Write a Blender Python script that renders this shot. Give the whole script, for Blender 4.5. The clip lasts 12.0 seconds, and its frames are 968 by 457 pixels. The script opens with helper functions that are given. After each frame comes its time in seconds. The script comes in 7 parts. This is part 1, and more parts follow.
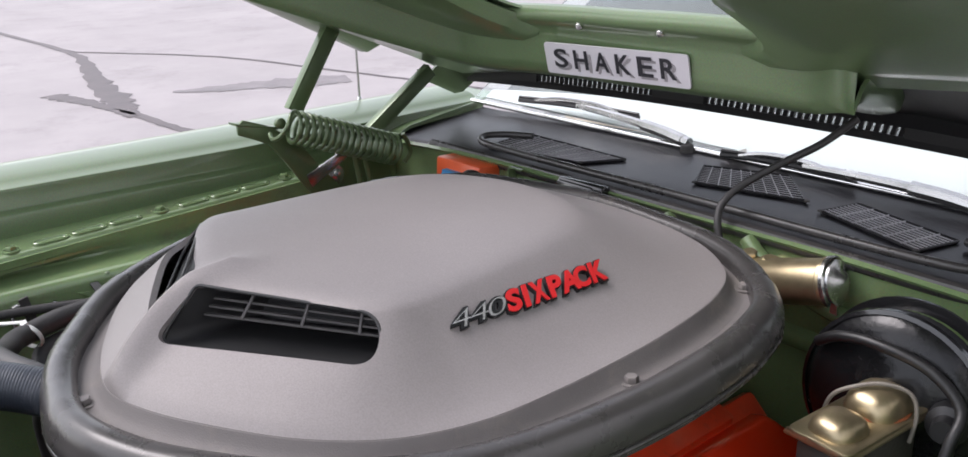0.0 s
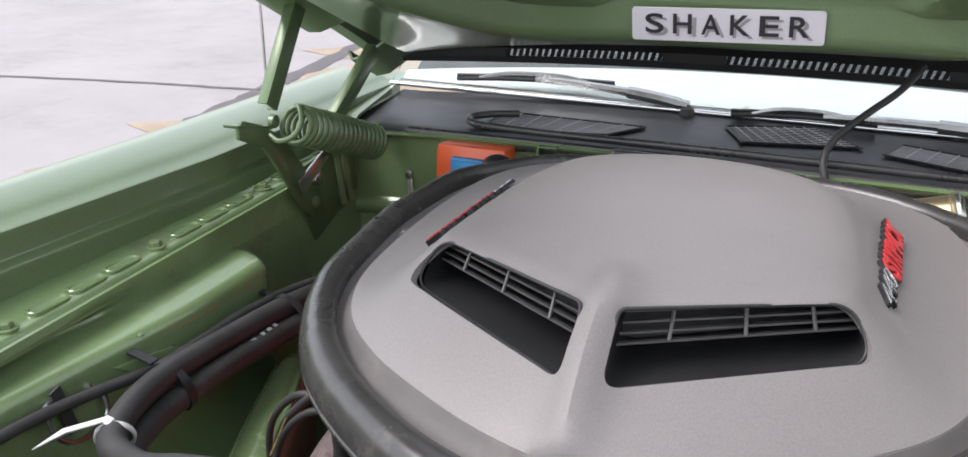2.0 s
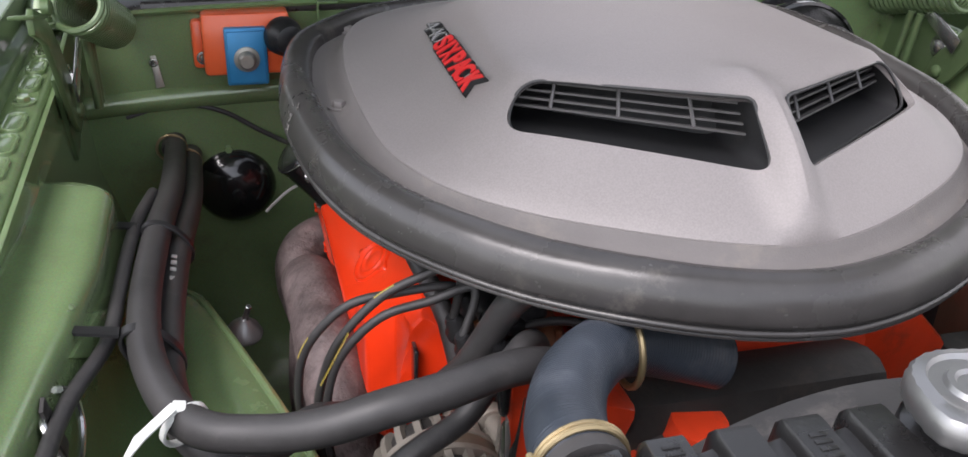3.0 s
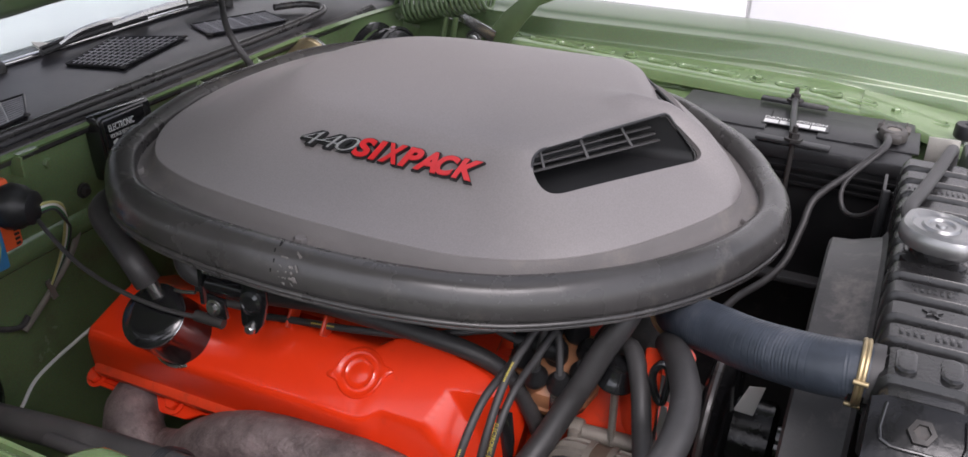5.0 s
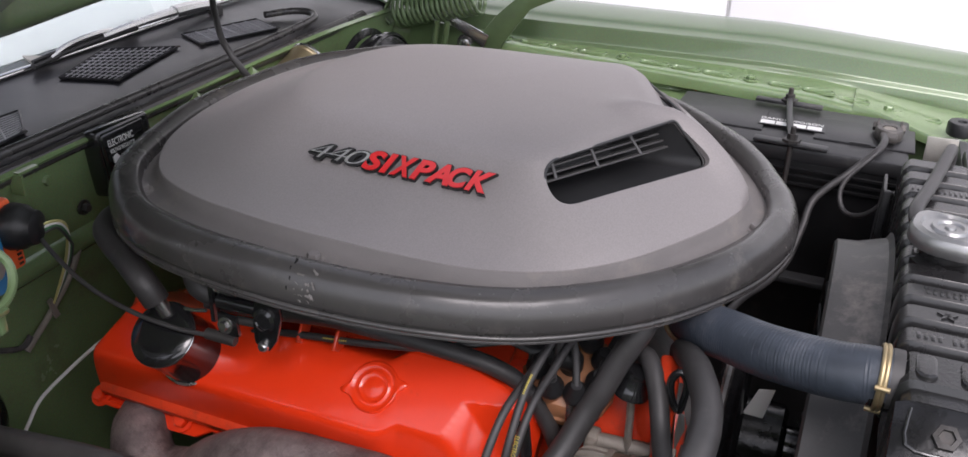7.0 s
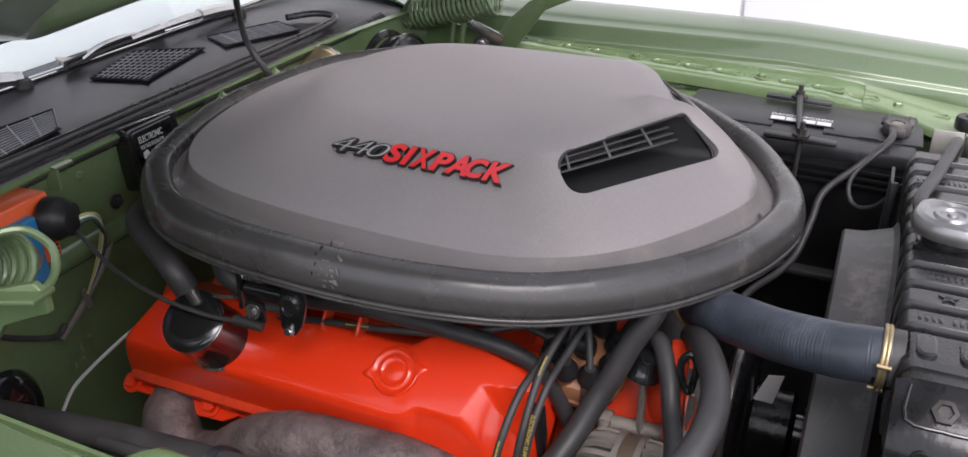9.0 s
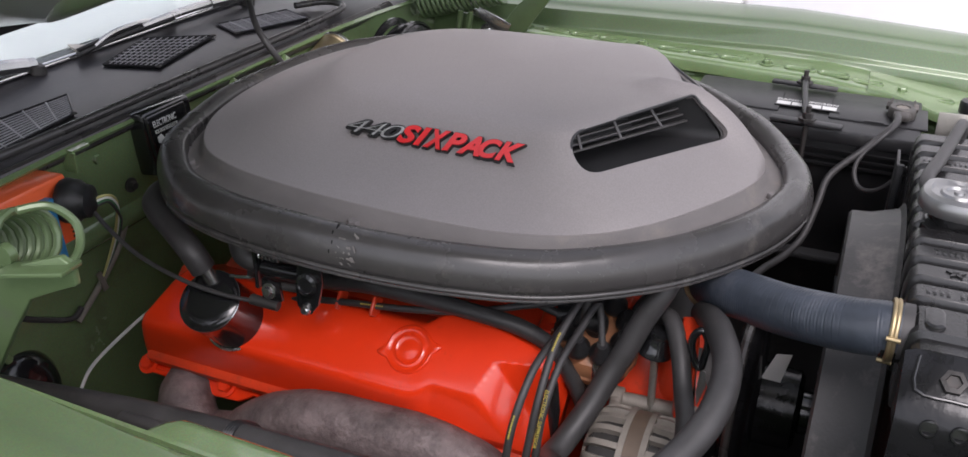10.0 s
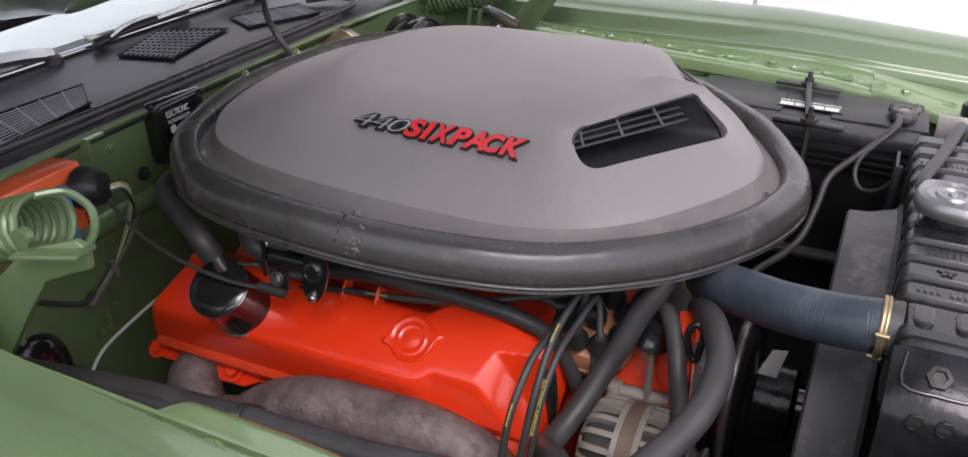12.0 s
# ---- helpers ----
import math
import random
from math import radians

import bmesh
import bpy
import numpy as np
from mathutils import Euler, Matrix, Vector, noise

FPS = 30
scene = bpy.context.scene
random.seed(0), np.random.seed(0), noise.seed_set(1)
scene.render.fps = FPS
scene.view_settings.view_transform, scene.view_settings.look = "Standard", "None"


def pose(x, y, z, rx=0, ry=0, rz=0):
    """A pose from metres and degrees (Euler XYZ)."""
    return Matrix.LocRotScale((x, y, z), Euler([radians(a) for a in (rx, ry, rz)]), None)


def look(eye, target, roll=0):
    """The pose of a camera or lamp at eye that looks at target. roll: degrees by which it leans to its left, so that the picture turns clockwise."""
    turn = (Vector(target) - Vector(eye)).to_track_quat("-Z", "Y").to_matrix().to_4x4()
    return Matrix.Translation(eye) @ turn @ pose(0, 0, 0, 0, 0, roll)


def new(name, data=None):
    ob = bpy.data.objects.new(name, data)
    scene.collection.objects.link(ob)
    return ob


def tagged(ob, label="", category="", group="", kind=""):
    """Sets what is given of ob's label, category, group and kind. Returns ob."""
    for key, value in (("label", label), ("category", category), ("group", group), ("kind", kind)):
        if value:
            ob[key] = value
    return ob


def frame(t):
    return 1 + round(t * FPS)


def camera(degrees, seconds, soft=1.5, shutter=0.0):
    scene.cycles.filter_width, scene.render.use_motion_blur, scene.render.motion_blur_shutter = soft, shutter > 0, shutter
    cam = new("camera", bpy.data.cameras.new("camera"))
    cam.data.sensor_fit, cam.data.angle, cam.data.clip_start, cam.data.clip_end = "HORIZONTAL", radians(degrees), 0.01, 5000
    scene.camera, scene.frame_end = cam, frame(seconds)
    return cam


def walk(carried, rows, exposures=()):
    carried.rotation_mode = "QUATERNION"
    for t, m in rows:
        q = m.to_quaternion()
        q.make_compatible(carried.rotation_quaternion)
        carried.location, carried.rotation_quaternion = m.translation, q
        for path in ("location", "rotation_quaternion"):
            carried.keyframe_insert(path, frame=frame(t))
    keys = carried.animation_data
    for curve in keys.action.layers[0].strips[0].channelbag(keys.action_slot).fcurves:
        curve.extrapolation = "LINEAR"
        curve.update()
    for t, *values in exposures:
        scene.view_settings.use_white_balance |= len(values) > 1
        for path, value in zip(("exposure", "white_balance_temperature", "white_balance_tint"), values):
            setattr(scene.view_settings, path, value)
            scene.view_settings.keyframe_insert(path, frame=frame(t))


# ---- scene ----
cam = camera(54.58, 12.0)

PATH = [
    (0, (0.8457, -0.5951, 1.4115), (-0.5839, 0.6308, 0.7382), -1.42),
    (0.5, (0.7679, -0.6453, 1.3896), (-0.6343, 0.555, 0.6196), 1.87),
    (1, (0.7107, -0.6909, 1.3848), (-0.641, 0.5687, 0.6191), 2.81),
    (1.5, (0.4873, -0.8629, 1.4037), (-0.5775, 0.6833, 0.7142), 0.99),
    (2, (0.1668, -0.9177, 1.3787), (-0.5529, 0.8064, 0.6649), 0.22),
    (2.3, (-0.0569, -0.931, 1.3579), (-0.3796, 0.8943, 0.6066), 2.06),
    (2.5, (-0.1945, -0.94, 1.3257), (-0.2522, 0.877, 0.492), 2.39),
    (2.7, (-0.2984, -0.9364, 1.3065), (-0.1288, 0.8424, 0.4081), 2.55),
    (4.3, (-0.9222, -0.6411, 1.3904), (0.536, 0.3892, 0.4891), -0.71),
    (4.5, (-0.9537, -0.5861, 1.3935), (0.5787, 0.3307, 0.4927), 0.51),
    (5, (-1.0489, -0.4723, 1.4133), (0.5905, 0.2366, 0.5134), 2.08),
    (5.5, (-1.0434, -0.4425, 1.4174), (0.6193, 0.2089, 0.5169), 2.08),
    (6, (-1.0462, -0.4398, 1.4256), (0.6176, 0.196, 0.5159), 2.05),
    (6.5, (-1.0548, -0.4342, 1.4258), (0.6069, 0.2101, 0.5182), 1.81),
    (7, (-1.0555, -0.4311, 1.4258), (0.6009, 0.2285, 0.5195), 1.64),
    (9, (-1.0962, -0.4479, 1.4278), (0.5513, 0.2463, 0.5313), 0.93),
    (9.5, (-1.1088, -0.4524, 1.416), (0.5372, 0.2466, 0.5206), 0.69),
    (10, (-1.1217, -0.4428, 1.4179), (0.5221, 0.2496, 0.5132), 0.77),
    (10.5, (-1.121, -0.441, 1.4192), (0.5237, 0.2565, 0.5199), 0.95),
    (11, (-1.1198, -0.4455, 1.4215), (0.5192, 0.2567, 0.5157), 1.33),
    (11.5, (-1.1244, -0.452, 1.4227), (0.5104, 0.2561, 0.5137), 1.46),
    (12, (-1.1412, -0.4596, 1.4263), (0.4912, 0.2496, 0.5139), 1.44),
]

# ---------------------------------------------------------------- units
# The plan below is drawn in units of 0.9 m; put() turns it into metres.
U = 0.9

walk(cam, [(t, look([c * U for c in eye], [c * U for c in target], roll)) for t, eye, target, roll in PATH],
     [(0, 1.23, 6500, 14), (1.5, 1.34, 6500, 10), (2.0, 1.39, 6500, 10), (2.5, 1.50, 6500, 12), (4.5, 1.27, 6500, 15), (5.0, 1.11, 6500, 16), (5.5, 1.15, 6500, 16), (7.2, 1.13, 6500, 16), (9.0, 1.15, 6500, 16), (9.5, 1.04, 6500, 16), (10.0, 1.06, 6500, 16), (10.5, 1.30, 6500, 15), (11.0, 1.15, 6500, 16), (12, 1.15, 6500, 17)])

# ---------------------------------------------------------------- light
SUN_EL, SUN_AZ = radians(54), radians(236)
world = bpy.data.worlds.new("overcast_sky")
scene.world = world
world.use_nodes = True
wn = world.node_tree.nodes
wl = world.node_tree.links
sky = wn.new("ShaderNodeTexSky")
sky.sky_type = "NISHITA"
sky.sun_disc = False
sky.sun_elevation = SUN_EL
sky.sun_rotation = SUN_AZ
sky.air_density = 1.0
sky.dust_density = 2.0
grey = wn.new("ShaderNodeHueSaturation")
grey.inputs["Saturation"].default_value = 0.32
wl.new(sky.outputs[0], grey.inputs["Color"])
wl.new(grey.outputs[0], wn["Background"].inputs["Color"])
wn["Background"].inputs["Strength"].default_value = 0.15

sun_data = bpy.data.lights.new("sun", "SUN")
sun_data.energy = 0.80
sun_data.angle = radians(30)
sun_data.color = (1.0, 0.95, 0.985)
sun = new("sun", sun_data)
sun.matrix_world = look((math.sin(SUN_AZ) * math.cos(SUN_EL) * 20, math.cos(SUN_AZ) * math.cos(SUN_EL) * 20, math.sin(SUN_EL) * 20), (0, 0, 0))

# ---------------------------------------------------------------- materials


def mat(name, base, rough=0.5, metal=0.0, coat=0.0, vary=0.15, size=8.0, grain=0.0, grain_size=400.0, rough_vary=0.1, dirt=None, dirt_amount=0.0, dirt_size=6.0, flake=0.0, spec=0.5, piece=0.0, speck=0.0):
    m = bpy.data.materials.new(name)
    m.use_nodes = True
    n, l = m.node_tree.nodes, m.node_tree.links
    b = n["Principled BSDF"]
    b.inputs["Metallic"].default_value = metal
    b.inputs["Specular IOR Level"].default_value = spec
    b.inputs["Coat Weight"].default_value = coat
    b.inputs["Coat Roughness"].default_value = 0.06
    co = n.new("ShaderNodeTexCoord")
    big = n.new("ShaderNodeTexNoise")
    big.inputs["Scale"].default_value = size
    big.inputs["Detail"].default_value = 6
    big.inputs["Roughness"].default_value = 0.65
    l.new(co.outputs["Object"], big.inputs["Vector"])
    ramp = n.new("ShaderNodeMapRange")
    ramp.inputs["From Min"].default_value = 0.3
    ramp.inputs["From Max"].default_value = 0.7
    ramp.inputs["To Min"].default_value = 1 - vary
    ramp.inputs["To Max"].default_value = 1 + vary
    l.new(big.outputs["Fac"], ramp.inputs["Value"])
    col = n.new("ShaderNodeMix")
    col.data_type = "RGBA"
    col.blend_type = "MULTIPLY"
    col.inputs["Factor"].default_value = 1.0
    col.inputs["A"].default_value = (*base, 1)
    l.new(ramp.outputs[0], col.inputs["B"])
    out = col.outputs["Result"]
    if piece:
        info = n.new("ShaderNodeObjectInfo")
        pr = n.new("ShaderNodeMapRange")
        pr.inputs["To Min"].default_value = 1 - piece
        pr.inputs["To Max"].default_value = 1 + piece
        l.new(info.outputs["Random"], pr.inputs["Value"])
        pm = n.new("ShaderNodeMix")
        pm.data_type = "RGBA"
        pm.blend_type = "MULTIPLY"
        pm.inputs["Factor"].default_value = 1.0
        l.new(out, pm.inputs["A"])
        l.new(pr.outputs[0], pm.inputs["B"])
        out = pm.outputs["Result"]
    if speck:
        sn = n.new("ShaderNodeTexNoise")
        sn.inputs["Scale"].default_value = 650
        sn.inputs["Detail"].default_value = 2
        l.new(co.outputs["Object"], sn.inputs["Vector"])
        sr = n.new("ShaderNodeMapRange")
        sr.inputs["From Min"].default_value = 0.35
        sr.inputs["From Max"].default_value = 0.65
        sr.inputs["To Min"].default_value = 1 - speck
        sr.inputs["To Max"].default_value = 1 + speck
        l.new(sn.outputs["Fac"], sr.inputs["Value"])
        sm = n.new("ShaderNodeMix")
        sm.data_type = "RGBA"
        sm.blend_type = "MULTIPLY"
        sm.inputs["Factor"].default_value = 1.0
        l.new(out, sm.inputs["A"])
        l.new(sr.outputs[0], sm.inputs["B"])
        out = sm.outputs["Result"]
    if flake:
        fl = n.new("ShaderNodeTexVoronoi")
        fl.inputs["Scale"].default_value = 900
        l.new(co.outputs["Object"], fl.inputs["Vector"])
        fm = n.new("ShaderNodeMix")
        fm.data_type = "RGBA"
        fm.blend_type = "OVERLAY"
        fm.inputs["Factor"].default_value = flake
        l.new(out, fm.inputs["A"])
        l.new(fl.outputs["Color"], fm.inputs["B"])
        out = fm.outputs["Result"]
    if dirt:
        dn = n.new("ShaderNodeTexNoise")
        dn.inputs["Scale"].default_value = dirt_size
        dn.inputs["Detail"].default_value = 9
        dn.inputs["Roughness"].default_value = 0.72
        l.new(co.outputs["Object"], dn.inputs["Vector"])
        dr = n.new("ShaderNodeMapRange")
        dr.inputs["From Min"].default_value = 0.62 - 0.25 * dirt_amount
        dr.inputs["From Max"].default_value = 0.80 - 0.25 * dirt_amount
        dr.inputs["To Max"].default_value = min(1.0, 0.4 + dirt_amount)
        l.new(dn.outputs["Fac"], dr.inputs["Value"])
        dm = n.new("ShaderNodeMix")
        dm.data_type = "RGBA"
        l.new(dr.outputs[0], dm.inputs["Factor"])
        l.new(out, dm.inputs["A"])
        dm.inputs["B"].default_value = (*dirt, 1)
        out = dm.outputs["Result"]
    l.new(out, b.inputs["Base Color"])
    rr = n.new("ShaderNodeMapRange")
    rr.inputs["To Min"].default_value = max(0.02, rough - rough_vary)
    rr.inputs["To Max"].default_value = min(1.0, rough + rough_vary)
    l.new(big.outputs["Fac"], rr.inputs["Value"])
    l.new(rr.outputs[0], b.inputs["Roughness"])
    if grain:
        fine = n.new("ShaderNodeTexNoise")
        fine.inputs["Scale"].default_value = grain_size
        fine.inputs["Detail"].default_value = 4
        l.new(co.outputs["Object"], fine.inputs["Vector"])
        bump = n.new("ShaderNodeBump")
        bump.inputs["Strength"].default_value = grain
        bump.inputs["Distance"].default_value = 0.002
        l.new(fine.outputs["Fac"], bump.inputs["Height"])
        l.new(bump.outputs[0], b.inputs["Normal"])
    return m


GREEN = mat("green_paint", (0.116, 0.170, 0.084), 0.30, 0.12, 0.50, 0.10, 3.0, 0.015, 250, 0.05, (0.14, 0.15, 0.10), 0.0, 5.0, 0.12)
# same paint as GREEN, lightened to make up for weak light in the bay
GREEN_BAY = mat("bay_green_lightened", (0.170, 0.247, 0.114), 0.24, 0.1, 0.8, 0.14, 5.0, 0.04, 200, 0.1, (0.13, 0.115, 0.085), 0.30, 7.0, 0.1)
GREEN_DULL = mat("hinge_green_paint", (0.098, 0.148, 0.068), 0.32, 0.2, 0.2, 0.15, 12.0, 0.04, 300, 0.1, (0.10, 0.10, 0.09), 0.2, 20)
ARGENT = mat("argent_paint", (0.246, 0.224, 0.220), 0.50, 0.15, 0.0, 0.05, 4.0, 0.10, 800, 0.06, (0.29, 0.27, 0.26), 0.08, 40, spec=0.45, speck=0.06)
ARGENT_EDGE = mat("argent_dusty_dark", (0.175, 0.160, 0.155), 0.6, 0.1, 0.0, 0.12, 9.0, 0.25, 700, 0.08, (0.26, 0.23, 0.20), 0.35, 14)
RUBBER = mat("black_rubber", (0.048, 0.045, 0.044), 0.27, 0.0, 0.0, 0.26, 7.0, 0.05, 500, 0.12, (0.14, 0.125, 0.11), 0.20, 22, spec=0.55)
HOSE = mat("hose_rubber", (0.040, 0.038, 0.038), 0.50, 0.0, 0.0, 0.3, 18.0, 0.08, 600, 0.1, (0.10, 0.095, 0.09), 0.2, 25)
BLUEHOSE = mat("ribbed_hose_rubber", (0.040, 0.049, 0.064), 0.44, 0.0, 0.0, 0.45, 9.0, 0.05, 600, 0.12, (0.10, 0.105, 0.12), 0.35, 18)
ORANGE = mat("engine_orange_paint", (0.82, 0.042, 0.008), 0.18, 0.0, 0.40, 0.06, 6.0, 0.02, 60, 0.06, (0.25, 0.04, 0.02), 0.03, 20)
ORANGE_DIRTY = mat("block_orange_paint", (0.72, 0.055, 0.016), 0.32, 0.0, 0.4, 0.15, 14.0, 0.08, 150, 0.1, (0.22, 0.05, 0.035), 0.25, 18)
BLACK_PAINT = mat("black_paint", (0.013, 0.013, 0.014), 0.16, 0.0, 0.5, 0.2, 8.0, 0.03, 200, 0.08, (0.08, 0.07, 0.06), 0.03, 24)
END_BLACK = mat("worn_gloss_black", (0.010, 0.010, 0.011), 0.22, 0.0, 0.0, 0.3, 30.0, 0.30, 90, 0.14, (0.05, 0.045, 0.04), 0.12, 24, spec=0.35)
BLACK_SATIN = mat("satin_black_paint", (0.026, 0.026, 0.027), 0.46, 0.0, 0.0, 0.25, 10.0, 0.06, 300, 0.12, (0.11, 0.10, 0.09), 0.2, 16)
BLACK_PLASTIC = mat("black_plastic", (0.016, 0.016, 0.017), 0.42, 0.0, 0.0, 0.15, 10.0, 0.1, 700, 0.08, (0.08, 0.075, 0.07), 0.12, 20)
# at the hood's rear edge this black also carries the shade
DARK_SATIN = mat("dull_black", (0.014, 0.014, 0.015), 0.5, 0.0, 0.0, 0.25, 10.0, 0.06, 300, 0.12, (0.05, 0.045, 0.04), 0.2, 16, spec=0.3)
COWL_BLACK = mat("cowl_black", (0.022, 0.021, 0.024), 0.36, 0.0, 0.0, 0.3, 6.0, 0.05, 250, 0.14, (0.075, 0.062, 0.06), 0.25, 9)
GRILLE_GREY = mat("grille_grey", (0.42, 0.41, 0.43), 0.38, 0.2, 0.0, 0.2, 20)
BAR_GREY = mat("mouth_bar_grey", (0.10, 0.096, 0.096), 0.4, 0.1, 0.0, 0.15, 20)
DARK = mat("dark_cavity", (0.010, 0.010, 0.010), 0.7, 0.0, 0.0, 0.2, 10, spec=0.2)
BATTERY = mat("battery_plastic", (0.008, 0.008, 0.0085), 0.30, 0.0, 0.0, 0.2, 10.0, 0.06, 400, 0.1, (0.03, 0.028, 0.026), 0.12, 18, spec=0.25)
RAD_BLACK = mat("radiator_black", (0.015, 0.0147, 0.015), 0.27, 0.0, 0.1, 0.25, 9.0, 0.10, 260, 0.12, (0.09, 0.085, 0.08), 0.10, 16)
SHROUD = mat("shroud_plastic", (0.038, 0.037, 0.037), 0.5, 0.0, 0.0, 0.3, 7.0, 0.1, 300, 0.1, (0.15, 0.135, 0.125), 0.45, 12)
ALU = mat("cast_aluminium", (0.42, 0.40, 0.36), 0.42, 0.75, 0.0, 0.2, 18.0, 0.15, 350, 0.1, (0.16, 0.13, 0.10), 0.25, 22)
DIRTY_ALU = mat("dirty_aluminium", (0.24, 0.215, 0.185), 0.6, 0.25, 0.0, 0.25, 18.0, 0.15, 350, 0.1, (0.12, 0.10, 0.085), 0.3, 22)
STEEL = mat("bright_steel", (0.55, 0.55, 0.54), 0.25, 0.95, 0.0, 0.12, 15.0, 0.02, 300, 0.08)
CAPMETAL = mat("cap_aluminium", (0.32, 0.32, 0.32), 0.38, 0.85, 0.0, 0.1, 20.0, 0.05, 300, 0.08, (0.3, 0.29, 0.27), 0.15, 30)
CHROME = mat("chrome", (0.72, 0.72, 0.72), 0.08, 1.0, 0.0, 0.04, 10, rough_vary=0.03)
ZINC = mat("gold_zinc_plating", (0.46, 0.38, 0.24), 0.36, 0.85, 0.0, 0.28, 14.0, 0.03, 120, 0.08, (0.55, 0.36, 0.30), 0.25, 16)
BRASS = mat("brass_clamp", (0.42, 0.33, 0.19), 0.42, 0.8, 0.0, 0.2, 25.0, 0.05, 300, 0.1)
CASTIRON = mat("heat_stained_iron", (0.165, 0.130, 0.127), 0.60, 0.15, 0.0, 0.55, 26.0, 1.0, 190, 0.14, (0.060, 0.040, 0.036), 0.42, 32)
CAST_GREY = mat("grey_casting", (0.085, 0.078, 0.072), 0.5, 0.3, 0.0, 0.3, 14, 0.3, 200, 0.1, (0.15, 0.12, 0.095), 0.3, 14)
STATOR = mat("stator_laminate", (0.13, 0.095, 0.070), 0.55, 0.2, 0.0, 0.2, 18.0, 0.1, 350)
DARKIRON = mat("dark_casting", (0.045, 0.042, 0.040), 0.55, 0.3, 0.0, 0.3, 14, 0.25, 200, 0.1, (0.12, 0.09, 0.07), 0.3, 12)
BAKELITE = mat("tan_distributor_cap", (0.36, 0.165, 0.080), 0.42, 0.0, 0.1, 0.15, 20, 0.04, 300, 0.1, (0.12, 0.08, 0.06), 0.25, 25)
SCUFF = mat("scuffed_rubber", (0.15, 0.138, 0.13), 0.7, vary=0.3, size=60)
EMB_SILVER = mat("emblem_silver", (0.64, 0.63, 0.64), 0.24, 0.65, 0.0, 0.1, 30, rough_vary=0.08)
RED = mat("red_emblem_enamel", (0.62, 0.022, 0.025), 0.3, 0.0, 0.3, 0.06, 20, rough_vary=0.05)
EMB_BLACK = mat("emblem_black", (0.02, 0.02, 0.021), 0.35, 0.2, 0.0, 0.1, 20)
SIGN_SILVER = mat("sign_silver", (0.62, 0.60, 0.64), 0.35, 0.35, 0.0, 0.06, 12, 0.02, 200)
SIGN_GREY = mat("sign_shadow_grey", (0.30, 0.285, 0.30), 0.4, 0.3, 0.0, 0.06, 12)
SIGN_INK = mat("sign_ink", (0.015, 0.015, 0.02), 0.4)
ORANGE_BOX = mat("orange_box_paint", (0.78, 0.12, 0.035), 0.35, 0.0, 0.3, 0.08, 15)
BLUE_FIN = mat("blue_anodised", (0.03, 0.22, 0.46), 0.4, 0.2, 0.0, 0.12, 20)
PRIMER = mat("brown_primer_plate", (0.20, 0.125, 0.09), 0.6, 0.1, 0.0, 0.2, 20, 0.1, 200)
WHITE_PRINT = mat("white_print", (0.72, 0.72, 0.70), 0.5, vary=0.06)
FADED_PRINT = mat("faded_print", (0.26, 0.26, 0.25), 0.6, vary=0.5, size=120)
YELLOW_PRINT = mat("yellow_print", (0.50, 0.40, 0.07), 0.5, vary=0.1)
WHITE_TIE = mat("white_nylon", (0.68, 0.69, 0.66), 0.4, vary=0.06)
TEAL = mat("teal_wire", (0.02, 0.32, 0.24), 0.4)
WIRE_Y = mat("pale_yellow_wire", (0.45, 0.42, 0.16), 0.5)
WIRE_G = mat("green_wire", (0.05, 0.16, 0.07), 0.5)
SHADE_WHITE = mat("white_dash_shade", (0.50, 0.485, 0.505), 0.55, vary=0.04, size=3, grain=0.05, grain_size=120)
RUST = mat("rust_orange", (0.33, 0.10, 0.035), 0.8, vary=0.3, size=40)
WALL_WHITE = mat("white_wall_paint", (0.82, 0.82, 0.82), 0.6, vary=0.03, size=2, grain=0.04, grain_size=80)


def concrete():
    m = mat("concrete", (0.325, 0.300, 0.303), 0.8, 0.0, 0.0, 0.12, 0.9, 0.35, 90, 0.08, (0.245, 0.224, 0.226), 0.38, 1.6)
    return m


CONCRETE = concrete()
TAR = mat("tar_seal", (0.10, 0.085, 0.088), 0.6, vary=0.25, size=6, grain=0.2, grain_size=60)
TAN_DIRT = mat("tan_dirt", (0.34, 0.27, 0.20), 0.9, vary=0.2, size=3, grain=0.4, grain_size=60, dirt=(0.26, 0.21, 0.16), dirt_amount=0.4, dirt_size=5)
STAIN = mat("oil_stained_concrete", (0.20, 0.182, 0.188), 0.75, vary=0.2, size=5, grain=0.25, grain_size=90)


def glass_mat():
    m = bpy.data.materials.new("windshield_glass")
    m.use_nodes = True
    n, l = m.node_tree.nodes, m.node_tree.links
    b = n["Principled BSDF"]
    b.inputs["Base Color"].default_value = (0.86, 0.95, 0.92, 1)
    b.inputs["Transmission Weight"].default_value = 1.0
    b.inputs["Roughness"].default_value = 0.02
    b.inputs["IOR"].default_value = 1.5
    return m


GLASS = glass_mat()

# ---------------------------------------------------------------- mesh tools


def join(*bms):
    out = bms[0]
    for b in bms[1:]:
        me = bpy.data.meshes.new("tmp")
        b.to_mesh(me)
        out.from_mesh(me)
        bpy.data.meshes.remove(me)
        b.free()
    return out


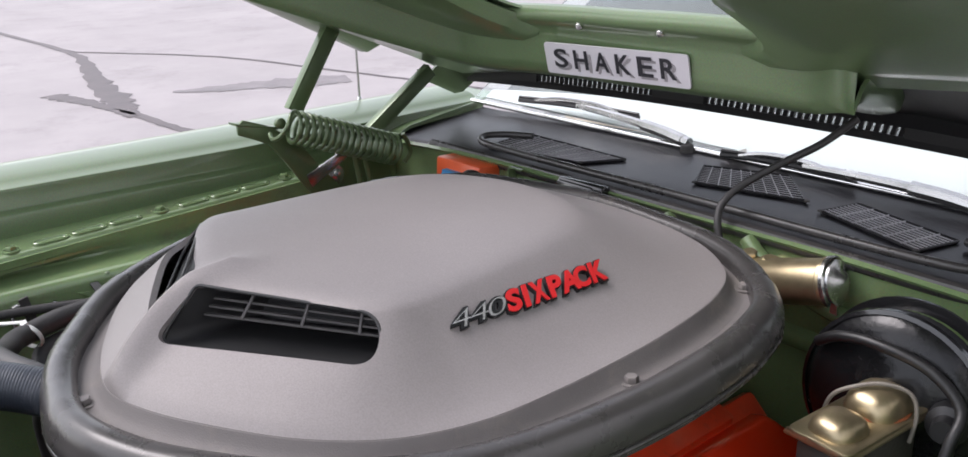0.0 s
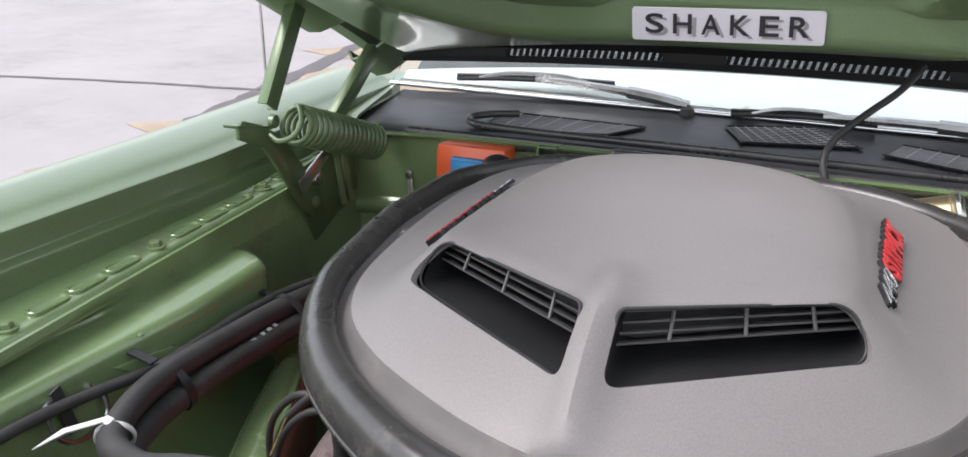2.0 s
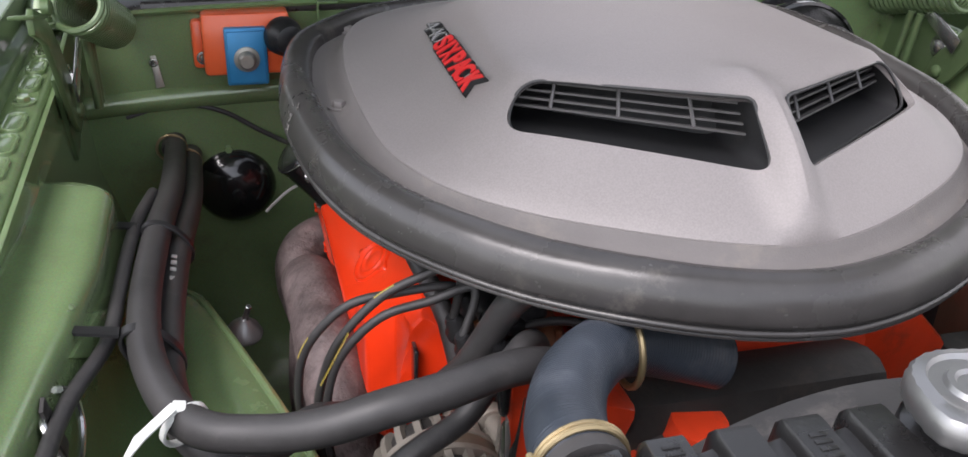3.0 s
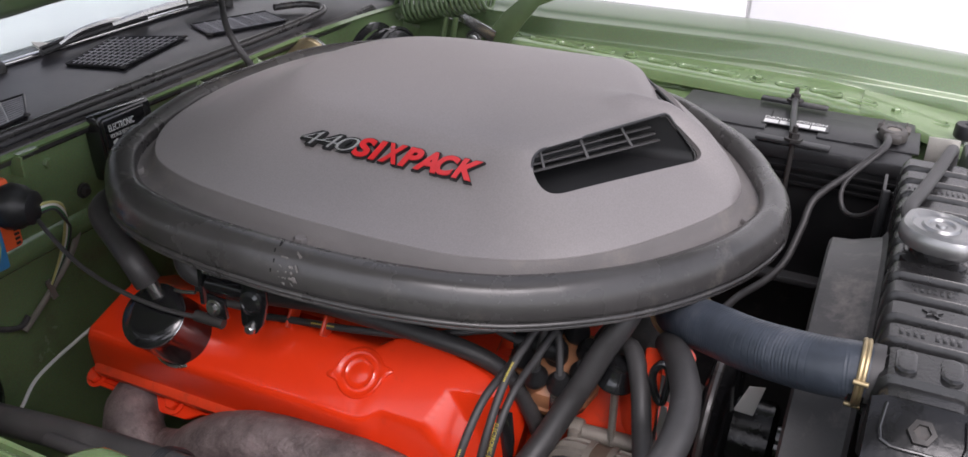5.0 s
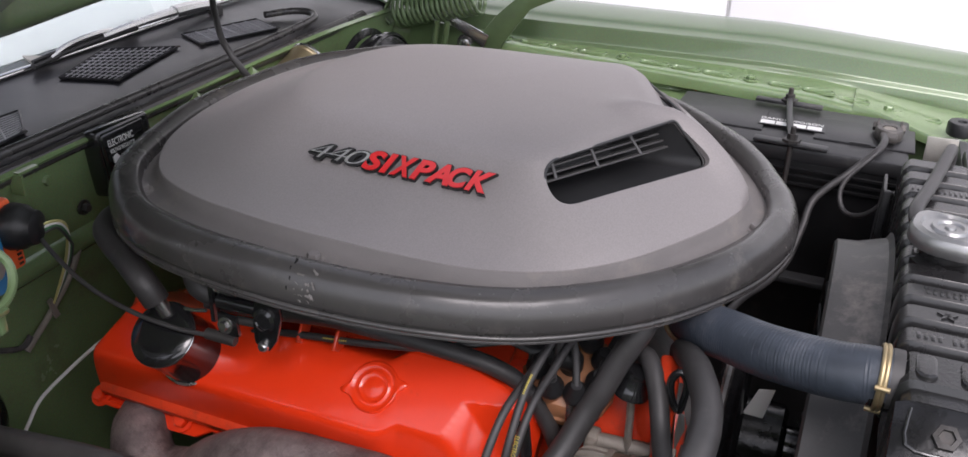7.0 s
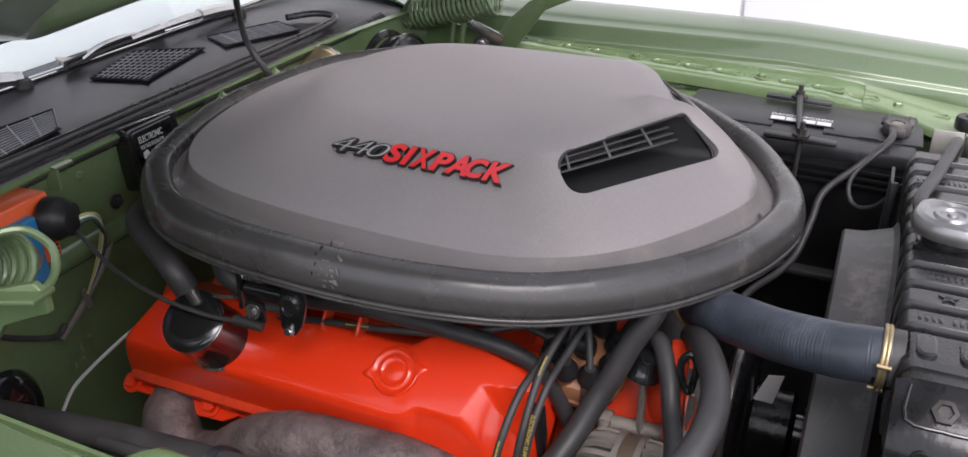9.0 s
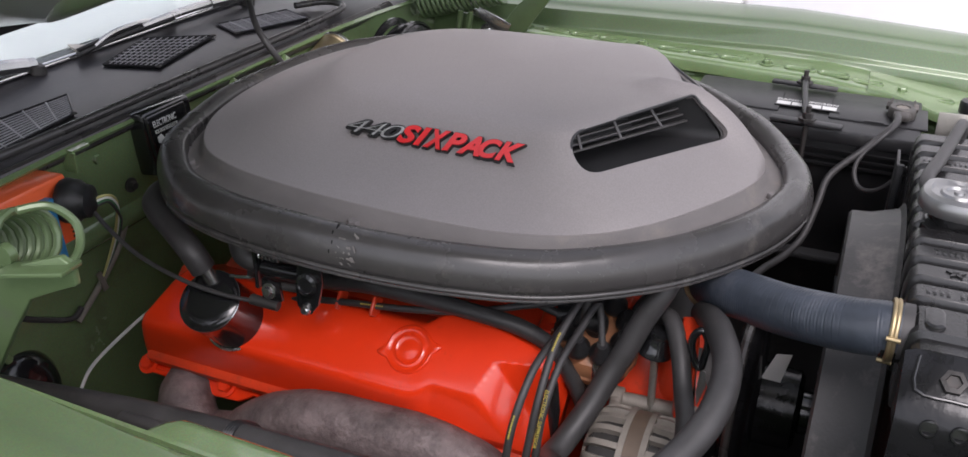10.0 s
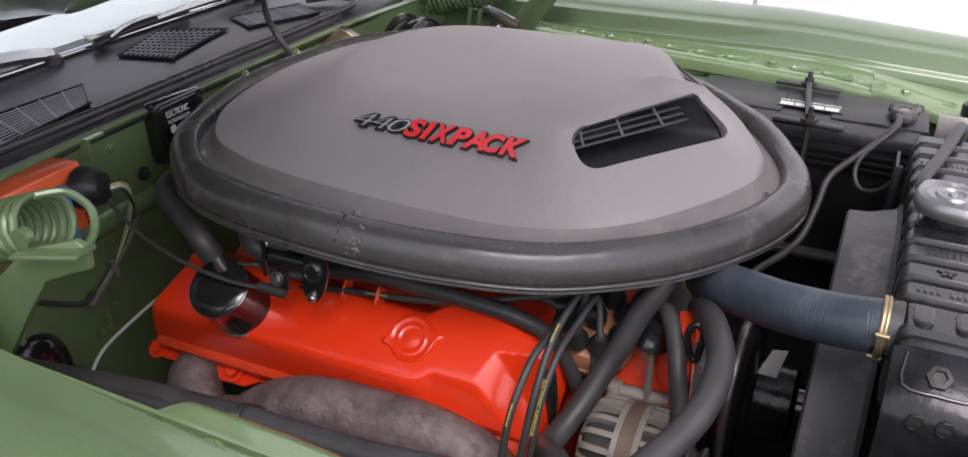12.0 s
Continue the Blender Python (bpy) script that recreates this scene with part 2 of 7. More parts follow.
def box(c, size, rot=(0, 0, 0), bevel=0.0, seg=2):
    bm = bmesh.new()
    bmesh.ops.create_cube(bm, size=1.0)
    bmesh.ops.scale(bm, vec=size, verts=bm.verts)
    if bevel:
        bmesh.ops.bevel(bm, geom=bm.edges[:], offset=bevel, segments=seg, affect="EDGES", profile=0.5)
    bmesh.ops.transform(bm, matrix=pose(*c, *rot), verts=bm.verts)
    return bm


def frame_of(axis):
    z = Vector(axis).normalized()
    x = z.orthogonal().normalized() if abs(z.z) > 0.95 else Vector((0, 0, 1)).cross(z).normalized()
    y = z.cross(x)
    return Matrix((x, y, z)).transposed().to_4x4()


def lathe(p, axis, profile, seg=32, arc=360.0, squash=1.0):
    """profile: (radius, height along axis) from bottom to top."""
    bm = bmesh.new()
    m = Matrix.Translation(p) @ frame_of(axis)
    rows = []
    for r, h in profile:
        if r < 1e-6:
            rows.append([bm.verts.new(m @ Vector((0, 0, h)))])
        else:
            rows.append([bm.verts.new(m @ Vector((r * math.cos(2 * math.pi * i / seg), squash * r * math.sin(2 * math.pi * i / seg), h))) for i in range(seg)])
    for a, b in zip(rows, rows[1:]):
        for i in range(seg):
            j = (i + 1) % seg
            if len(a) == 1 and len(b) == 1:
                continue
            if len(a) == 1:
                bm.faces.new((a[0], b[i], b[j]))
            elif len(b) == 1:
                bm.faces.new((a[i], a[j], b[0]))
            else:
                bm.faces.new((a[i], a[j], b[j], b[i]))
    return bm


def rod(p0, p1, r, seg=16, bevel=0.0):
    p0, p1 = Vector(p0), Vector(p1)
    h = (p1 - p0).length
    e = bevel or min(r, h) * 0.12
    return lathe(p0, p1 - p0, [(0, 0), (r - e, 0), (r, e), (r, h - e), (r - e, h), (0, h)], seg)


def hexbolt(p, axis=(0, 0, 1), r=0.009, h=0.007, washer=True):
    prof = [(0, 0), (r * 1.6, 0), (r * 1.6, 0.0025), (r * 1.05, 0.0028), (r * 1.05, 0.003)] if washer else [(0, 0), (r, 0)]
    bm = lathe(p, axis, prof, 14)
    head = lathe(p, axis, [(0, 0.002), (r, 0.002), (r, h), (r * 0.82, h + 0.0015), (0, h + 0.0015)], 6)
    return join(bm, head)


def catmull(points, n=8, closed=False):
    pts = [Vector(p) for p in points]
    k = len(pts)
    out = []
    last = k if closed else k - 1
    for i in range(last):
        if closed:
            a, b, c, d = pts[(i - 1) % k], pts[i], pts[(i + 1) % k], pts[(i + 2) % k]
        else:
            a, b, c, d = pts[max(i - 1, 0)], pts[i], pts[i + 1], pts[min(i + 2, k - 1)]
        for j in range(n):
            t = j / n
            out.append(0.5 * ((2 * b) + (c - a) * t + (2 * a - 5 * b + 4 * c - d) * t * t + (3 * b - 3 * c + d - a) * t ** 3))
    if not closed:
        out.append(pts[-1])
    return out


def loft(rings, closed=True, loop=False, caps=True):
    """Skin through rings of equal count. closed: each ring is a loop; loop: the last ring joins the first."""
    bm = bmesh.new()
    rows = [[bm.verts.new(p) for p in ring] for ring in rings]
    n = len(rings[0])
    pairs = list(zip(rows, rows[1:])) + ([(rows[-1], rows[0])] if loop else [])
    for a, b in pairs:
        for i in range(n if closed else n - 1):
            j = (i + 1) % n
            bm.faces.new((a[i], a[j], b[j], b[i]))
    if caps and closed and not loop:
        bm.faces.new(rows[0][::-1])
        bm.faces.new(rows[-1])
    bmesh.ops.recalc_face_normals(bm, faces=bm.faces)
    return bm


def tube(points, r, seg=12, n=8, closed=False, smooth=True, rib=0.0, rib_step=0.006):
    pts = catmull(points, n, closed) if smooth else [Vector(p) for p in points]
    if rib:      # even rings, alternately high and low
        run = [0.0]
        for a, b in zip(pts, pts[1:]):
            run.append(run[-1] + (b - a).length)
        count = int(run[-1] / (rib_step / 2))
        even, k = [], 0
        for i in range(count + 1):
            at = run[-1] * i / count
            while k < len(run) - 2 and run[k + 1] < at:
                k += 1
            even.append(pts[k].lerp(pts[k + 1], (at - run[k]) / max(1e-9, run[k + 1] - run[k])))
        pts = even
    m = len(pts)
    rings, up = [], None
    for i, p in enumerate(pts):
        q0, q1 = (pts[i - 1], pts[(i + 1) % m]) if closed else (pts[max(i - 1, 0)], pts[min(i + 1, m - 1)])
        d = (q1 - q0).normalized()
        if up is None:
            up = d.orthogonal().normalized()
        up = (up - d * up.dot(d)).normalized()
        side = d.cross(up)
        rad = r if not isinstance(r, (list, tuple)) else r[0] + (r[-1] - r[0]) * i / (m - 1)
        if rib:
            rad *= 1 + (rib if i % 2 else 0)
        rings.append([p + rad * (math.cos(2 * math.pi * k / seg) * up + math.sin(2 * math.pi * k / seg) * side) for k in range(seg)])
    return loft(rings, True, closed)


def slab(points, normal, depth, bevel=0.0):
    """A plate: outline points, thickened along normal."""
    bm = bmesh.new()
    n = Vector(normal).normalized() * depth
    a = [bm.verts.new(p) for p in points]
    b = [bm.verts.new(Vector(p) + n) for p in points]
    bm.faces.new(a[::-1])
    bm.faces.new(b)
    k = len(a)
    for i in range(k):
        bm.faces.new((a[i], a[(i + 1) % k], b[(i + 1) % k], b[i]))
    bmesh.ops.recalc_face_normals(bm, faces=bm.faces)
    if bevel:
        bmesh.ops.bevel(bm, geom=bm.edges[:], offset=bevel, segments=2, affect="EDGES", profile=0.5)
    return bm


def sheet(rows, thick):
    """A bent sheet through rows of points, with thickness along its normals."""
    bm = loft(rows, False, caps=False)
    bm.normal_update()
    bm.verts.ensure_lookup_table()
    count = len(bm.verts)
    top = [v for v in bm.verts]
    low = [bm.verts.new(v.co - v.normal * thick) for v in top]
    for f in bm.faces[:]:
        bm.faces.new([low[v.index] for v in reversed(f.verts)]) if all(v.index < count for v in f.verts) else None
    m, n = len(rows), len(rows[0])
    edge = [i for i in range(n)] + [j * n + n - 1 for j in range(1, m)] + [(m - 1) * n + i for i in range(n - 2, -1, -1)] + [j * n for j in range(m - 2, 0, -1)]
    for i, j in zip(edge, edge[1:] + edge[:1]):
        bm.faces.new((top[i], top[j], low[j], low[i]))
    bmesh.ops.recalc_face_normals(bm, faces=bm.faces)
    return bm


def rounded(corners, radii, n=6):
    """A polygon in the plane with rounded corners."""
    out = []
    k = len(corners)
    for i, r in enumerate(radii):
        p, a, b = Vector(corners[i]), Vector(corners[i - 1]), Vector(corners[(i + 1) % k])
        u, v = (a - p).normalized(), (b - p).normalized()
        cut = min(r / max(math.tan(u.angle(v) / 2), 0.05), (a - p).length * 0.48, (b - p).length * 0.48)
        s, e = p + u * cut, p + v * cut
        for j in range(n + 1):
            t = j / n
            out.append((1 - t) ** 2 * s + 2 * t * (1 - t) * p + t * t * e)
    return out


def lettering(body, m, width, height, depth, shear=0.0, extra=0.0):
    """Writing as solid letters, fitted to width x height, in the plane of m (x along the line, y up)."""
    cu = bpy.data.curves.new("letters", "FONT")
    cu.body = body
    cu.extrude = 0.05
    cu.shear = shear
    cu.offset = extra
    ob = bpy.data.objects.new("letters", cu)
    scene.collection.objects.link(ob)
    me = bpy.data.meshes.new_from_object(ob.evaluated_get(bpy.context.evaluated_depsgraph_get()))
    bm = bmesh.new()
    bm.from_mesh(me)
    bpy.data.objects.remove(ob)
    bpy.data.curves.remove(cu)
    bpy.data.meshes.remove(me)
    xs = [v.co.x for v in bm.verts]
    ys = [v.co.y for v in bm.verts]
    x0, y0, sx, sy = min(xs), min(ys), width / (max(xs) - min(xs)), height / (max(ys) - min(ys))
    for v in bm.verts:
        v.co = m @ Vector(((v.co.x - x0) * sx, (v.co.y - y0) * sy, (v.co.z + 0.05) * 10 * depth))
    return bm


def plane_at(p, right, up):
    x = Vector(right).normalized()
    z = x.cross(Vector(up)).normalized()
    y = z.cross(x)
    m = Matrix((x, y, z)).transposed().to_4x4()
    m.translation = p
    return m


def nudge(ob, x, y, z):
    """Moves a whole thing by a step of the plan."""
    ob.location += Vector((x, y, z)) * U
    return ob


def thing(name, base, label, category, group="", kind=""):
    ob = new(name)
    ob.location = Vector(base) * U
    return tagged(ob, label, category, group, kind)


def put(name, bm, material, smooth=40, origin=(0, 0, 0)):
    me = bpy.data.meshes.new(name)
    for v in bm.verts:
        v.co = (v.co - Vector(origin)) * U
    bm.to_mesh(me)
    bm.free()
    me.materials.append(material)
    if smooth:
        me.shade_smooth()
        me.set_sharp_from_angle(angle=radians(smooth))
    return new(name, me)


def base_of(ob):
    p = Vector((0, 0, 0))
    while ob:
        p += ob.location
        ob = ob.parent
    return p / U


def part(name, bm, material, parent, label="", smooth=40):
    ob = put(name, bm, material, smooth, base_of(parent))
    ob.parent = parent
    if label:
        tagged(ob, label)
    return ob


def single(name, bm, material, label, category, group="", kind="", base=None, smooth=40):
    """A thing of one mesh, its origin at its base."""
    if base is None:
        cs = [v.co for v in bm.verts]
        base = (sum(c.x for c in cs) / len(cs), sum(c.y for c in cs) / len(cs), min(c.z for c in cs))
    ob = put(name, bm, material, smooth, base)
    ob.location = Vector(base) * U
    return tagged(ob, label, category, group, kind)

# ---------------------------------------------------------------- ground and wall behind


def ground():
    bm = bmesh.new()
    xs = [-600, -60, -14, -10, -7, -4, -1, 2, 5, 60, 600]
    ys = [-600, -60, -10, -4, 0, 2, 4, 7, 12, 60, 600]
    vs = [[bm.verts.new((x, y, 0)) for x in xs] for y in ys]
    for a, b in zip(vs, vs[1:]):
        for i in range(len(xs) - 1):
            bm.faces.new((a[i], a[i + 1], b[i + 1], b[i]))
    single("ground", bm, CONCRETE, "pale grey concrete yard with sealed cracks", "ground", kind="structure", base=(0, 0, 0))


def ribbon(points, widths, z):
    pts = catmull([(x, y, z) for x, y in points], 8)
    rows = []
    rng = random.Random(len(points) * 7 + 1)
    for i, p in enumerate(pts):
        d = (pts[min(i + 1, len(pts) - 1)] - pts[max(i - 1, 0)]).normalized()
        s = Vector((-d.y, d.x, 0))
        t = i / (len(pts) - 1) * (len(widths) - 1)
        w = widths[int(t)] + (widths[min(int(t) + 1, len(widths) - 1)] - widths[int(t)]) * (t - int(t))
        w *= 0.85 + 0.3 * rng.random()
        j = (rng.random() - 0.5) * w * 0.3
        rows.append([p + s * (j - w / 2) - Vector((0, 0, 0.003)), p + s * (j - w / 4), p + s * (j + w / 4), p + s * (j + w / 2) - Vector((0, 0, 0.003))])
    for r in rows:
        for q in r:
            q.z = max(q.z, 0.004)
    return loft(rows, False, caps=False)


def yard():
    ground()
    cracks = [
        ([(-13.5, 2.3), (-11.2, 2.39), (-9.06, 2.46), (-8.0, 2.28), (-7.0, 2.02), (-6.3, 1.90), (-5.9, 1.80), (-5.6, 1.76)], [0.07, 0.08, 0.09, 0.14, 0.20, 0.22, 0.18, 0.10]),
        ([(-6.85, 1.60), (-6.5, 1.66), (-6.1, 1.74), (-5.4, 1.80), (-4.7, 1.85), (-3.95, 1.83), (-2.6, 1.9)], [0.18, 0.15, 0.10, 0.08, 0.09, 0.08, 0.07]),
        ([(-9.06, 2.48), (-7.6, 3.36), (-6.1, 3.72), (-4.67, 4.04), (-3.65, 4.2), (-2.0, 4.5)], [0.05, 0.06, 0.05, 0.05, 0.05, 0.05]),
        ([(-3.2, 2.3), (-3.46, 3.4), (-3.58, 4.2), (-3.67, 4.9), (-3.94, 6.6), (-4.3, 9.0)], [0.10, 0.14, 0.12, 0.16, 0.14, 0.2]),
    ]
    for pts, w in cracks:
        single("sealed_crack", ribbon(pts, w, 0.006), TAR, "dark tar seal along a crack in the concrete", "crack", "cracks in the yard", "structure", smooth=0)
    single("stain", ribbon([(-6.25, 2.32), (-6.12, 2.6), (-5.98, 2.95), (-5.84, 3.3), (-5.72, 3.6)], [0.06, 0.22, 0.34, 0.42, 0.30], 0.005), STAIN, "damp grey stain on the concrete", "stain", kind="structure", smooth=0)
    single("stain", ribbon([(-3.4, 1.2), (-3.1, 1.3), (-2.9, 1.5)], [0.03, 0.06, 0.03], 0.005), STAIN, "small damp mark on the concrete", "stain", kind="structure", smooth=0)
    single("dirt_strip", ribbon([(-2.35, 2.2), (-2.4, 3.4), (-2.5, 5.0), (-2.7, 7.0), (-2.9, 9.0)], [1.7, 2.0, 2.1, 2.3, 2.5], 0.0045), TAN_DIRT, "tan sandy strip of ground beside the car", "dirt", kind="structure", smooth=0)
    # white wall of the building on the driver's side, with vertical joints
    wall = thing("wall_east", (2.6, 0, 0), "white painted panel wall of a building", "wall", kind="structure")
    part("backing", box((2.68, 1.5, 1.6), (0.1, 9.0, 3.2)), WALL_WHITE, wall)
    for i in range(9):
        part("panel", box((2.615, -2.4 + 0.98 * i, 1.6), (0.03, 0.965, 3.18), bevel=0.004), WALL_WHITE, wall)


yard()

# ---------------------------------------------------------------- car body
CREST, EDGE, GUT, FL = 0.86, 0.715, 0.652, 0.905   # fender crest, fender lip, flange edge (x), flange height


def rail_z(y, s=1):
    return 0.905 + 0.033 * y + (0.004 if s < 0 else 0.0) - 0.10 * max(0.0, -0.38 - y)


def lip_x(y):
    """The fender's inner lip runs outward towards the front."""
    return 0.714 + 0.09 * max(0.0, 0.16 - y)


def ys_range(a, b, n):
    return [a + (b - a) * i / (n - 1) for i in range(n)]


def car_body():
    car = thing("car_body", (0, 0, 0.15), "green metallic front body of a classic car, bay open", "car body")
    for s in (-1, 1):
        rows = []
        for y in ys_range(-0.95, 0.75, 24):
            top = (0.982 if s < 0 else 0.949) - 0.06 * max(0.0, -0.30 - y)
            foot, lip = rail_z(y, s), lip_x(y)
            d = 0.55 * (lip - 0.715)
            prof = [(lip - 0.018, foot + 0.001), (lip - 0.014, foot + 0.004), (lip - 0.012, top - 0.044), (lip - 0.010, top - 0.040), (lip - 0.002, top - 0.036), (lip, top - 0.032), (lip + 0.001, top - 0.006), (lip + 0.0025, top - 0.0015), (lip + 0.007, top), (lip + 0.030, top + 0.0005), (lip + 0.036, top + 0.004), (lip + 0.055, top + 0.009), (0.825 + d, top + 0.015), (0.855 + d, top + 0.014), (0.875 + d, top + 0.008), (0.890 + d, top - 0.006), (0.906 + d, 0.90), (0.936 + d, 0.80), (0.956 + d, 0.66), (0.951 + d, 0.50), (0.921 + d, 0.36), (0.90 + d, 0.30)]
            rows.append([(s * x, y, z) for x, z in prof])
        part("fender", sheet(rows, 0.006), GREEN, car, "glossy green fender top with soft sky reflections")
        # flange with pressed slots and bolts
        rows = []
        for y in ys_range(-0.78, 0.50, 20):
            z = rail_z(y, s)
            edge = 0.661 if s < 0 else 0.650
            prof = [(lip_x(y) - 0.014, 0.004), (lip_x(y) - 0.022, 0.001), (0.69, 0.0), (edge + 0.010, -0.0005), (edge + 0.004, -0.003), (edge + 0.001, -0.008), (edge, -0.026)]
            rows.append([(s * x, y, z + h) for x, h in prof])
        flange = part("fender_flange", sheet(rows, 0.004), GREEN_BAY, car, "bolted inner flange with pressed slots")
        y = -0.7466
        k = 0
        while y < 0.42:
            z = rail_z(y, s)
            if k % 4 == 0:
                part("bolt", hexbolt((s * 0.682, y, z), (0, 0, 1), 0.0085, 0.008), GREEN_BAY, flange)
            else:
                rings = []
                for r, h in ((0.0125, -0.001), (0.0118, 0.0028), (0.0104, 0.0038), (0.0086, 0.0036), (0.0070, 0.0012), (0.0050, 0.0008)):
                    ring = []
                    for q in range(24):
                        an = 2 * math.pi * q / 24
                        ring.append((s * 0.683 + r * math.cos(an), y + r * math.sin(an) + (0.017 if q < 12 else -0.017), z + h))
                    rings.append(ring)
                bm = loft(rings, True)
                part("slot", bm, GREEN_BAY, flange)
            y += 0.0607
            k += 1
        # wall under the flange, ledge and inner fender
        rows = []
        for y in sorted(ys_range(-0.80, 0.50, 28) + [0.07, 0.08, 0.088, 0.094, 0.099, 0.103, 0.105]):
            z = rail_z(y, s) - 0.905
            led = 0.857 + z * 0.6
            end = min(1.0, max(0.0, (0.105 - y) / 0.022)) ** 0.4      # the ledge stops before the firewall
            x0 = 0.658 + 0.12 * max(0.0, -0.02 - y)
            base = x0 - (x0 - 0.586 - 0.115 * max(0.0, -0.06 - y) ** 1.0 * 1.2) * end
            bulge = 0.05 * math.exp(-((y + 0.05) / 0.12) ** 2)
            prof = [(0.659, 0.90 + z), (0.660, 0.89 + z), (x0 + 0.003, led + 0.012), (x0, led + 0.004), (x0 - 0.006 * end, led + 0.001), (base + 0.014 * end, led), (base + 0.009 * end, led - 0.0008), (base + 0.005 * end, led - 0.003), (base + 0.002 * end, led - 0.006), (base + 0.0005 * end, led - 0.010), (base, led - 0.015), (base - 0.001, led - 0.055), (base - 0.006, 0.72), (base - 0.03 - bulge * 0.4, 0.63), (base - 0.06 - bulge, 0.53), (base - 0.10 - bulge, 0.42), (base - 0.13, 0.30), (base - 0.14, 0.18)]
            rows.append([(s * x, y, h) for x, h in prof])
        part("inner_fender", sheet(rows, 0.005), GREEN_BAY, car, "green inner fender with a boxed ledge")
        if s < 0:
            rng = random.Random(12)
            for i in range(14):
                y = -0.17 + 0.24 * rng.random()
                x = 0.645 - 0.045 * rng.random()
                part("droplet", lathe((-x, y, 0.8565 + 0.6 * (rail_z(y, s) - 0.905)), (0, 0, 1), [(0.0042, 0), (0.0038, 0.0012), (0.0022, 0.0021), (0, 0.0024)], 12, squash=0.6 + 0.6 * rng.random()), GREEN, car, "water drop on the green ledge")
        # rounded pod of the wheelhouse
        rings = []
        for t in [i / 14 for i in range(15)]:
            y = 0.105 - 0.35 * t
            w = (0.036 + 0.030 * t ** 0.8) * min(1.0, 0.62 + 3 * t)
            top = 0.712 + 0.038 * min(1.0, 5 * t) ** 0.6 - 0.05 * t * t
            c = 0.548 - 0.128 * t
            rings.append([(s * (c + w * max(-0.66, math.cos(a))), y, 0.28 + (top - 0.28) * max(0, math.sin(a)) ** 0.17) for a in [math.pi * k / 20 for k in range(21)]])
        part("wheelhouse_pod", loft([r[:14] for r in rings], False, caps=False), GREEN_BAY, car, "rounded green pressing on the inner fender")
        part("pod_side", loft([r[13:] for r in rings], False, caps=False), PRIMER, car, "brownish unpainted side of the pressing")
        part("pod_rim", tube([Vector(r[13]) + Vector((0, 0, 0.001)) for r in rings], 0.005, 8, 2), GREEN_BAY, car)
        # small diagonal gusset behind the ledge
        part("gusset", slab([(s * 0.606, -0.20, 0.836), (s * 0.592, -0.115, 0.828), (s * 0.584, -0.047, 0.792), (s * 0.586, -0.10, 0.762)], (-s, 0, 0.2), 0.010, 0.003), GREEN_BAY, car)
    # black panel added to stand for the shadowed space under the battery side
    part("splash_shield", box((0.475, -0.30, 0.40), (0.012, 0.62, 0.52), bevel=0.004), BLACK_SATIN, car, "added black panel for the dark space below the battery")
    # firewall
    rows = []
    for z, y in [(0.962, 0.470), (0.966, 0.476), (0.964, 0.484), (0.950, 0.486), (0.90, 0.484), (0.845, 0.483), (0.838, 0.474), (0.830, 0.472), (0.822, 0.475), (0.815, 0.484), (0.74, 0.490), (0.62, 0.496), (0.50, 0.50), (0.36, 0.46), (0.22, 0.42)]:
        rows.append([(x, y - (0.012 * (abs(x) / 0.6) ** 4), z - 0.010 * (abs(x) / 0.64) ** 3) for x in ys_range(-0.665, 0.665, 24)])
    fw = part("firewall", sheet(rows, 0.005), GREEN_BAY, car, "green firewall with a pressed rib and plugs")
    for x, z in ((-0.262, 0.930), (-0.53, 0.705), (-0.46, 0.735), (-0.62, 0.79), (-0.375, 0.94)):
        part("firewall_screw", hexbolt((x, 0.483, z), (0, -1, 0), 0.007, 0.006), GREEN_BAY, fw)
    # pressings beside the shaker on the firewall's driver half
    for x0 in (0.02, 0.16):
        part("firewall_rib", tube([(x0, 0.474, 0.952), (x0 + 0.03, 0.467, 0.93), (x0 + 0.10, 0.467, 0.90), (x0 + 0.16, 0.475, 0.88)], 0.013, 10), GREEN_BAY, fw)
    # corner pieces beside the cowl
    for s in (-1, 1):
        part("cowl_corner", sheet([[(s * 0.66, 0.455, 0.950), (s * 0.69, 0.44, 0.945), (s * 0.715, 0.43, 0.935)], [(s * 0.68, 0.52, 0.966), (s * 0.71, 0.53, 0.964), (s * 0.74, 0.53, 0.962)], [(s * 0.70, 0.66, 0.975), (s * 0.74, 0.68, 0.976), (s * 0.78, 0.70, 0.975)], [(s * 0.72, 0.80, 0.985), (s * 0.78, 0.80, 0.985), (s * 0.86, 0.80, 0.985)]], 0.005), GREEN, car, "green cowl corner beside the windshield")
    # radiator support across the front and its top plate
    part("radiator_support", box((0, -0.625, 0.59), (1.08, 0.03, 0.60), bevel=0.006), BLACK_SATIN, car, "black radiator support panel")
    part("support_top", box((0, -0.655, 0.915), (0.80, 0.10, 0.022), bevel=0.006), BLACK_SATIN, car)
    part("front_panel", box((0, -0.90, 0.62), (1.70, 0.10, 0.50), bevel=0.02), GREEN, car)
    # plate that carries the hood stop
    rows = []
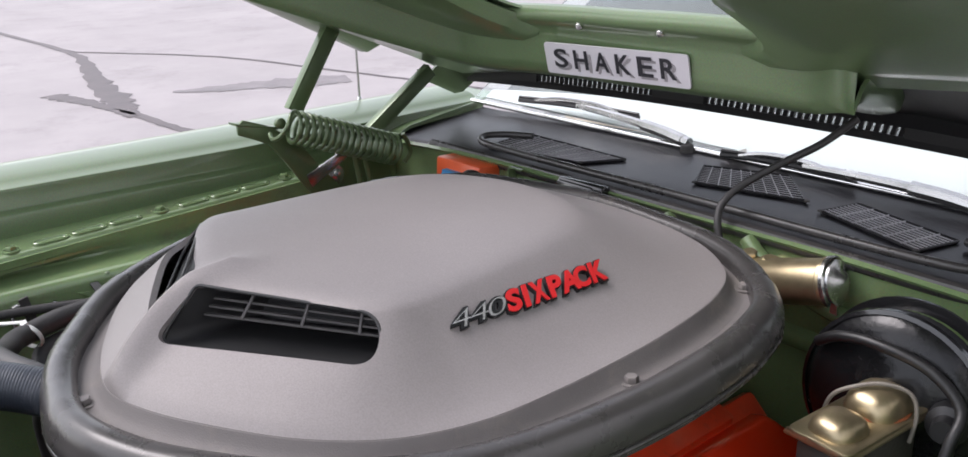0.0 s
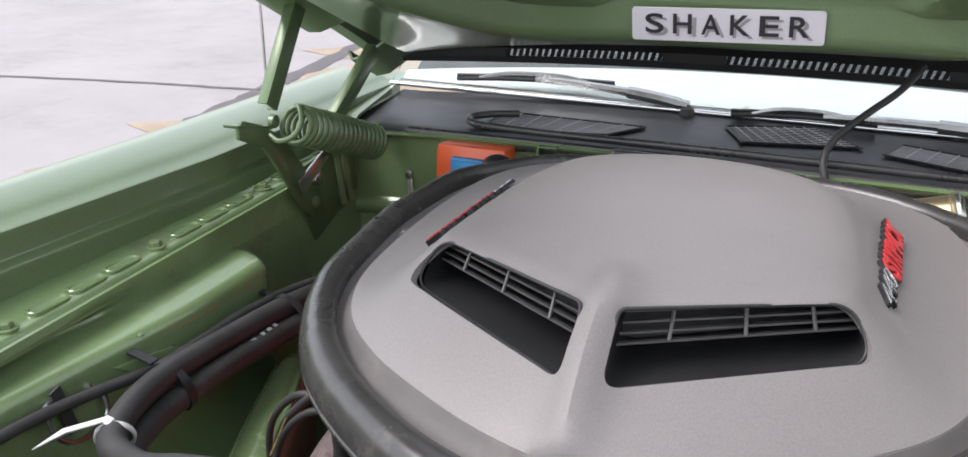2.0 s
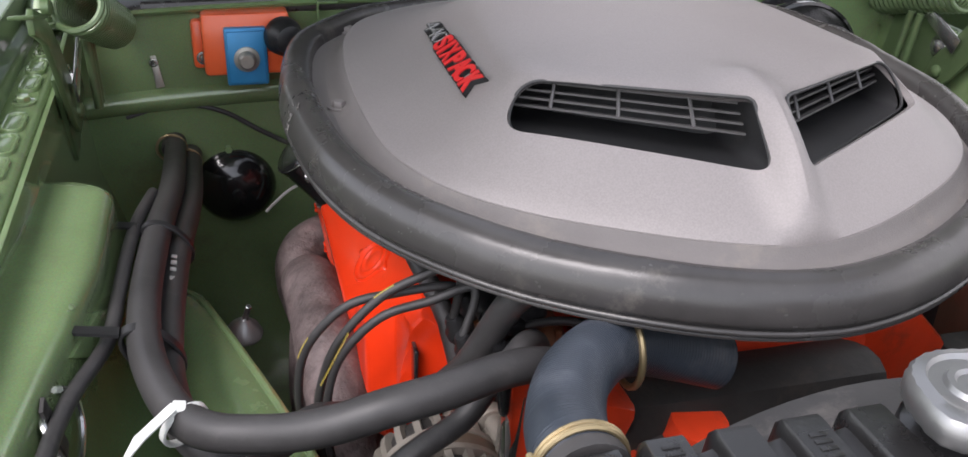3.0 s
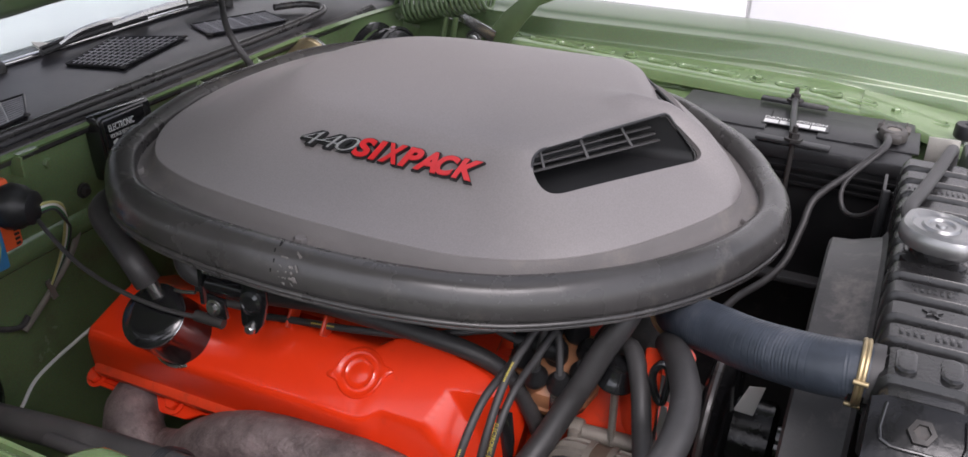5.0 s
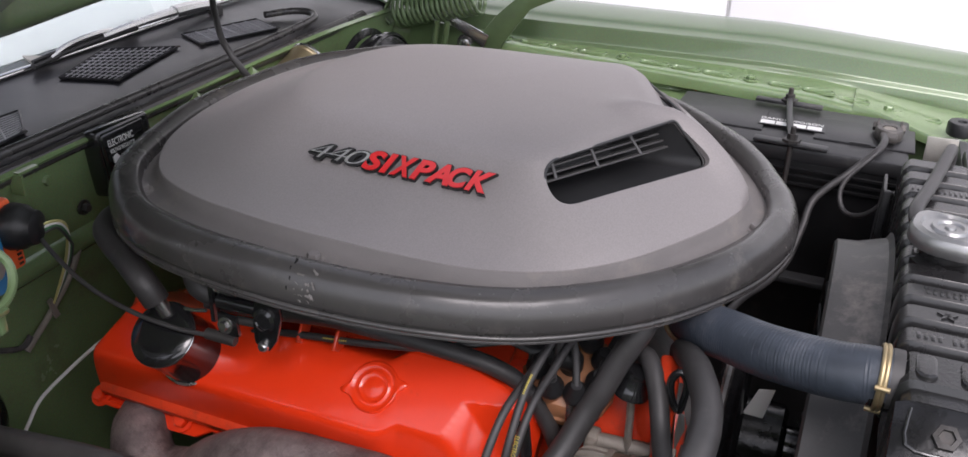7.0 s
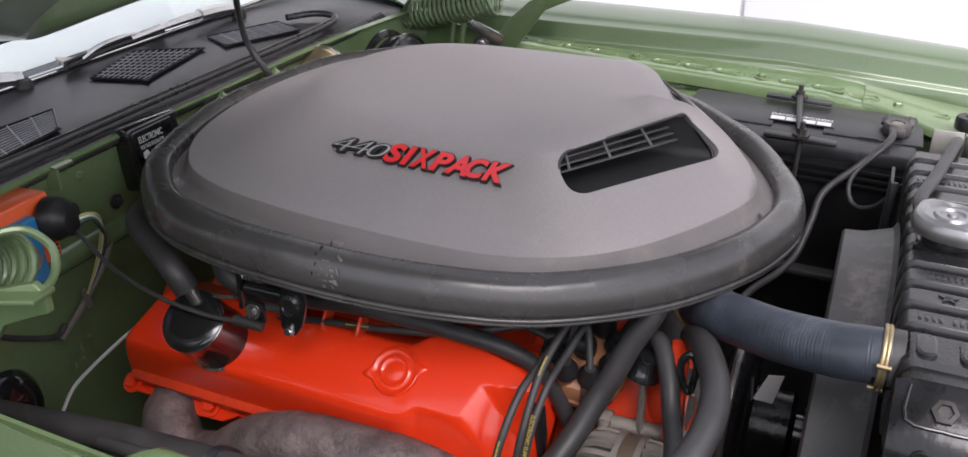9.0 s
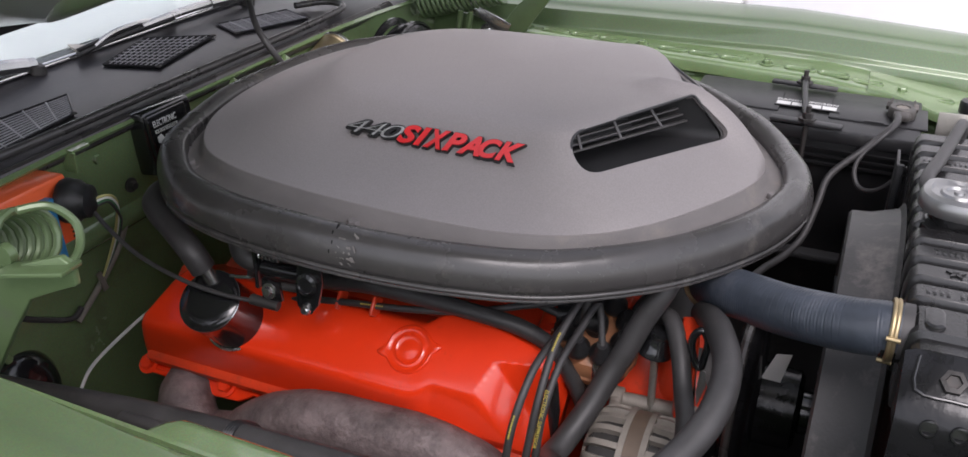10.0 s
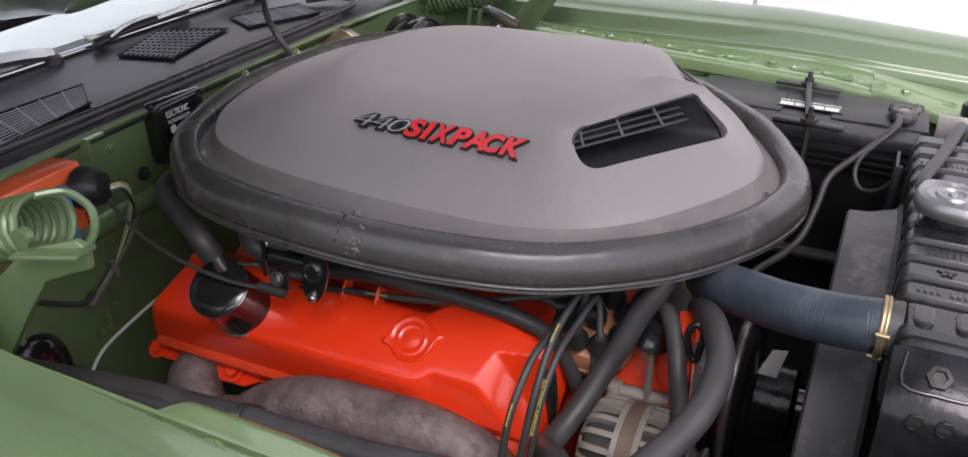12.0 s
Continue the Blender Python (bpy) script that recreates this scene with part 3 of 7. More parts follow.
    for y, x0 in ((-0.445, 0.652), (-0.475, 0.650), (-0.50, 0.640), (-0.53, 0.622), (-0.56, 0.604), (-0.59, 0.592), (-0.62, 0.586), (-0.66, 0.588), (-0.74, 0.592)):
        z = rail_z(y) + 0.0035
        rows.append([(x0 - 0.001, y, z - 0.016), (x0, y, z - 0.004), (x0 + 0.003, y, z), (x0 + 0.02, y, z), (0.685, y, z), (lip_x(y) - 0.016, y, z + 0.001)])
    part("corner_plate", sheet(rows, 0.004), GREEN_BAY, car, "green corner plate under the rubber stop")
    # unseen panels added to stop light leaking in past the firewall
    for s in (-1, 1):
        part("cowl_side", box((s * 0.795, 0.515, 0.58), (0.27, 0.012, 0.72), bevel=0.003), GREEN_BAY, car, "added green panel blocking side light beside the firewall")
    # unseen floor added to keep ground light out of the bay, and the front wheels that carry it
    part("underbody", box((0, 0.05, 0.235), (1.20, 1.30, 0.03), bevel=0.01), DARK_SATIN, car, "added dull black panel that blocks light from the ground")
    for s in (-1, 1):
        wheel = part("wheel", lathe((s * 0.70, -0.10, 0.365), (s, 0, 0), [(0, 0.02), (0.20, 0.02), (0.205, 0.0), (0.215, 0.0), (0.215, 0.19), (0.205, 0.20), (0.19, 0.17), (0.06, 0.15), (0.05, 0.18), (0, 0.18)], 36), STEEL, car, "steel front wheel")
        part("tyre", lathe((s * 0.70, -0.10, 0.365), (s, 0, 0), [(0.215, 0.0), (0.25, -0.008), (0.33, 0.0), (0.358, 0.02), (0.365, 0.05), (0.365, 0.15), (0.358, 0.18), (0.33, 0.20), (0.25, 0.208), (0.215, 0.20), (0.215, 0.0)], 44), RUBBER, wheel, "black rubber tyre")
    return car


car_body()

# ---------------------------------------------------------------- hood stops, antenna
sx, sy = 0.616, -0.618
sz = rail_z(sy) + 0.0035
stop = thing("hood_stop", (sx, sy, sz), "black rubber hood bumper on a green plate", "rubber stop")
part("pad", lathe((sx, sy, sz + 0.008), (0, 0, 1), [(0, 0), (0.019, 0), (0.022, 0.003), (0.022, 0.020), (0.020, 0.024), (0.008, 0.024), (0.006, 0.018), (0, 0.018)], 28), BLACK_PLASTIC, stop)
part("stud", rod((sx, sy, sz - 0.008), (sx, sy, sz + 0.010), 0.006), STEEL, stop)

ant = thing("antenna", (-0.885, 0.536, 0.952), "chrome radio antenna on the green fender", "antenna")
part("base", lathe((-0.885, 0.536, 0.945), (0, 0, 1), [(0, 0), (0.024, 0), (0.024, 0.003), (0.018, 0.008), (0.010, 0.014), (0.008, 0.022), (0.011, 0.024), (0.011, 0.034), (0.006, 0.040), (0.004, 0.05), (0, 0.05)], 20), CHROME, ant)
part("mast", rod((-0.885, 0.536, 0.99), (-0.885, 0.536, 1.75), 0.0028, 8), STEEL, ant)

# ---------------------------------------------------------------- cowl, wipers, windshield


def cowl():
    c = thing("cowl_panel", (0, 0.60, 0.93), "dusty black cowl panel with three air grilles", "cowl")
    rows = []
    for y, z in [(0.484, 0.954), (0.490, 0.963), (0.50, 0.966), (0.53, 0.968), (0.60, 0.972), (0.67, 0.976), (0.71, 0.979), (0.74, 0.982)]:
        rows.append([(x, y + 0.035 * (1 - (x / 0.6) ** 2) * (0 if y < 0.495 else 0.3), z - 0.012 * (min(abs(x), 0.64) / 0.6) ** 3) for x in ys_range(-0.70, 0.70, 30)])
    part("panel", sheet(rows, 0.006), COWL_BLACK, c)
    # rubber strip along the front edge, turned back at its ends
    strip = [(-0.40, 0.60, 0.978), (-0.445, 0.575, 0.978), (-0.47, 0.545, 0.977), (-0.45, 0.515, 0.975), (-0.39, 0.508, 0.974), (-0.25, 0.506, 0.974), (0, 0.506, 0.975), (0.25, 0.507, 0.974), (0.38, 0.510, 0.974), (0.44, 0.518, 0.975), (0.46, 0.545, 0.977), (0.445, 0.575, 0.978), (0.40, 0.60, 0.978)]
    part("seal_strip", tube(strip, 0.0065, 10), RUBBER, c, "black rubber strip along the cowl edge")
    part("edge_lip", tube([(-0.56, 0.484, 0.958), (-0.3, 0.482, 0.961), (0, 0.481, 0.963), (0.3, 0.482, 0.961), (0.56, 0.484, 0.958)], 0.008, 8), RUBBER, c)

    part("weatherstrip", tube([(-0.57, 0.486, 0.950), (-0.3, 0.484, 0.955), (0, 0.483, 0.957), (0.3, 0.484, 0.955), (0.57, 0.486, 0.950)], 0.010, 10), RUBBER, c, "thick black weatherstrip under the cowl edge")

    def top_z(x, y):
        knots = [(0.49, 0.963), (0.53, 0.968), (0.60, 0.972), (0.67, 0.976), (0.71, 0.979)]
        z = 0.966
        for (y0, z0), (y1, z1) in zip(knots, knots[1:]):
            if y0 <= y <= y1:
                z = z0 + (z1 - z0) * (y - y0) / (y1 - y0)
        return z - 0.012 * (abs(x) / 0.6) ** 3

    def grille(corners, n_long, n_cross, wire=0.0013):
        well = part("grille", slab([(x, y, top_z(x, y) + 0.0004) for x, y in corners], (0, 0, 1), 0.0025), DARK, c, "black slotted air grille")
        a, b, d, e = [Vector((x, y, top_z(x, y) + 0.0032)) for x, y in corners]   # front-left, front-right, rear-right, rear-left
        edge = [a, b, d, e, a]
        for p, q in zip(edge, edge[1:]):
            part("rim", tube([p, p.lerp(q, 0.5), q], 0.0018, 6, 2), COWL_BLACK, well)
        for i in range(1, n_long):
            t = i / n_long
            p, q = a.lerp(e, t), b.lerp(d, t)
            part("slat", tube([p, p.lerp(q, 0.5), q], wire, 6, 1), GRILLE_GREY, well)
        for i in range(1, n_cross):
            t = i / n_cross
            p, q = a.lerp(b, t), e.lerp(d, t)
            part("bar", tube([p, p.lerp(q, 0.5), q], wire, 6, 1), GRILLE_GREY, well)
        for p in (a, b):
            part("screw", lathe(p, (0, 0, 1), [(0, 0), (0.005, 0), (0.004, 0.002), (0, 0.003)], 10), DARKIRON, well)
    grille([(-0.44, 0.525), (-0.225, 0.545), (-0.175, 0.605), (-0.44, 0.625)], 11, 7, 0.0013)
    grille([(-0.012, 0.580), (0.165, 0.612), (0.085, 0.695), (-0.050, 0.655)], 11, 9, 0.0009)
    grille([(0.20, 0.590), (0.36, 0.545), (0.385, 0.610), (0.225, 0.650)], 10, 6)
    return c


cowl()


def wiper(pivot, arm_end, blade0, blade1, label):
    w = thing("wiper", (pivot[0], pivot[1], pivot[2] - 0.02), label, "wiper", "windshield wipers")
    part("pivot", lathe((pivot[0], pivot[1], pivot[2] - 0.02), (0, -0.25, 1), [(0, 0), (0.019, 0), (0.019, 0.006), (0.014, 0.016), (0.012, 0.028), (0.008, 0.032), (0, 0.032)], 18), DARKIRON, w)
    p, q = Vector(pivot), Vector(arm_end)
    arm = part("arm", tube([p + Vector((0, 0, 0.012)), p.lerp(q, 0.3) + Vector((0, 0, 0.014)), p.lerp(q, 0.7) + Vector((0, 0, 0.008)), q], [0.010, 0.006], 8, 6), STEEL, w, "brushed steel wiper arm")
    part("arm_sleeve", tube([p.lerp(q, 0.05) + Vector((0, 0, 0.012)), p.lerp(q, 0.2) + Vector((0, 0, 0.014)), p.lerp(q, 0.38) + Vector((0, 0, 0.013))], 0.0115, 8, 4), STEEL, arm)
    a, b = Vector(blade0), Vector(blade1)
    bl = part("blade", tube([a, a.lerp(b, 0.33) + Vector((0, 0, 0.004)), a.lerp(b, 0.66) + Vector((0, 0, 0.004)), b], 0.005, 8, 4), BLACK_SATIN, w, "black rubber wiper blade")
    part("bridge", tube([a.lerp(b, 0.15) + Vector((0, 0, 0.004)), a.lerp(b, 0.35) + Vector((0, 0, 0.014)), a.lerp(b, 0.65) + Vector((0, 0, 0.014)), a.lerp(b, 0.85) + Vector((0, 0, 0.004))], 0.0045, 8, 4), STEEL, bl)
    part("carrier", tube([a + Vector((0, 0, 0.007)), a.lerp(b, 0.5) + Vector((0, 0, 0.011)), b + Vector((0, 0, 0.007))], 0.003, 6, 4), BLACK_SATIN, bl)


wiper((-0.126, 0.715, 0.980), (-0.42, 0.742, 1.010), (-0.58, 0.735, 1.000), (-0.27, 0.750, 1.008), "steel wiper with a black blade resting at the windshield base")
wiper((0.38, 0.70, 0.980), (0.10, 0.708, 0.996), (-0.050, 0.703, 0.988), (0.185, 0.712, 0.990), "steel wiper with a black blade parked along the glass")
single("bracket_plate", slab([(-0.045, 0.70, 0.985), (0.0, 0.705, 0.987), (-0.03, 0.745, 0.99)], (0, 0, 1), 0.004), ALU, "small aluminium plate beside the wiper pivot", "bracket")


def windshield():
    def sheet_at(off, x1, y0, y1, thick):
        rows = []
        for t in ys_range(0, 1, 8):
            rows.append([(x, y0 + (y1 - y0) * t + off, 0.983 + 0.52 * t * (y1 - y0) / 0.80) for x in ys_range(-x1, x1, 20)])
        return sheet(rows, thick)
    w = thing("windshield", (0, 0.725, 0.98), "tinted windshield glass in a bright trim", "windshield")
    pane = part("glass_pane", sheet_at(0, 0.72, 0.725, 1.525, 0.005), GLASS, w)
    pane.visible_shadow = False
    part("lower_trim", tube([(-0.72, 0.722, 0.982), (-0.4, 0.718, 0.983), (0, 0.716, 0.983), (0.4, 0.718, 0.983), (0.72, 0.722, 0.982)], 0.005, 10), CHROME, w, "bright metal strip under the glass")
    rows = []
    for t in ys_range(0, 1, 6):
        row = []
        for x in ys_range(-0.71, 0.71, 20):
            top = 0.812 - 0.085 * (x - 0.10) ** 2
            y = 0.735 + (top - 0.735) * t
            row.append((x, y + 0.020, 0.983 + 0.65 * (y - 0.735)))
        rows.append(row)
    single("sun_shade", sheet(rows, 0.005), SHADE_WHITE, "white sun shade lying behind the windshield glass", "sun shade")
    # black sheet added so the upper glass shows an unlit cabin
    single("dashboard", sheet_at(0.075, 0.71, 0.735, 1.515, 0.006), BLACK_PLASTIC, "added black sheet for the unlit cabin behind the glass", "dashboard")
    return w


windshield()

# ---------------------------------------------------------------- hood, hinges, sign


def hood_z(x, y):
    return 1.041 + (0.61 - y) * 0.50 + 0.062 * (1 - (min(abs(x), 0.72) / 0.72) ** 2)


def hole_edge(y):
    """Half width of the opening in the hood at y."""
    t = max(0.0, min(1.0, (0.40 - y) / 0.10))
    u = max(0.0, min(1.0, (0.24 - y) / 0.20))
    return 0.17 + 0.07 * math.sqrt(max(0.0, 1 - (1 - t) ** 2)) + 0.17 * u * u * (3 - 2 * u)


def hood():
    h = thing("hood", (0, 0.62, 1.05), "open green hood with a large opening for the scoop", "hood")
    for s in (-1, 1):
        rows = []
        for y in (0.44, 0.43, 0.42, 0.41, 0.40, 0.395, 0.385, 0.37, 0.35, 0.32, 0.28, 0.24, 0.20, 0.10, 0.0, -0.12, -0.24, -0.36, -0.46):
            e = (0.735 - hole_edge(y)) / 0.305
            rows.append([(s * (0.735 - (0.735 - x) * e), y, hood_z(0.735 - (0.735 - x) * e, y) + dz) for x, dz in [(0.735, 0.012), (0.728, -0.004), (0.715, -0.006), (0.69, 0.006), (0.66, 0.022), (0.60, 0.024), (0.55, 0.010), (0.50, -0.002), (0.455, -0.004), (0.435, 0.006), (0.430, 0.03)]])
        part("side_rail", sheet(rows, 0.006), GREEN, h, "green underside rail of the hood")
        part("rear_corner", sheet([[(s * x, y, hood_z(x, y) + dz) for x, dz in ((0.735, 0.012), (0.728, -0.004), (0.70, 0.0), (0.66, 0.022), (0.61, 0.036))] for y in (0.68, 0.65, 0.62, 0.585)], 0.005), GREEN, h)
    # skin: rear strip, two sides and front strip round the opening
    def skin(x0, x1, y0, y1):
        return sheet([[(x, y, hood_z(x, y) + 0.042) for x in ys_range(x0, x1, 12)] for y in ys_range(y0, y1, 10)], 0.004)
    part("skin_rear", skin(-0.74, 0.74, 0.68, 0.40), GREEN, h)
    for s in (-1, 1):
        ys = (0.40, 0.395, 0.385, 0.37, 0.35, 0.32, 0.28, 0.24, 0.20, 0.10, 0.0, -0.12, -0.24, -0.36, -0.46)
        part("skin_side", sheet([[(s * x, y, hood_z(x, y) + 0.042) for x in ys_range(hole_edge(y) - 0.004, 0.74, 10)] for y in ys], 0.004), GREEN, h)
    part("skin_front", skin(-0.74, 0.74, -0.46, -0.62), GREEN, h)
    # added dark sheet; shade under the hood's rear edge is put in its black
    part("rear_lining", sheet([[(x, y, hood_z(x, y) + 0.034) for x in ys_range(-0.70, 0.70, 16)] for y in (0.682, 0.65, 0.60, 0.55, 0.50, 0.45, 0.42)], 0.003), DARK_SATIN, h, "added dull black sheet for the shade under the rear edge")
    # rear cross member that carries the sign
    prof = [(0.640, 0.034), (0.632, 0.020), (0.61, 0.012), (0.52, -0.010), (0.455, -0.035), (0.425, -0.047), (0.412, -0.042), (0.408, -0.030), (0.404, 0.000), (0.400, 0.014), (0.395, 0.019), (0.388, 0.020), (0.384, 0.024), (0.384, 0.034), (0.388, 0.044), (0.396, 0.050)]
    rows = []
    for x in ys_range(-0.64, 0.22, 26) + [0.24, 0.26, 0.28, 0.295, 0.31, 0.32, 0.328, 0.335, 0.339]:
        ax = abs(x)
        end = math.sqrt(1 - max(0.0, (x - 0.24) / 0.10) ** 2)      # the driver's end is rounded off
        curve = -0.66 * max(0.0, ax - 0.27) ** 1.5 - 1.5 * max(0.0, ax - (0.26 if x > 0 else 0.34)) ** 1.4
        row = []
        for y, dz in prof:
            k = max(0, min(1, (0.63 - y) / 0.2))
            yy = y + curve * k
            row.append((x, 0.39 + (yy - 0.39) * end, hood_z(x, y) + dz + (0.5 * -curve * k) + 0.5 * (yy - 0.39) * (1 - end)))
        rows.append(row)
    cross = part("cross_member", sheet(rows, 0.005), GREEN, h, "curved green cross member behind the opening")
    for x in (-0.30, -0.085, 0.06, 0.215):
        part("weld_nut", lathe((x, 0.391, hood_z(x, 0.395) + 0.022), (0, -0.6, -0.6), [(0, 0), (0.006, 0), (0.006, 0.003), (0.003, 0.006), (0, 0.006)], 10), STEEL, cross)
    # the open hood hangs a little higher towards the driver's side
    for ob in [h] + list(h.children_recursive):
        if ob.type == "MESH":
            for v in ob.data.vertices:
                v.co.z += 0.043 * max(0.0, v.co.x + (ob.matrix_world.translation.x if ob.parent is None else 0.0))
    # row of slots at the rear edge, between small ribs
    def slot_z(x):
        return 1.089 - 0.045 * (x - 0.15) ** 2
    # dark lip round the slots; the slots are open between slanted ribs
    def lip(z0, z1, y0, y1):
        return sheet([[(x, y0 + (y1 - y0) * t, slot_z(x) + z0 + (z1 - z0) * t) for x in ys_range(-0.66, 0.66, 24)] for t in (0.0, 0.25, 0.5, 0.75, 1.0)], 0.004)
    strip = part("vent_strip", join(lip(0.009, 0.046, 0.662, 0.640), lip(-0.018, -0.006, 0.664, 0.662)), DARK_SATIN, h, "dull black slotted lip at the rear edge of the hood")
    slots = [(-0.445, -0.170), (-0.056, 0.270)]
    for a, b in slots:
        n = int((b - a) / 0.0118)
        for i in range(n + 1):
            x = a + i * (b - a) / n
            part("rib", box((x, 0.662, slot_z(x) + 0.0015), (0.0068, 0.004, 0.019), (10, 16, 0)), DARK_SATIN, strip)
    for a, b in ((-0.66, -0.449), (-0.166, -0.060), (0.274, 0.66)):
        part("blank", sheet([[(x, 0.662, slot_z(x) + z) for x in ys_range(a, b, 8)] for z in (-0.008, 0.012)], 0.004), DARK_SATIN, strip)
    return h


hood()

SIGN = plane_at((-0.156, 0.4025, 1.156), (0.256, 0.008, 0.007), (0, -0.010, 0.046))
sign = thing("sign", (0, 0.40, 1.155), "silver plate lettered in black on the hood underside", "sign")
pl = [SIGN @ p for p in rounded([(0, 0, 0), (0.257, 0, 0), (0.257, 0.047, 0), (0, 0.047, 0)], [0.005] * 4, 4)]
part("plate", slab(pl, SIGN.to_3x3() @ Vector((0, 0, 1)), 0.003), SIGN_SILVER, sign)
letters = "SHAKER"
for i, ch in enumerate(letters):
    x = 0.019 + i * 0.0385
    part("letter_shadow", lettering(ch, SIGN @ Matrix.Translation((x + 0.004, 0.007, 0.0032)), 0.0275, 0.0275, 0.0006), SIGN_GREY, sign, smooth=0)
    part("letter", lettering(ch, SIGN @ Matrix.Translation((x, 0.011, 0.0040)), 0.0255, 0.0285, 0.0008, extra=0.014), SIGN_INK, sign, smooth=0)


def hinge(s):
    h = thing("hood_lifter", (s * 0.63, 0.27, 0.85), "green hood lifter with a coil spring and two arms", "hood lifter", "hood lifters")
    # bent sheet arm: from the high tip down to the pivot
    outline = [(0.108, 1.030), (0.120, 1.037), (0.165, 1.020), (0.20, 0.998), (0.235, 0.965), (0.265, 0.925), (0.30, 0.885), (0.315, 0.845), (0.285, 0.835), (0.255, 0.86), (0.225, 0.90), (0.195, 0.945), (0.165, 0.985), (0.135, 1.000), (0.108, 1.012)]
    part("bracket", slab([(s * 0.632, y, z) for y, z in outline], (s, 0, 0), 0.007, 0.0015), GREEN_DULL, h, "dull green sheet hinge plate")
    part("tip_flange", slab([(s * 0.630, 0.104, 1.034), (s * 0.655, 0.102, 1.034), (s * 0.655, 0.185, 1.014), (s * 0.630, 0.185, 1.014)], (0, 0.15, -1), 0.005, 0.0015), GREEN_DULL, h)
    part("base_plate", slab([(s * 0.650, 0.24, 0.92), (s * 0.650, 0.42, 0.94), (s * 0.650, 0.44, 0.84), (s * 0.650, 0.30, 0.79)], (-s, 0, 0), 0.006, 0.001), GREEN_DULL, h)
    # coil spring
    a, b = Vector((-0.600, 0.185, 1.022)), Vector((-0.590, 0.415, 0.935))
    if s > 0:
        a, b = Vector((0.640, 0.262, 0.995)), Vector((0.630, 0.450, 0.945))
    d = (b - a).normalized()
    side = d.cross(Vector((0, 0, 1))).normalized()
    up = side.cross(d)
    turns, pts = 17, []
    for i in range(turns * 14 + 1):
        t = i / (turns * 14)
        ang = 2 * math.pi * turns * t
        pts.append(a.lerp(b, 0.04 + 0.94 * t) + 0.0280 * (math.cos(ang) * up + math.sin(ang) * side))
    part("spring", tube(pts, 0.0041, 8, smooth=False), GREEN_DULL, h, "painted coil spring")
    hook = [a.lerp(b, 0.04) + 0.0280 * up, a - d * 0.006 + 0.022 * up + 0.018 * side, a - d * 0.014 + 0.029 * side, a - d * 0.018 - 0.020 * up + 0.020 * side, a - d * 0.020 - 0.029 * up, a - d * 0.018 - 0.022 * up - 0.018 * side]
    if s < 0:
        part("spring_hook", tube(hook, 0.0040, 8), GREEN_DULL, h)
    part("rear_hook", tube([b + 0.033 * up, b + d * 0.015 + 0.02 * up, b + d * 0.028, b + d * 0.02 - 0.02 * up], 0.0045, 8), GREEN_DULL, h)
    # arms to the hood: channel sections
    def arm(p, q, w):
        p, q = Vector(p), Vector(q)
        dd = (q - p).normalized()
        n = Vector((1, 0, 0))
        k = dd.cross(n).normalized() * w
        web = slab([p + k, q + k, q - k, p - k], n * s, 0.005, 0.001)
        f1 = slab([p + k, q + k, q + k + n * s * 0.018, p + k + n * s * 0.018], k, 0.004, 0.0008)
        f2 = slab([p - k, q - k, q - k + n * s * 0.018, p - k + n * s * 0.018], -k, 0.004, 0.0008)
        return join(web, f1, f2)
    part("front_arm", arm((s * 0.672, 0.245, 1.025), (s * 0.672, 0.352, 1.185), 0.0115), GREEN_DULL, h)
    part("rear_arm", arm((s * 0.665, 0.405, 0.955), (s * 0.660, 0.560, 1.062), 0.0105), GREEN_DULL, h)
    for y, z in ((0.19, 1.02), (0.285, 0.865), (0.35, 0.97)):
        part("rivet", lathe((s * 0.632, y, z), (-s, 0, 0), [(0, -0.004), (0.010, -0.004), (0.010, 0.004), (0.006, 0.007), (0, 0.008)], 14), GREEN_DULL, h)
    for y in (0.33, 0.352):
        part("link_rod", rod((s * 0.615, y, 0.945), (s * 0.615, y + 0.015, 0.845), 0.006, 10), GREEN_DULL, h)
    part("link_bolt", hexbolt((s * 0.640, 0.30, 0.90), (-s, 0, 0), 0.012, 0.01), STEEL, h)
    nudge(h, -0.004 if s < 0 else 0.0, 0.012 if s < 0 else -0.006, 0.013 if s < 0 else 0.004)
    part("lever", slab([(s * 0.625, 0.24, 0.93), (s * 0.625, 0.33, 0.965), (s * 0.625, 0.34, 0.95), (s * 0.625, 0.25, 0.905)], (s, 0, 0), 0.004, 0.001), STEEL, h)


hinge(-1)
hinge(1)

single("washer_hose", tube([(0.235, 0.60, 1.112), (0.205, 0.565, 1.078), (0.165, 0.53, 1.048), (0.130, 0.495, 1.018), (0.118, 0.470, 0.995), (0.122, 0.455, 0.972), (0.135, 0.445, 0.945)], 0.0055, 10), HOSE, "thin black washer hose from hood to firewall", "hose")

# ---------------------------------------------------------------- shaker scoop


def flange_z(y):
    return 0.963 + 0.036 * y


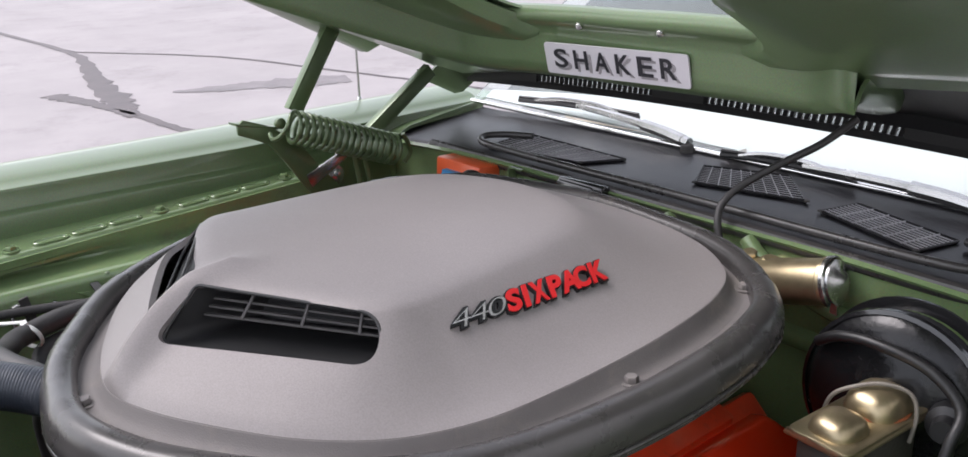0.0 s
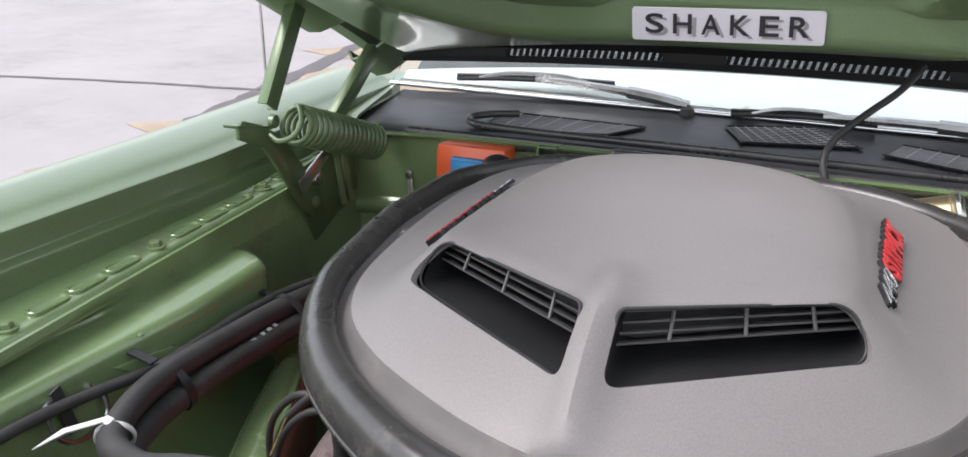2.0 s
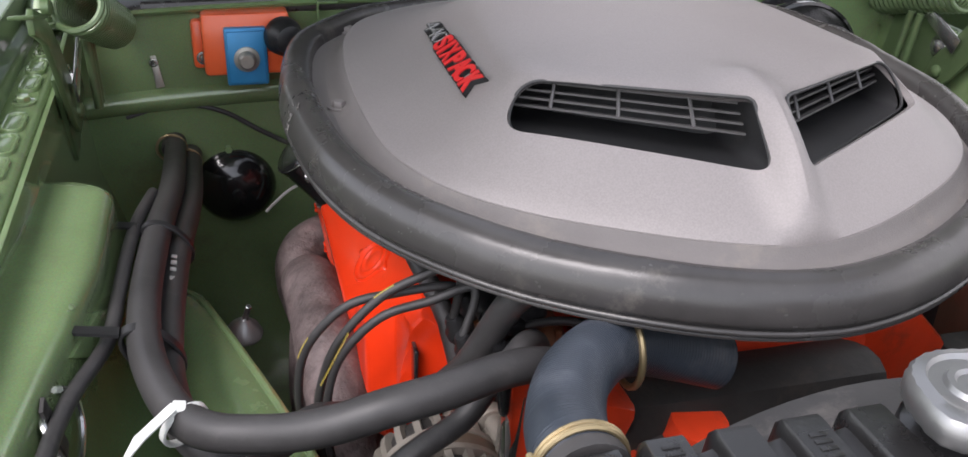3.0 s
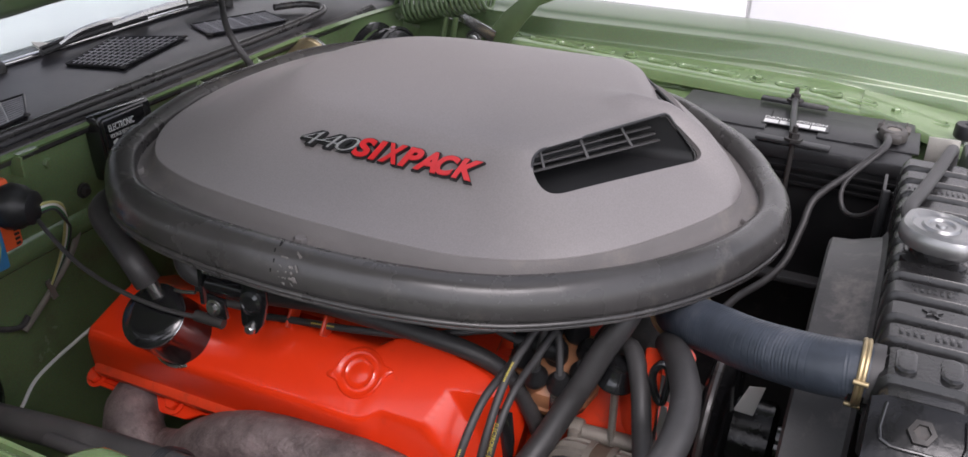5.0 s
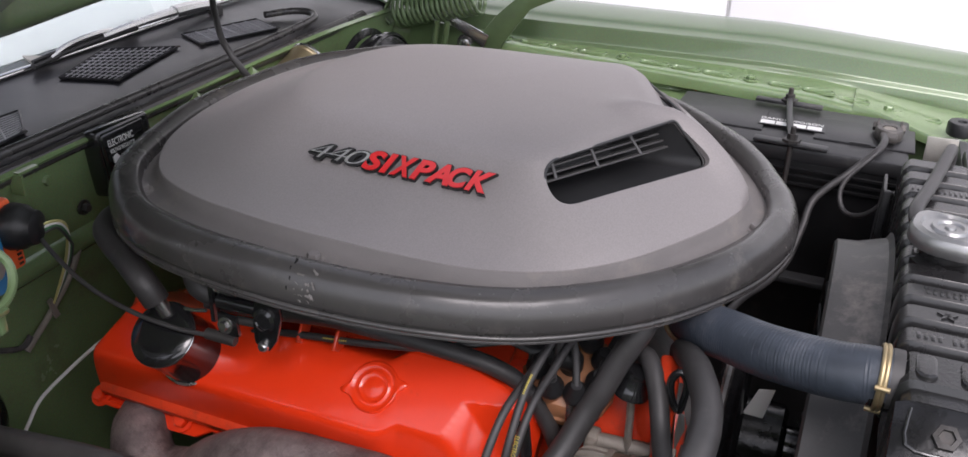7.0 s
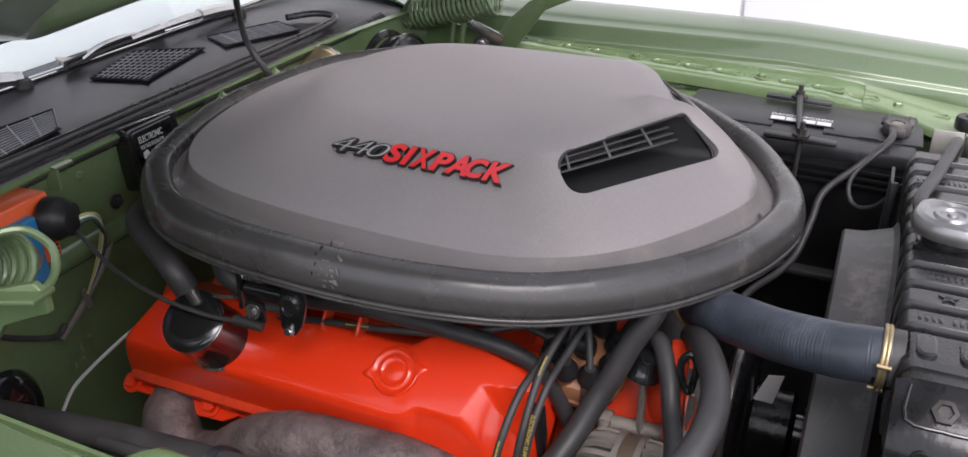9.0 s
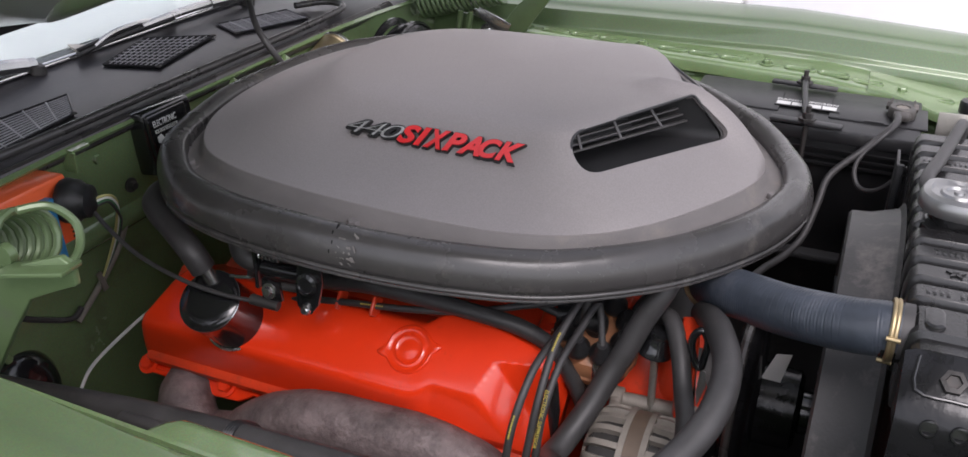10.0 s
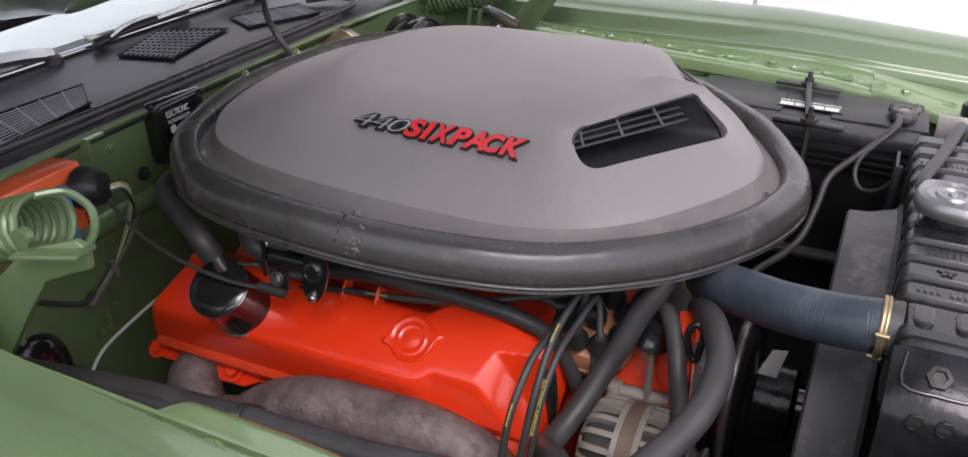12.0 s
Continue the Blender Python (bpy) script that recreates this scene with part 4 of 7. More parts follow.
BASE = [(0, -0.347, 0), (0.064, -0.333, 0), (0.137, -0.299, 0), (0.210, -0.254, 0), (0.266, -0.197, 0), (0.299, -0.124, 0), (0.310, -0.04, 0), (0.313, 0.06, 0), (0.309, 0.14, 0), (0.296, 0.22, 0), (0.263, 0.285, 0), (0.192, 0.334, 0), (0.10, 0.359, 0), (0, 0.367, 0)]
ROOF = [(0, -0.243, 0.096), (0.05, -0.221, 0.096), (0.10, -0.198, 0.096), (0.150, -0.173, 0.094), (0.183, -0.142, 0.091), (0.187, -0.100, 0.089), (0.182, -0.04, 0.088), (0.173, 0.04, 0.086), (0.163, 0.10, 0.084), (0.146, 0.15, 0.081), (0.118, 0.185, 0.078), (0.08, 0.208, 0.076), (0.04, 0.22, 0.075), (0, 0.224, 0.0745)]
SEAL = [(0, -0.385, 0), (0.09, -0.366, 0), (0.175, -0.322, 0), (0.25, -0.262, 0), (0.312, -0.18, 0), (0.345, -0.09, 0), (0.361, 0.02, 0), (0.362, 0.12, 0), (0.351, 0.206, 0), (0.322, 0.275, 0), (0.250, 0.340, 0), (0.140, 0.380, 0), (0, 0.394, 0)]


def plate_z(y):
    """Height of the flat plate round the shell."""
    return flange_z(y) - 0.009


def mirrored(half):
    return half + [(-x, y, z) for x, y, z in half[-2:0:-1]]


def loop_of(half, n):
    return catmull(mirrored(half), n, True)


def bulge(s, front):
    return s ** (1.55 - 0.62 * front)


def scoop_shell():
    lo, hi = loop_of(BASE, 8), loop_of(ROOF, 8)
    rings = [[Vector((p.x, p.y, flange_z(p.y) - 0.001)) for p in lo]]
    for i in range(19):
        s = i / 18
        ring = []
        for p, q in zip(lo, hi):
            front = max(0.0, min(1.0, (-0.10 - q.y) / 0.06))
            x, y = p.x + (q.x - p.x) * s, p.y + (q.y - p.y) * s
            lip = 0.0130 * min(1, s * 4 + 0.92)
            ring.append(Vector((x, y, flange_z(y) + lip + (q.z - 0.0130) * bulge(s, front))))
        rings.append(ring)
    for i in range(1, 10):
        r = 1 - i / 10
        ring = []
        for q in hi:
            x, y = q.x * r, -0.02 + (q.y + 0.02) * r
            ring.append(Vector((x, y, flange_z(y) + q.z * r * r + 0.101 * (1 - r * r))))
        rings.append(ring)
    n = len(lo)
    # soften the edge between flank and roof, least at the front
    for k in range(6):
        old = [[p.z for p in ring] for ring in rings]
        for i in range(13, len(rings) - 1):
            for j in range(n):
                soft = 0.42 * (1 - 0.75 * max(0.0, min(1.0, (-0.06 - hi[j].y) / 0.08)))
                rings[i][j].z += soft * ((old[i - 1][j] + old[i + 1][j]) / 2 - old[i][j])

    # rounded rib between the two mouths
    for i in range(2, 22):
        s = min(1.0, i / 19)
        for j in range(n):
            p = rings[i][j]
            if p.y < -0.10:
                k = 0.021 * math.exp(-(p.x / 0.019) ** 2) * math.sin(math.pi * min(1.0, s * 0.84)) ** 0.7
                p.y -= 0.55 * k
                p.z += 0.83 * k

    def surface(rs, drop):
        bm = bmesh.new()
        rows = [[bm.verts.new(p) for p in ring] for ring in rs]
        for a, b in zip(rows, rows[1:]):
            for i in range(n):
                j = (i + 1) % n
                bm.faces.new((a[i], a[j], b[j], b[i]))
        c = bm.verts.new((0, -0.02, flange_z(-0.02) + 0.1015 - drop))
        for i in range(n):
            bm.faces.new((rows[-1][i], rows[-1][(i + 1) % n], c))
        return bm, rows
    bm, rows = surface(rings, 0)
    # inner skin 7 mm inside, joined along the foot
    bm.normal_update()
    inner = [[p.co - p.normal * 0.007 if k else Vector((p.co.x * 0.977, p.co.y * 0.977, p.co.z)) for p in row] for k, row in enumerate(rows)]
    low = [[bm.verts.new(p) for p in ring] for ring in inner]
    for a, b in zip(low, low[1:]):
        for i in range(n):
            j = (i + 1) % n
            bm.faces.new((b[i], b[j], a[j], a[i]))
    c = bm.verts.new((0, -0.02, flange_z(-0.02) + 0.0945))
    for i in range(n):
        bm.faces.new((low[-1][(i + 1) % n], low[-1][i], c))
        bm.faces.new((rows[0][(i + 1) % n], rows[0][i], low[0][i], low[0][(i + 1) % n]))
    bmesh.ops.recalc_face_normals(bm, faces=bm.faces)
    return bm


OPEN = [Vector((0.0115, -0.298, 1.0015)), Vector((0.0155, -0.253, 1.0525)), Vector((0.192, -0.157, 1.0500)), Vector((0.209, -0.172, 1.003))]


def opening(s):
    """Outline of one scoop mouth (s: side), its normal and the way in."""
    a, b, d, c = [Vector((s * p.x, p.y, p.z)) for p in OPEN]
    m = plane_at(a, c - a, b - a)
    inv = m.inverted()
    flat = [inv @ p for p in (a, b, d, c)]
    for p in flat:
        p.z = 0
    pts = [m @ p for p in rounded(flat, [0.012, 0.010, 0.034, 0.036], 9)]
    nrm = (m.to_3x3() @ Vector((0, 0, 1))).normalized()
    if nrm.y > 0:
        nrm = -nrm
    return pts, nrm


def solid_from(pts, d0, d1):
    bm = bmesh.new()
    a = [bm.verts.new(p + d0) for p in pts]
    b = [bm.verts.new(p + d1) for p in pts]
    bm.faces.new(a)
    bm.faces.new(b[::-1])
    k = len(pts)
    for i in range(k):
        bm.faces.new((a[i], b[i], b[(i + 1) % k], a[(i + 1) % k]))
    bmesh.ops.recalc_face_normals(bm, faces=bm.faces)
    return bm


def mesh_ob(name, bm):
    me = bpy.data.meshes.new(name)
    bm.to_mesh(me)
    bm.free()
    return new(name, me)


def cut(bm, cutters):
    ob = mesh_ob("blank", bm)
    obs = [mesh_ob("cutter", c) for c in cutters]
    for c in obs:
        mod = ob.modifiers.new("cut", "BOOLEAN")
        mod.operation, mod.object, mod.solver = "DIFFERENCE", c, "EXACT"
    me = bpy.data.meshes.new_from_object(ob.evaluated_get(bpy.context.evaluated_depsgraph_get()))
    out = bmesh.new()
    out.from_mesh(me)
    for o in (ob, *obs):
        data = o.data
        bpy.data.objects.remove(o)
        bpy.data.meshes.remove(data)
    bpy.data.meshes.remove(me)
    return out


def shaker():
    sh = thing("shaker_scoop", (0, 0, 0.86), "satin grey shaker hood scoop with twin mouths and a rubber seal", "hood scoop")
    mouths = {s: opening(s) for s in (-1, 1)}
    shell = cut(scoop_shell(), [solid_from(p, n * 0.03, -n * 0.035) for p, n in mouths.values()])
    part("shell", shell, ARGENT, sh, "satin grey painted scoop shell", 32)
    # plate under the shell
    inner, outer = loop_of(BASE, 8), loop_of(SEAL, 8)
    k = len(outer)
    bm = bmesh.new()
    ring = [bm.verts.new((p.x, p.y, plate_z(p.y))) for p in outer]
    mid = [bm.verts.new((p.x * 0.5, p.y * 0.5, plate_z(p.y * 0.5))) for p in outer]
    ctr = bm.verts.new((0, 0, plate_z(0)))
    for i in range(k):
        j = (i + 1) % k
        bm.faces.new((ring[i], ring[j], mid[j], mid[i]))
        bm.faces.new((mid[i], mid[j], ctr))
    low = [bm.verts.new((p.x * 0.98, p.y * 0.98, flange_z(p.y) - 0.012)) for p in outer]
    for i in range(k):
        j = (i + 1) % k
        bm.faces.new((ring[j], ring[i], low[i], low[j]))
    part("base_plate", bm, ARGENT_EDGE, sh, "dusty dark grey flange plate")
    # hollow skirt between the shell's edge and the flange
    skirt = []
    for i, p in enumerate(inner):
        d = (inner[(i + 1) % len(inner)] - inner[i - 1]).normalized()
        nout = Vector((d.y, -d.x, 0))
        if nout.dot(Vector((p.x, p.y - 0.02, 0))) < 0:
            nout = -nout
        skirt.append([p + nout * a + Vector((0, 0, flange_z(p.y) + b)) for a, b in ((-0.001, 0.0112), (0.0008, 0.0108), (0.0020, 0.0070), (0.0042, 0.0010), (0.0085, -0.0045), (0.0145, -0.0078), (0.0220, -0.0086), (0.0220, -0.011), (-0.001, -0.011))])
    # shell's paint made darker: dust, and the shade of its outward slope
    part("skirt", loft(skirt, True, True), ARGENT_EDGE, sh, "dusty hollow skirt round the shell, toned darker for shade", 50)
    # rubber seal
    prof = [(-0.014, -0.010), (-0.014, 0.001), (-0.011, 0.007), (-0.004, 0.011), (0.004, 0.0115), (0.011, 0.009), (0.017, 0.003), (0.021, -0.005), (0.0235, -0.014), (0.0245, -0.0225), (0.0235, -0.0265), (0.0215, -0.0275), (0.0215, -0.029), (0.0235, -0.030), (0.0240, -0.0325), (0.0225, -0.0345), (0.0205, -0.0352), (0.0215, -0.0362), (0.0212, -0.0385), (0.016, -0.0395), (0.0, -0.036), (-0.012, -0.028)]
    path = loop_of(SEAL, 10)
    rings = []
    rng = random.Random(4)
    m = len(path)
    for i, p in enumerate(path):
        d = (path[(i + 1) % m] - path[i - 1]).normalized()
        nout = Vector((d.y, -d.x, 0))
        if nout.dot(Vector((p.x, p.y - 0.02, 0))) < 0:
            nout = -nout
        wob = 0.0008 * math.sin(i * 0.37) + 0.0006 * (rng.random() - 0.5)
        rings.append([p + nout * (a + wob) + Vector((0, 0, flange_z(p.y) + b + wob)) for a, b in prof])
    seal = part("seal", loft(rings, True, True), RUBBER, sh, "scuffed black rubber edge seal", 60)
    # taped joint of the seal
    for i, (a, b) in enumerate(((0.0085, 0.0095), (0.0155, 0.0045), (0.0205, -0.004), (0.0236, -0.013))):
        q = Vector((-0.3605 - a, 0.0365 + 0.002 * (i % 2), 0.9642 + b))
        part("joint_gap", box(q, (0.003, 0.0016, 0.010), (0, 50 - 16 * i, 0), 0.0004), DARK, seal)
    rng2 = random.Random(9)
    for i in range(46):
        k = rng2.choice(((0.0125, 0.0075), (0.0165, 0.0038), (0.0206, -0.0035), (0.0224, -0.009), (0.0238, -0.015), (0.0244, -0.0205)))
        q = Vector((-0.3606 - k[0], 0.030 + (rng2.random() - 0.5) * 0.040, 0.9640 + k[1]))
        part("scuff", box(q, (0.0008, 0.0015 + 0.007 * rng2.random(), 0.0006 + 0.0020 * rng2.random()), (rng2.random() * 60, 30, 0), 0.0004), SCUFF, seal, "pale scuff in the rubber")
    # underside bowl
    rows = []
    for f, z in ((0.97, -0.02), (0.92, -0.045), (0.80, -0.055), (0.72, -0.075), (0.66, -0.095)):
        rows.append([Vector((p.x * f, p.y * f, flange_z(p.y) + z)) for p in outer])
    part("underside", loft(rows, True, caps=True), BLACK_SATIN, sh, "black underside of the air box")
    # bolts on the flange
    for x, y in ((-0.284, 0.2955), (0.284, 0.2955), (-0.031, -0.364), (0.328, 0.042), (-0.328, 0.042), (-0.225, -0.292), (0.225, -0.292)):
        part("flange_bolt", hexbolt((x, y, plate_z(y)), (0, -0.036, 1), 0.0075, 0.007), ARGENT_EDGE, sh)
    part("flange_hole", lathe((-0.195, -0.322, plate_z(-0.322) + 0.0005), (0, 0, 1), [(0, 0), (0.006, 0), (0.0065, 0.0006), (0, 0.0008)], 12), DARK, sh)
    # mouths: rim, dark duct, bars
    for s, (pts, nrm) in mouths.items():
        ins = Vector((-0.10 * s, 0.95, -0.10)).normalized()
        part("mouth_rim", tube([p + nrm * 0.0005 for p in pts], 0.0017, 8, closed=True, smooth=False), BLACK_SATIN, sh, "thin black rim of a scoop mouth")
        back = [p + ins * 0.115 for p in pts]
        bm = bmesh.new()
        a = [bm.verts.new(p - nrm * 0.004) for p in pts]
        b = [bm.verts.new(p) for p in back]
        for i in range(len(a)):
            j = (i + 1) % len(a)
            bm.faces.new((a[i], a[j], b[j], b[i]))
        bm.faces.new(b)
        bmesh.ops.recalc_face_normals(bm, faces=bm.faces)
        duct = part("duct", bm, BLACK_SATIN, sh, "black duct behind the scoop mouth")
        A, B, D, C = [Vector((s * p.x, p.y, p.z)) for p in OPEN]
        for t in (0.38, 0.52, 0.66, 0.81):
            p, q = A.lerp(B, t) + ins * 0.030, C.lerp(D, t) + ins * 0.030
            p, q = p.lerp(q, 0.02), p.lerp(q, 0.97)
            part("bar", slab([p + Vector((0, 0, 0.0016)), q + Vector((0, 0, 0.0016)), q - Vector((0, 0, 0.0006)), p - Vector((0, 0, 0.0006))], ins, 0.005), BAR_GREY, duct)
        for t in (0.22, 0.52, 0.80):
            p, q = A.lerp(C, t).lerp(B.lerp(D, t), 0.40) + ins * 0.029, A.lerp(C, t).lerp(B.lerp(D, t), 0.98) + ins * 0.029
            part("stay", tube([p, q], 0.0018, 6, smooth=False), BAR_GREY, duct)
    return sh


shaker()


SHELL = [o for o in bpy.data.objects if o.name == "shell"][0]


def on_scoop(x, y):
    """The point of the scoop's skin under (x, y)."""
    off = base_of(SHELL.parent)
    o = (Vector((x, y, 1.3)) - off) * U
    hit, p, n, i = SHELL.ray_cast(o, Vector((0, 0, -1)))
    return p / U + off


def emblem(s):
    """Raised lettering on one flank of the scoop; it reads rear to front on the passenger side."""
    bpy.context.view_layer.update()
    rear, front = (0.2210, 0.1145), (0.2250, -0.1010)      # foot of the writing
    if s > 0:
        rear, front = (0.2260, 0.1235), (0.2230, -0.0950)
    first, last = (rear, front) if s < 0 else (front, rear)
    k = 1.058 if s < 0 else 1.025
    p, q = on_scoop(s * first[0], first[1]), on_scoop(s * last[0], last[1])
    r = on_scoop(s * 0.203, (first[1] + last[1]) / 2)
    mid = (p + q) / 2
    m = plane_at(p, q - p, r - mid)
    # stand clear of the curved flank
    lift = max(0.0, (m.inverted() @ on_scoop(s * 0.2175, 0.0)).z)
    m = m @ Matrix.Translation((0, 0, lift - 0.001))
    e = thing("emblem", (s * 0.225, 0, 1.01), "raised scoop emblem in black-edged chrome and red letters", "emblem", "scoop emblems")
    x = 0.001
    for ch in "440":
        part("numeral", lettering(ch, m @ Matrix.Translation((x * k, 0.0026, 0)), 0.0290 * k, 0.0210, 0.0048, 0.35, 0.075), EMB_BLACK, e, "black numeral body", 0)
        part("numeral_edge", lettering(ch, m @ Matrix.Translation(((x + 0.0014) * k, 0.0042, 0.0049)), 0.0256 * k, 0.0176, 0.0010, 0.35, -0.020), EMB_SILVER, e, "silver numeral line", 0)
        x += 0.0222
    w = [0.0215, 0.0125, 0.0235, 0.0215, 0.0235, 0.0215, 0.0245]
    x = 0.0685
    for ch, cw in zip("SIXPACK", w):
        part("letter_edge", lettering(ch, m @ Matrix.Translation(((x - 0.0016) * k, -0.0008, 0)), (cw + 0.0050) * k, 0.0272, 0.0056, 0.30, 0.06), EMB_BLACK, e, smooth=0)
        part("letter", lettering(ch, m @ Matrix.Translation((x * k, 0.0008, 0.0058)), (cw + 0.0022) * k, 0.0244, 0.0014, 0.30, 0.04), RED, e, "red letter face", 0)
        x += cw - (0.0042 if ch == "P" else 0.0006)


emblem(-1)
emblem(1)
# the scoop sits a little off the car's centre line, as the engine does
for ob in list(bpy.data.objects):
    if ob.parent is None and ob.name.split(".")[0] in ("shaker_scoop", "emblem"):
        nudge(ob, -0.009, 0, 0)

# ---------------------------------------------------------------- engine


def valve_cover(s):
    c0 = Vector((s * 0.302, 0.086, 0.773)) if s < 0 else Vector((0.300, 0.110, 0.738))
    y_, v_, n_ = Vector((0, 1, 0)), Vector((-s * 0.707, 0, 0.707)), Vector((s * 0.707, 0, 0.707))
    vc = thing("valve_cover", (s * 0.36, 0.08, 0.68), "glossy orange valve cover on the engine", "valve cover", "valve covers")

    def P(y, v, n):
        return c0 + y_ * (y - 0.080) + v_ * v + n_ * n

    def ease(a, b, y):
        t = max(0.0, min(1.0, (y - a) / (b - a)))
        return t * t * (3 - 2 * t)

    def lowest(heights, soft):
        m = min(heights)
        return m - soft * math.log(sum(math.exp(-(h - m) / soft) for h in heights))
    TOP, FLOOR = 0.022, -0.052

    def height(y, v):
        fore = ease(-0.022, -0.056, y)            # the folded, narrower front part
        upper = 0.041 + 0.018 * ease(-0.018, -0.050, y) - 0.020 * max(0.0, (-0.095 - y) / 0.080) ** 1.5
        side = TOP + (v + 0.046) * 1.7
        fold = max(TOP + (v + 0.0250) * 0.75, -0.10) if v > -0.066 else TOP - 0.03075 + (v + 0.066) * 3.5
        side = side * (1 - fore) + fold * fore
        # sunk corner facet with two crisp edges
        a = ((-0.1055 - y) * 0.0421 - (v + 0.0246) * 0.0173) / 0.0455
        b = ((0.0175 - v) * 0.0462 + (-0.1228 - y) * 0.0070) / 0.0467
        corner = TOP - min(0.50 * a, 0.62 * b) if a > 0 and b > 0 else TOP + 0.01
        rear = TOP + (0.343 - 0.45 * max(v, -0.035) - 8 * max(0.0, v - 0.01) ** 2 - 6 * max(0.0, -0.035 - v) ** 2 - y) * 2.2
        front = TOP + (y + 0.1745) * 4.0
        return lowest([TOP, side, corner, TOP + (upper - v) * 2.4, rear, front], 0.0052 * (1 - fore) + 0.0012 * fore)
    bm = bmesh.new()
    NY, NV = 196, 84
    grid = []
    for i in range(NY + 1):
        y = 0.410 - 0.610 * i / NY
        grid.append([])
        for j in range(NV + 1):
            v = -0.096 + 0.188 * j / NV
            n = height(y, v)
            grid[-1].append((bm.verts.new(P(y, v, max(n, FLOOR))), n))
    for i in range(NY):
        for j in range(NV):
            q = [grid[i][j], grid[i + 1][j], grid[i + 1][j + 1], grid[i][j + 1]]
            if max(k[1] for k in q) > FLOOR:
                f = bm.faces.new([k[0] for k in (q if s < 0 else q[::-1])])
                f.smooth = True
    bmesh.ops.delete(bm, geom=[v for v in bm.verts if not v.link_faces], context="VERTS")
    cover = part("cover", bm, ORANGE, vc, smooth=24)
    # raised badge with a pointed lug on either side
    badge = (-0.0150, 0.0080)
    rings = []
    for kind, n in ((0, -0.0012), (1, 0.0004), (2, 0.0022), (3, 0.0026), (4, 0.0006), (5, 0.0004), (6, 0.0016), (7, 0.0004), (8, 0.0002), (9, 0.0009), (10, 0.0012)):
        ring = []
        for k in range(72):
            an = 2 * math.pi * k / 72
            d = (an - math.atan2(-0.012, 0.039) + math.pi / 2) % math.pi - math.pi / 2
            lug = 0.0115 * math.exp(-(d / 0.17) ** 2)
            rad = (0.0300 + lug, 0.0293 + lug, 0.0282 + lug * 0.9, 0.0270 + lug * 0.25, 0.0245, 0.0190, 0.0170, 0.0148, 0.0105, 0.0082, 0.0005)[kind]
            ring.append(P(badge[0] + rad * math.cos(an), badge[1] + rad * math.sin(an), TOP + n - 0.0004))
        rings.append(ring if s < 0 else ring[::-1])
    part("badge", loft(rings, True), ORANGE, cover, "pressed round badge with two pointed lugs", smooth=50)
    part("rail", slab([P(0.388, -0.098, -0.062), P(0.372, 0.0, -0.062), P(0.335, 0.048, -0.062), P(-0.180, 0.074, -0.062), P(-0.180, -0.088, -0.062), P(0.20, -0.088, -0.062), P(0.225, -0.104, -0.062), P(0.262, -0.106, -0.062), P(0.285, -0.099, -0.062)], n_, 0.011, 0.003), ORANGE, vc)
    part("rail_lip", tube([P(0.384, -0.096, -0.050), P(0.33, -0.097, -0.050), P(0.285, -0.097, -0.050)], 0.0035, 8), ORANGE, vc)
    for y in (0.247, 0.374, -0.02, -0.155):
        part("cover_bolt", hexbolt(P(y, -0.090 if y > 0.2 else -0.078, -0.050), n_, 0.009, 0.009), ORANGE, vc)
    return vc


valve_cover(-1)
valve_cover(1)


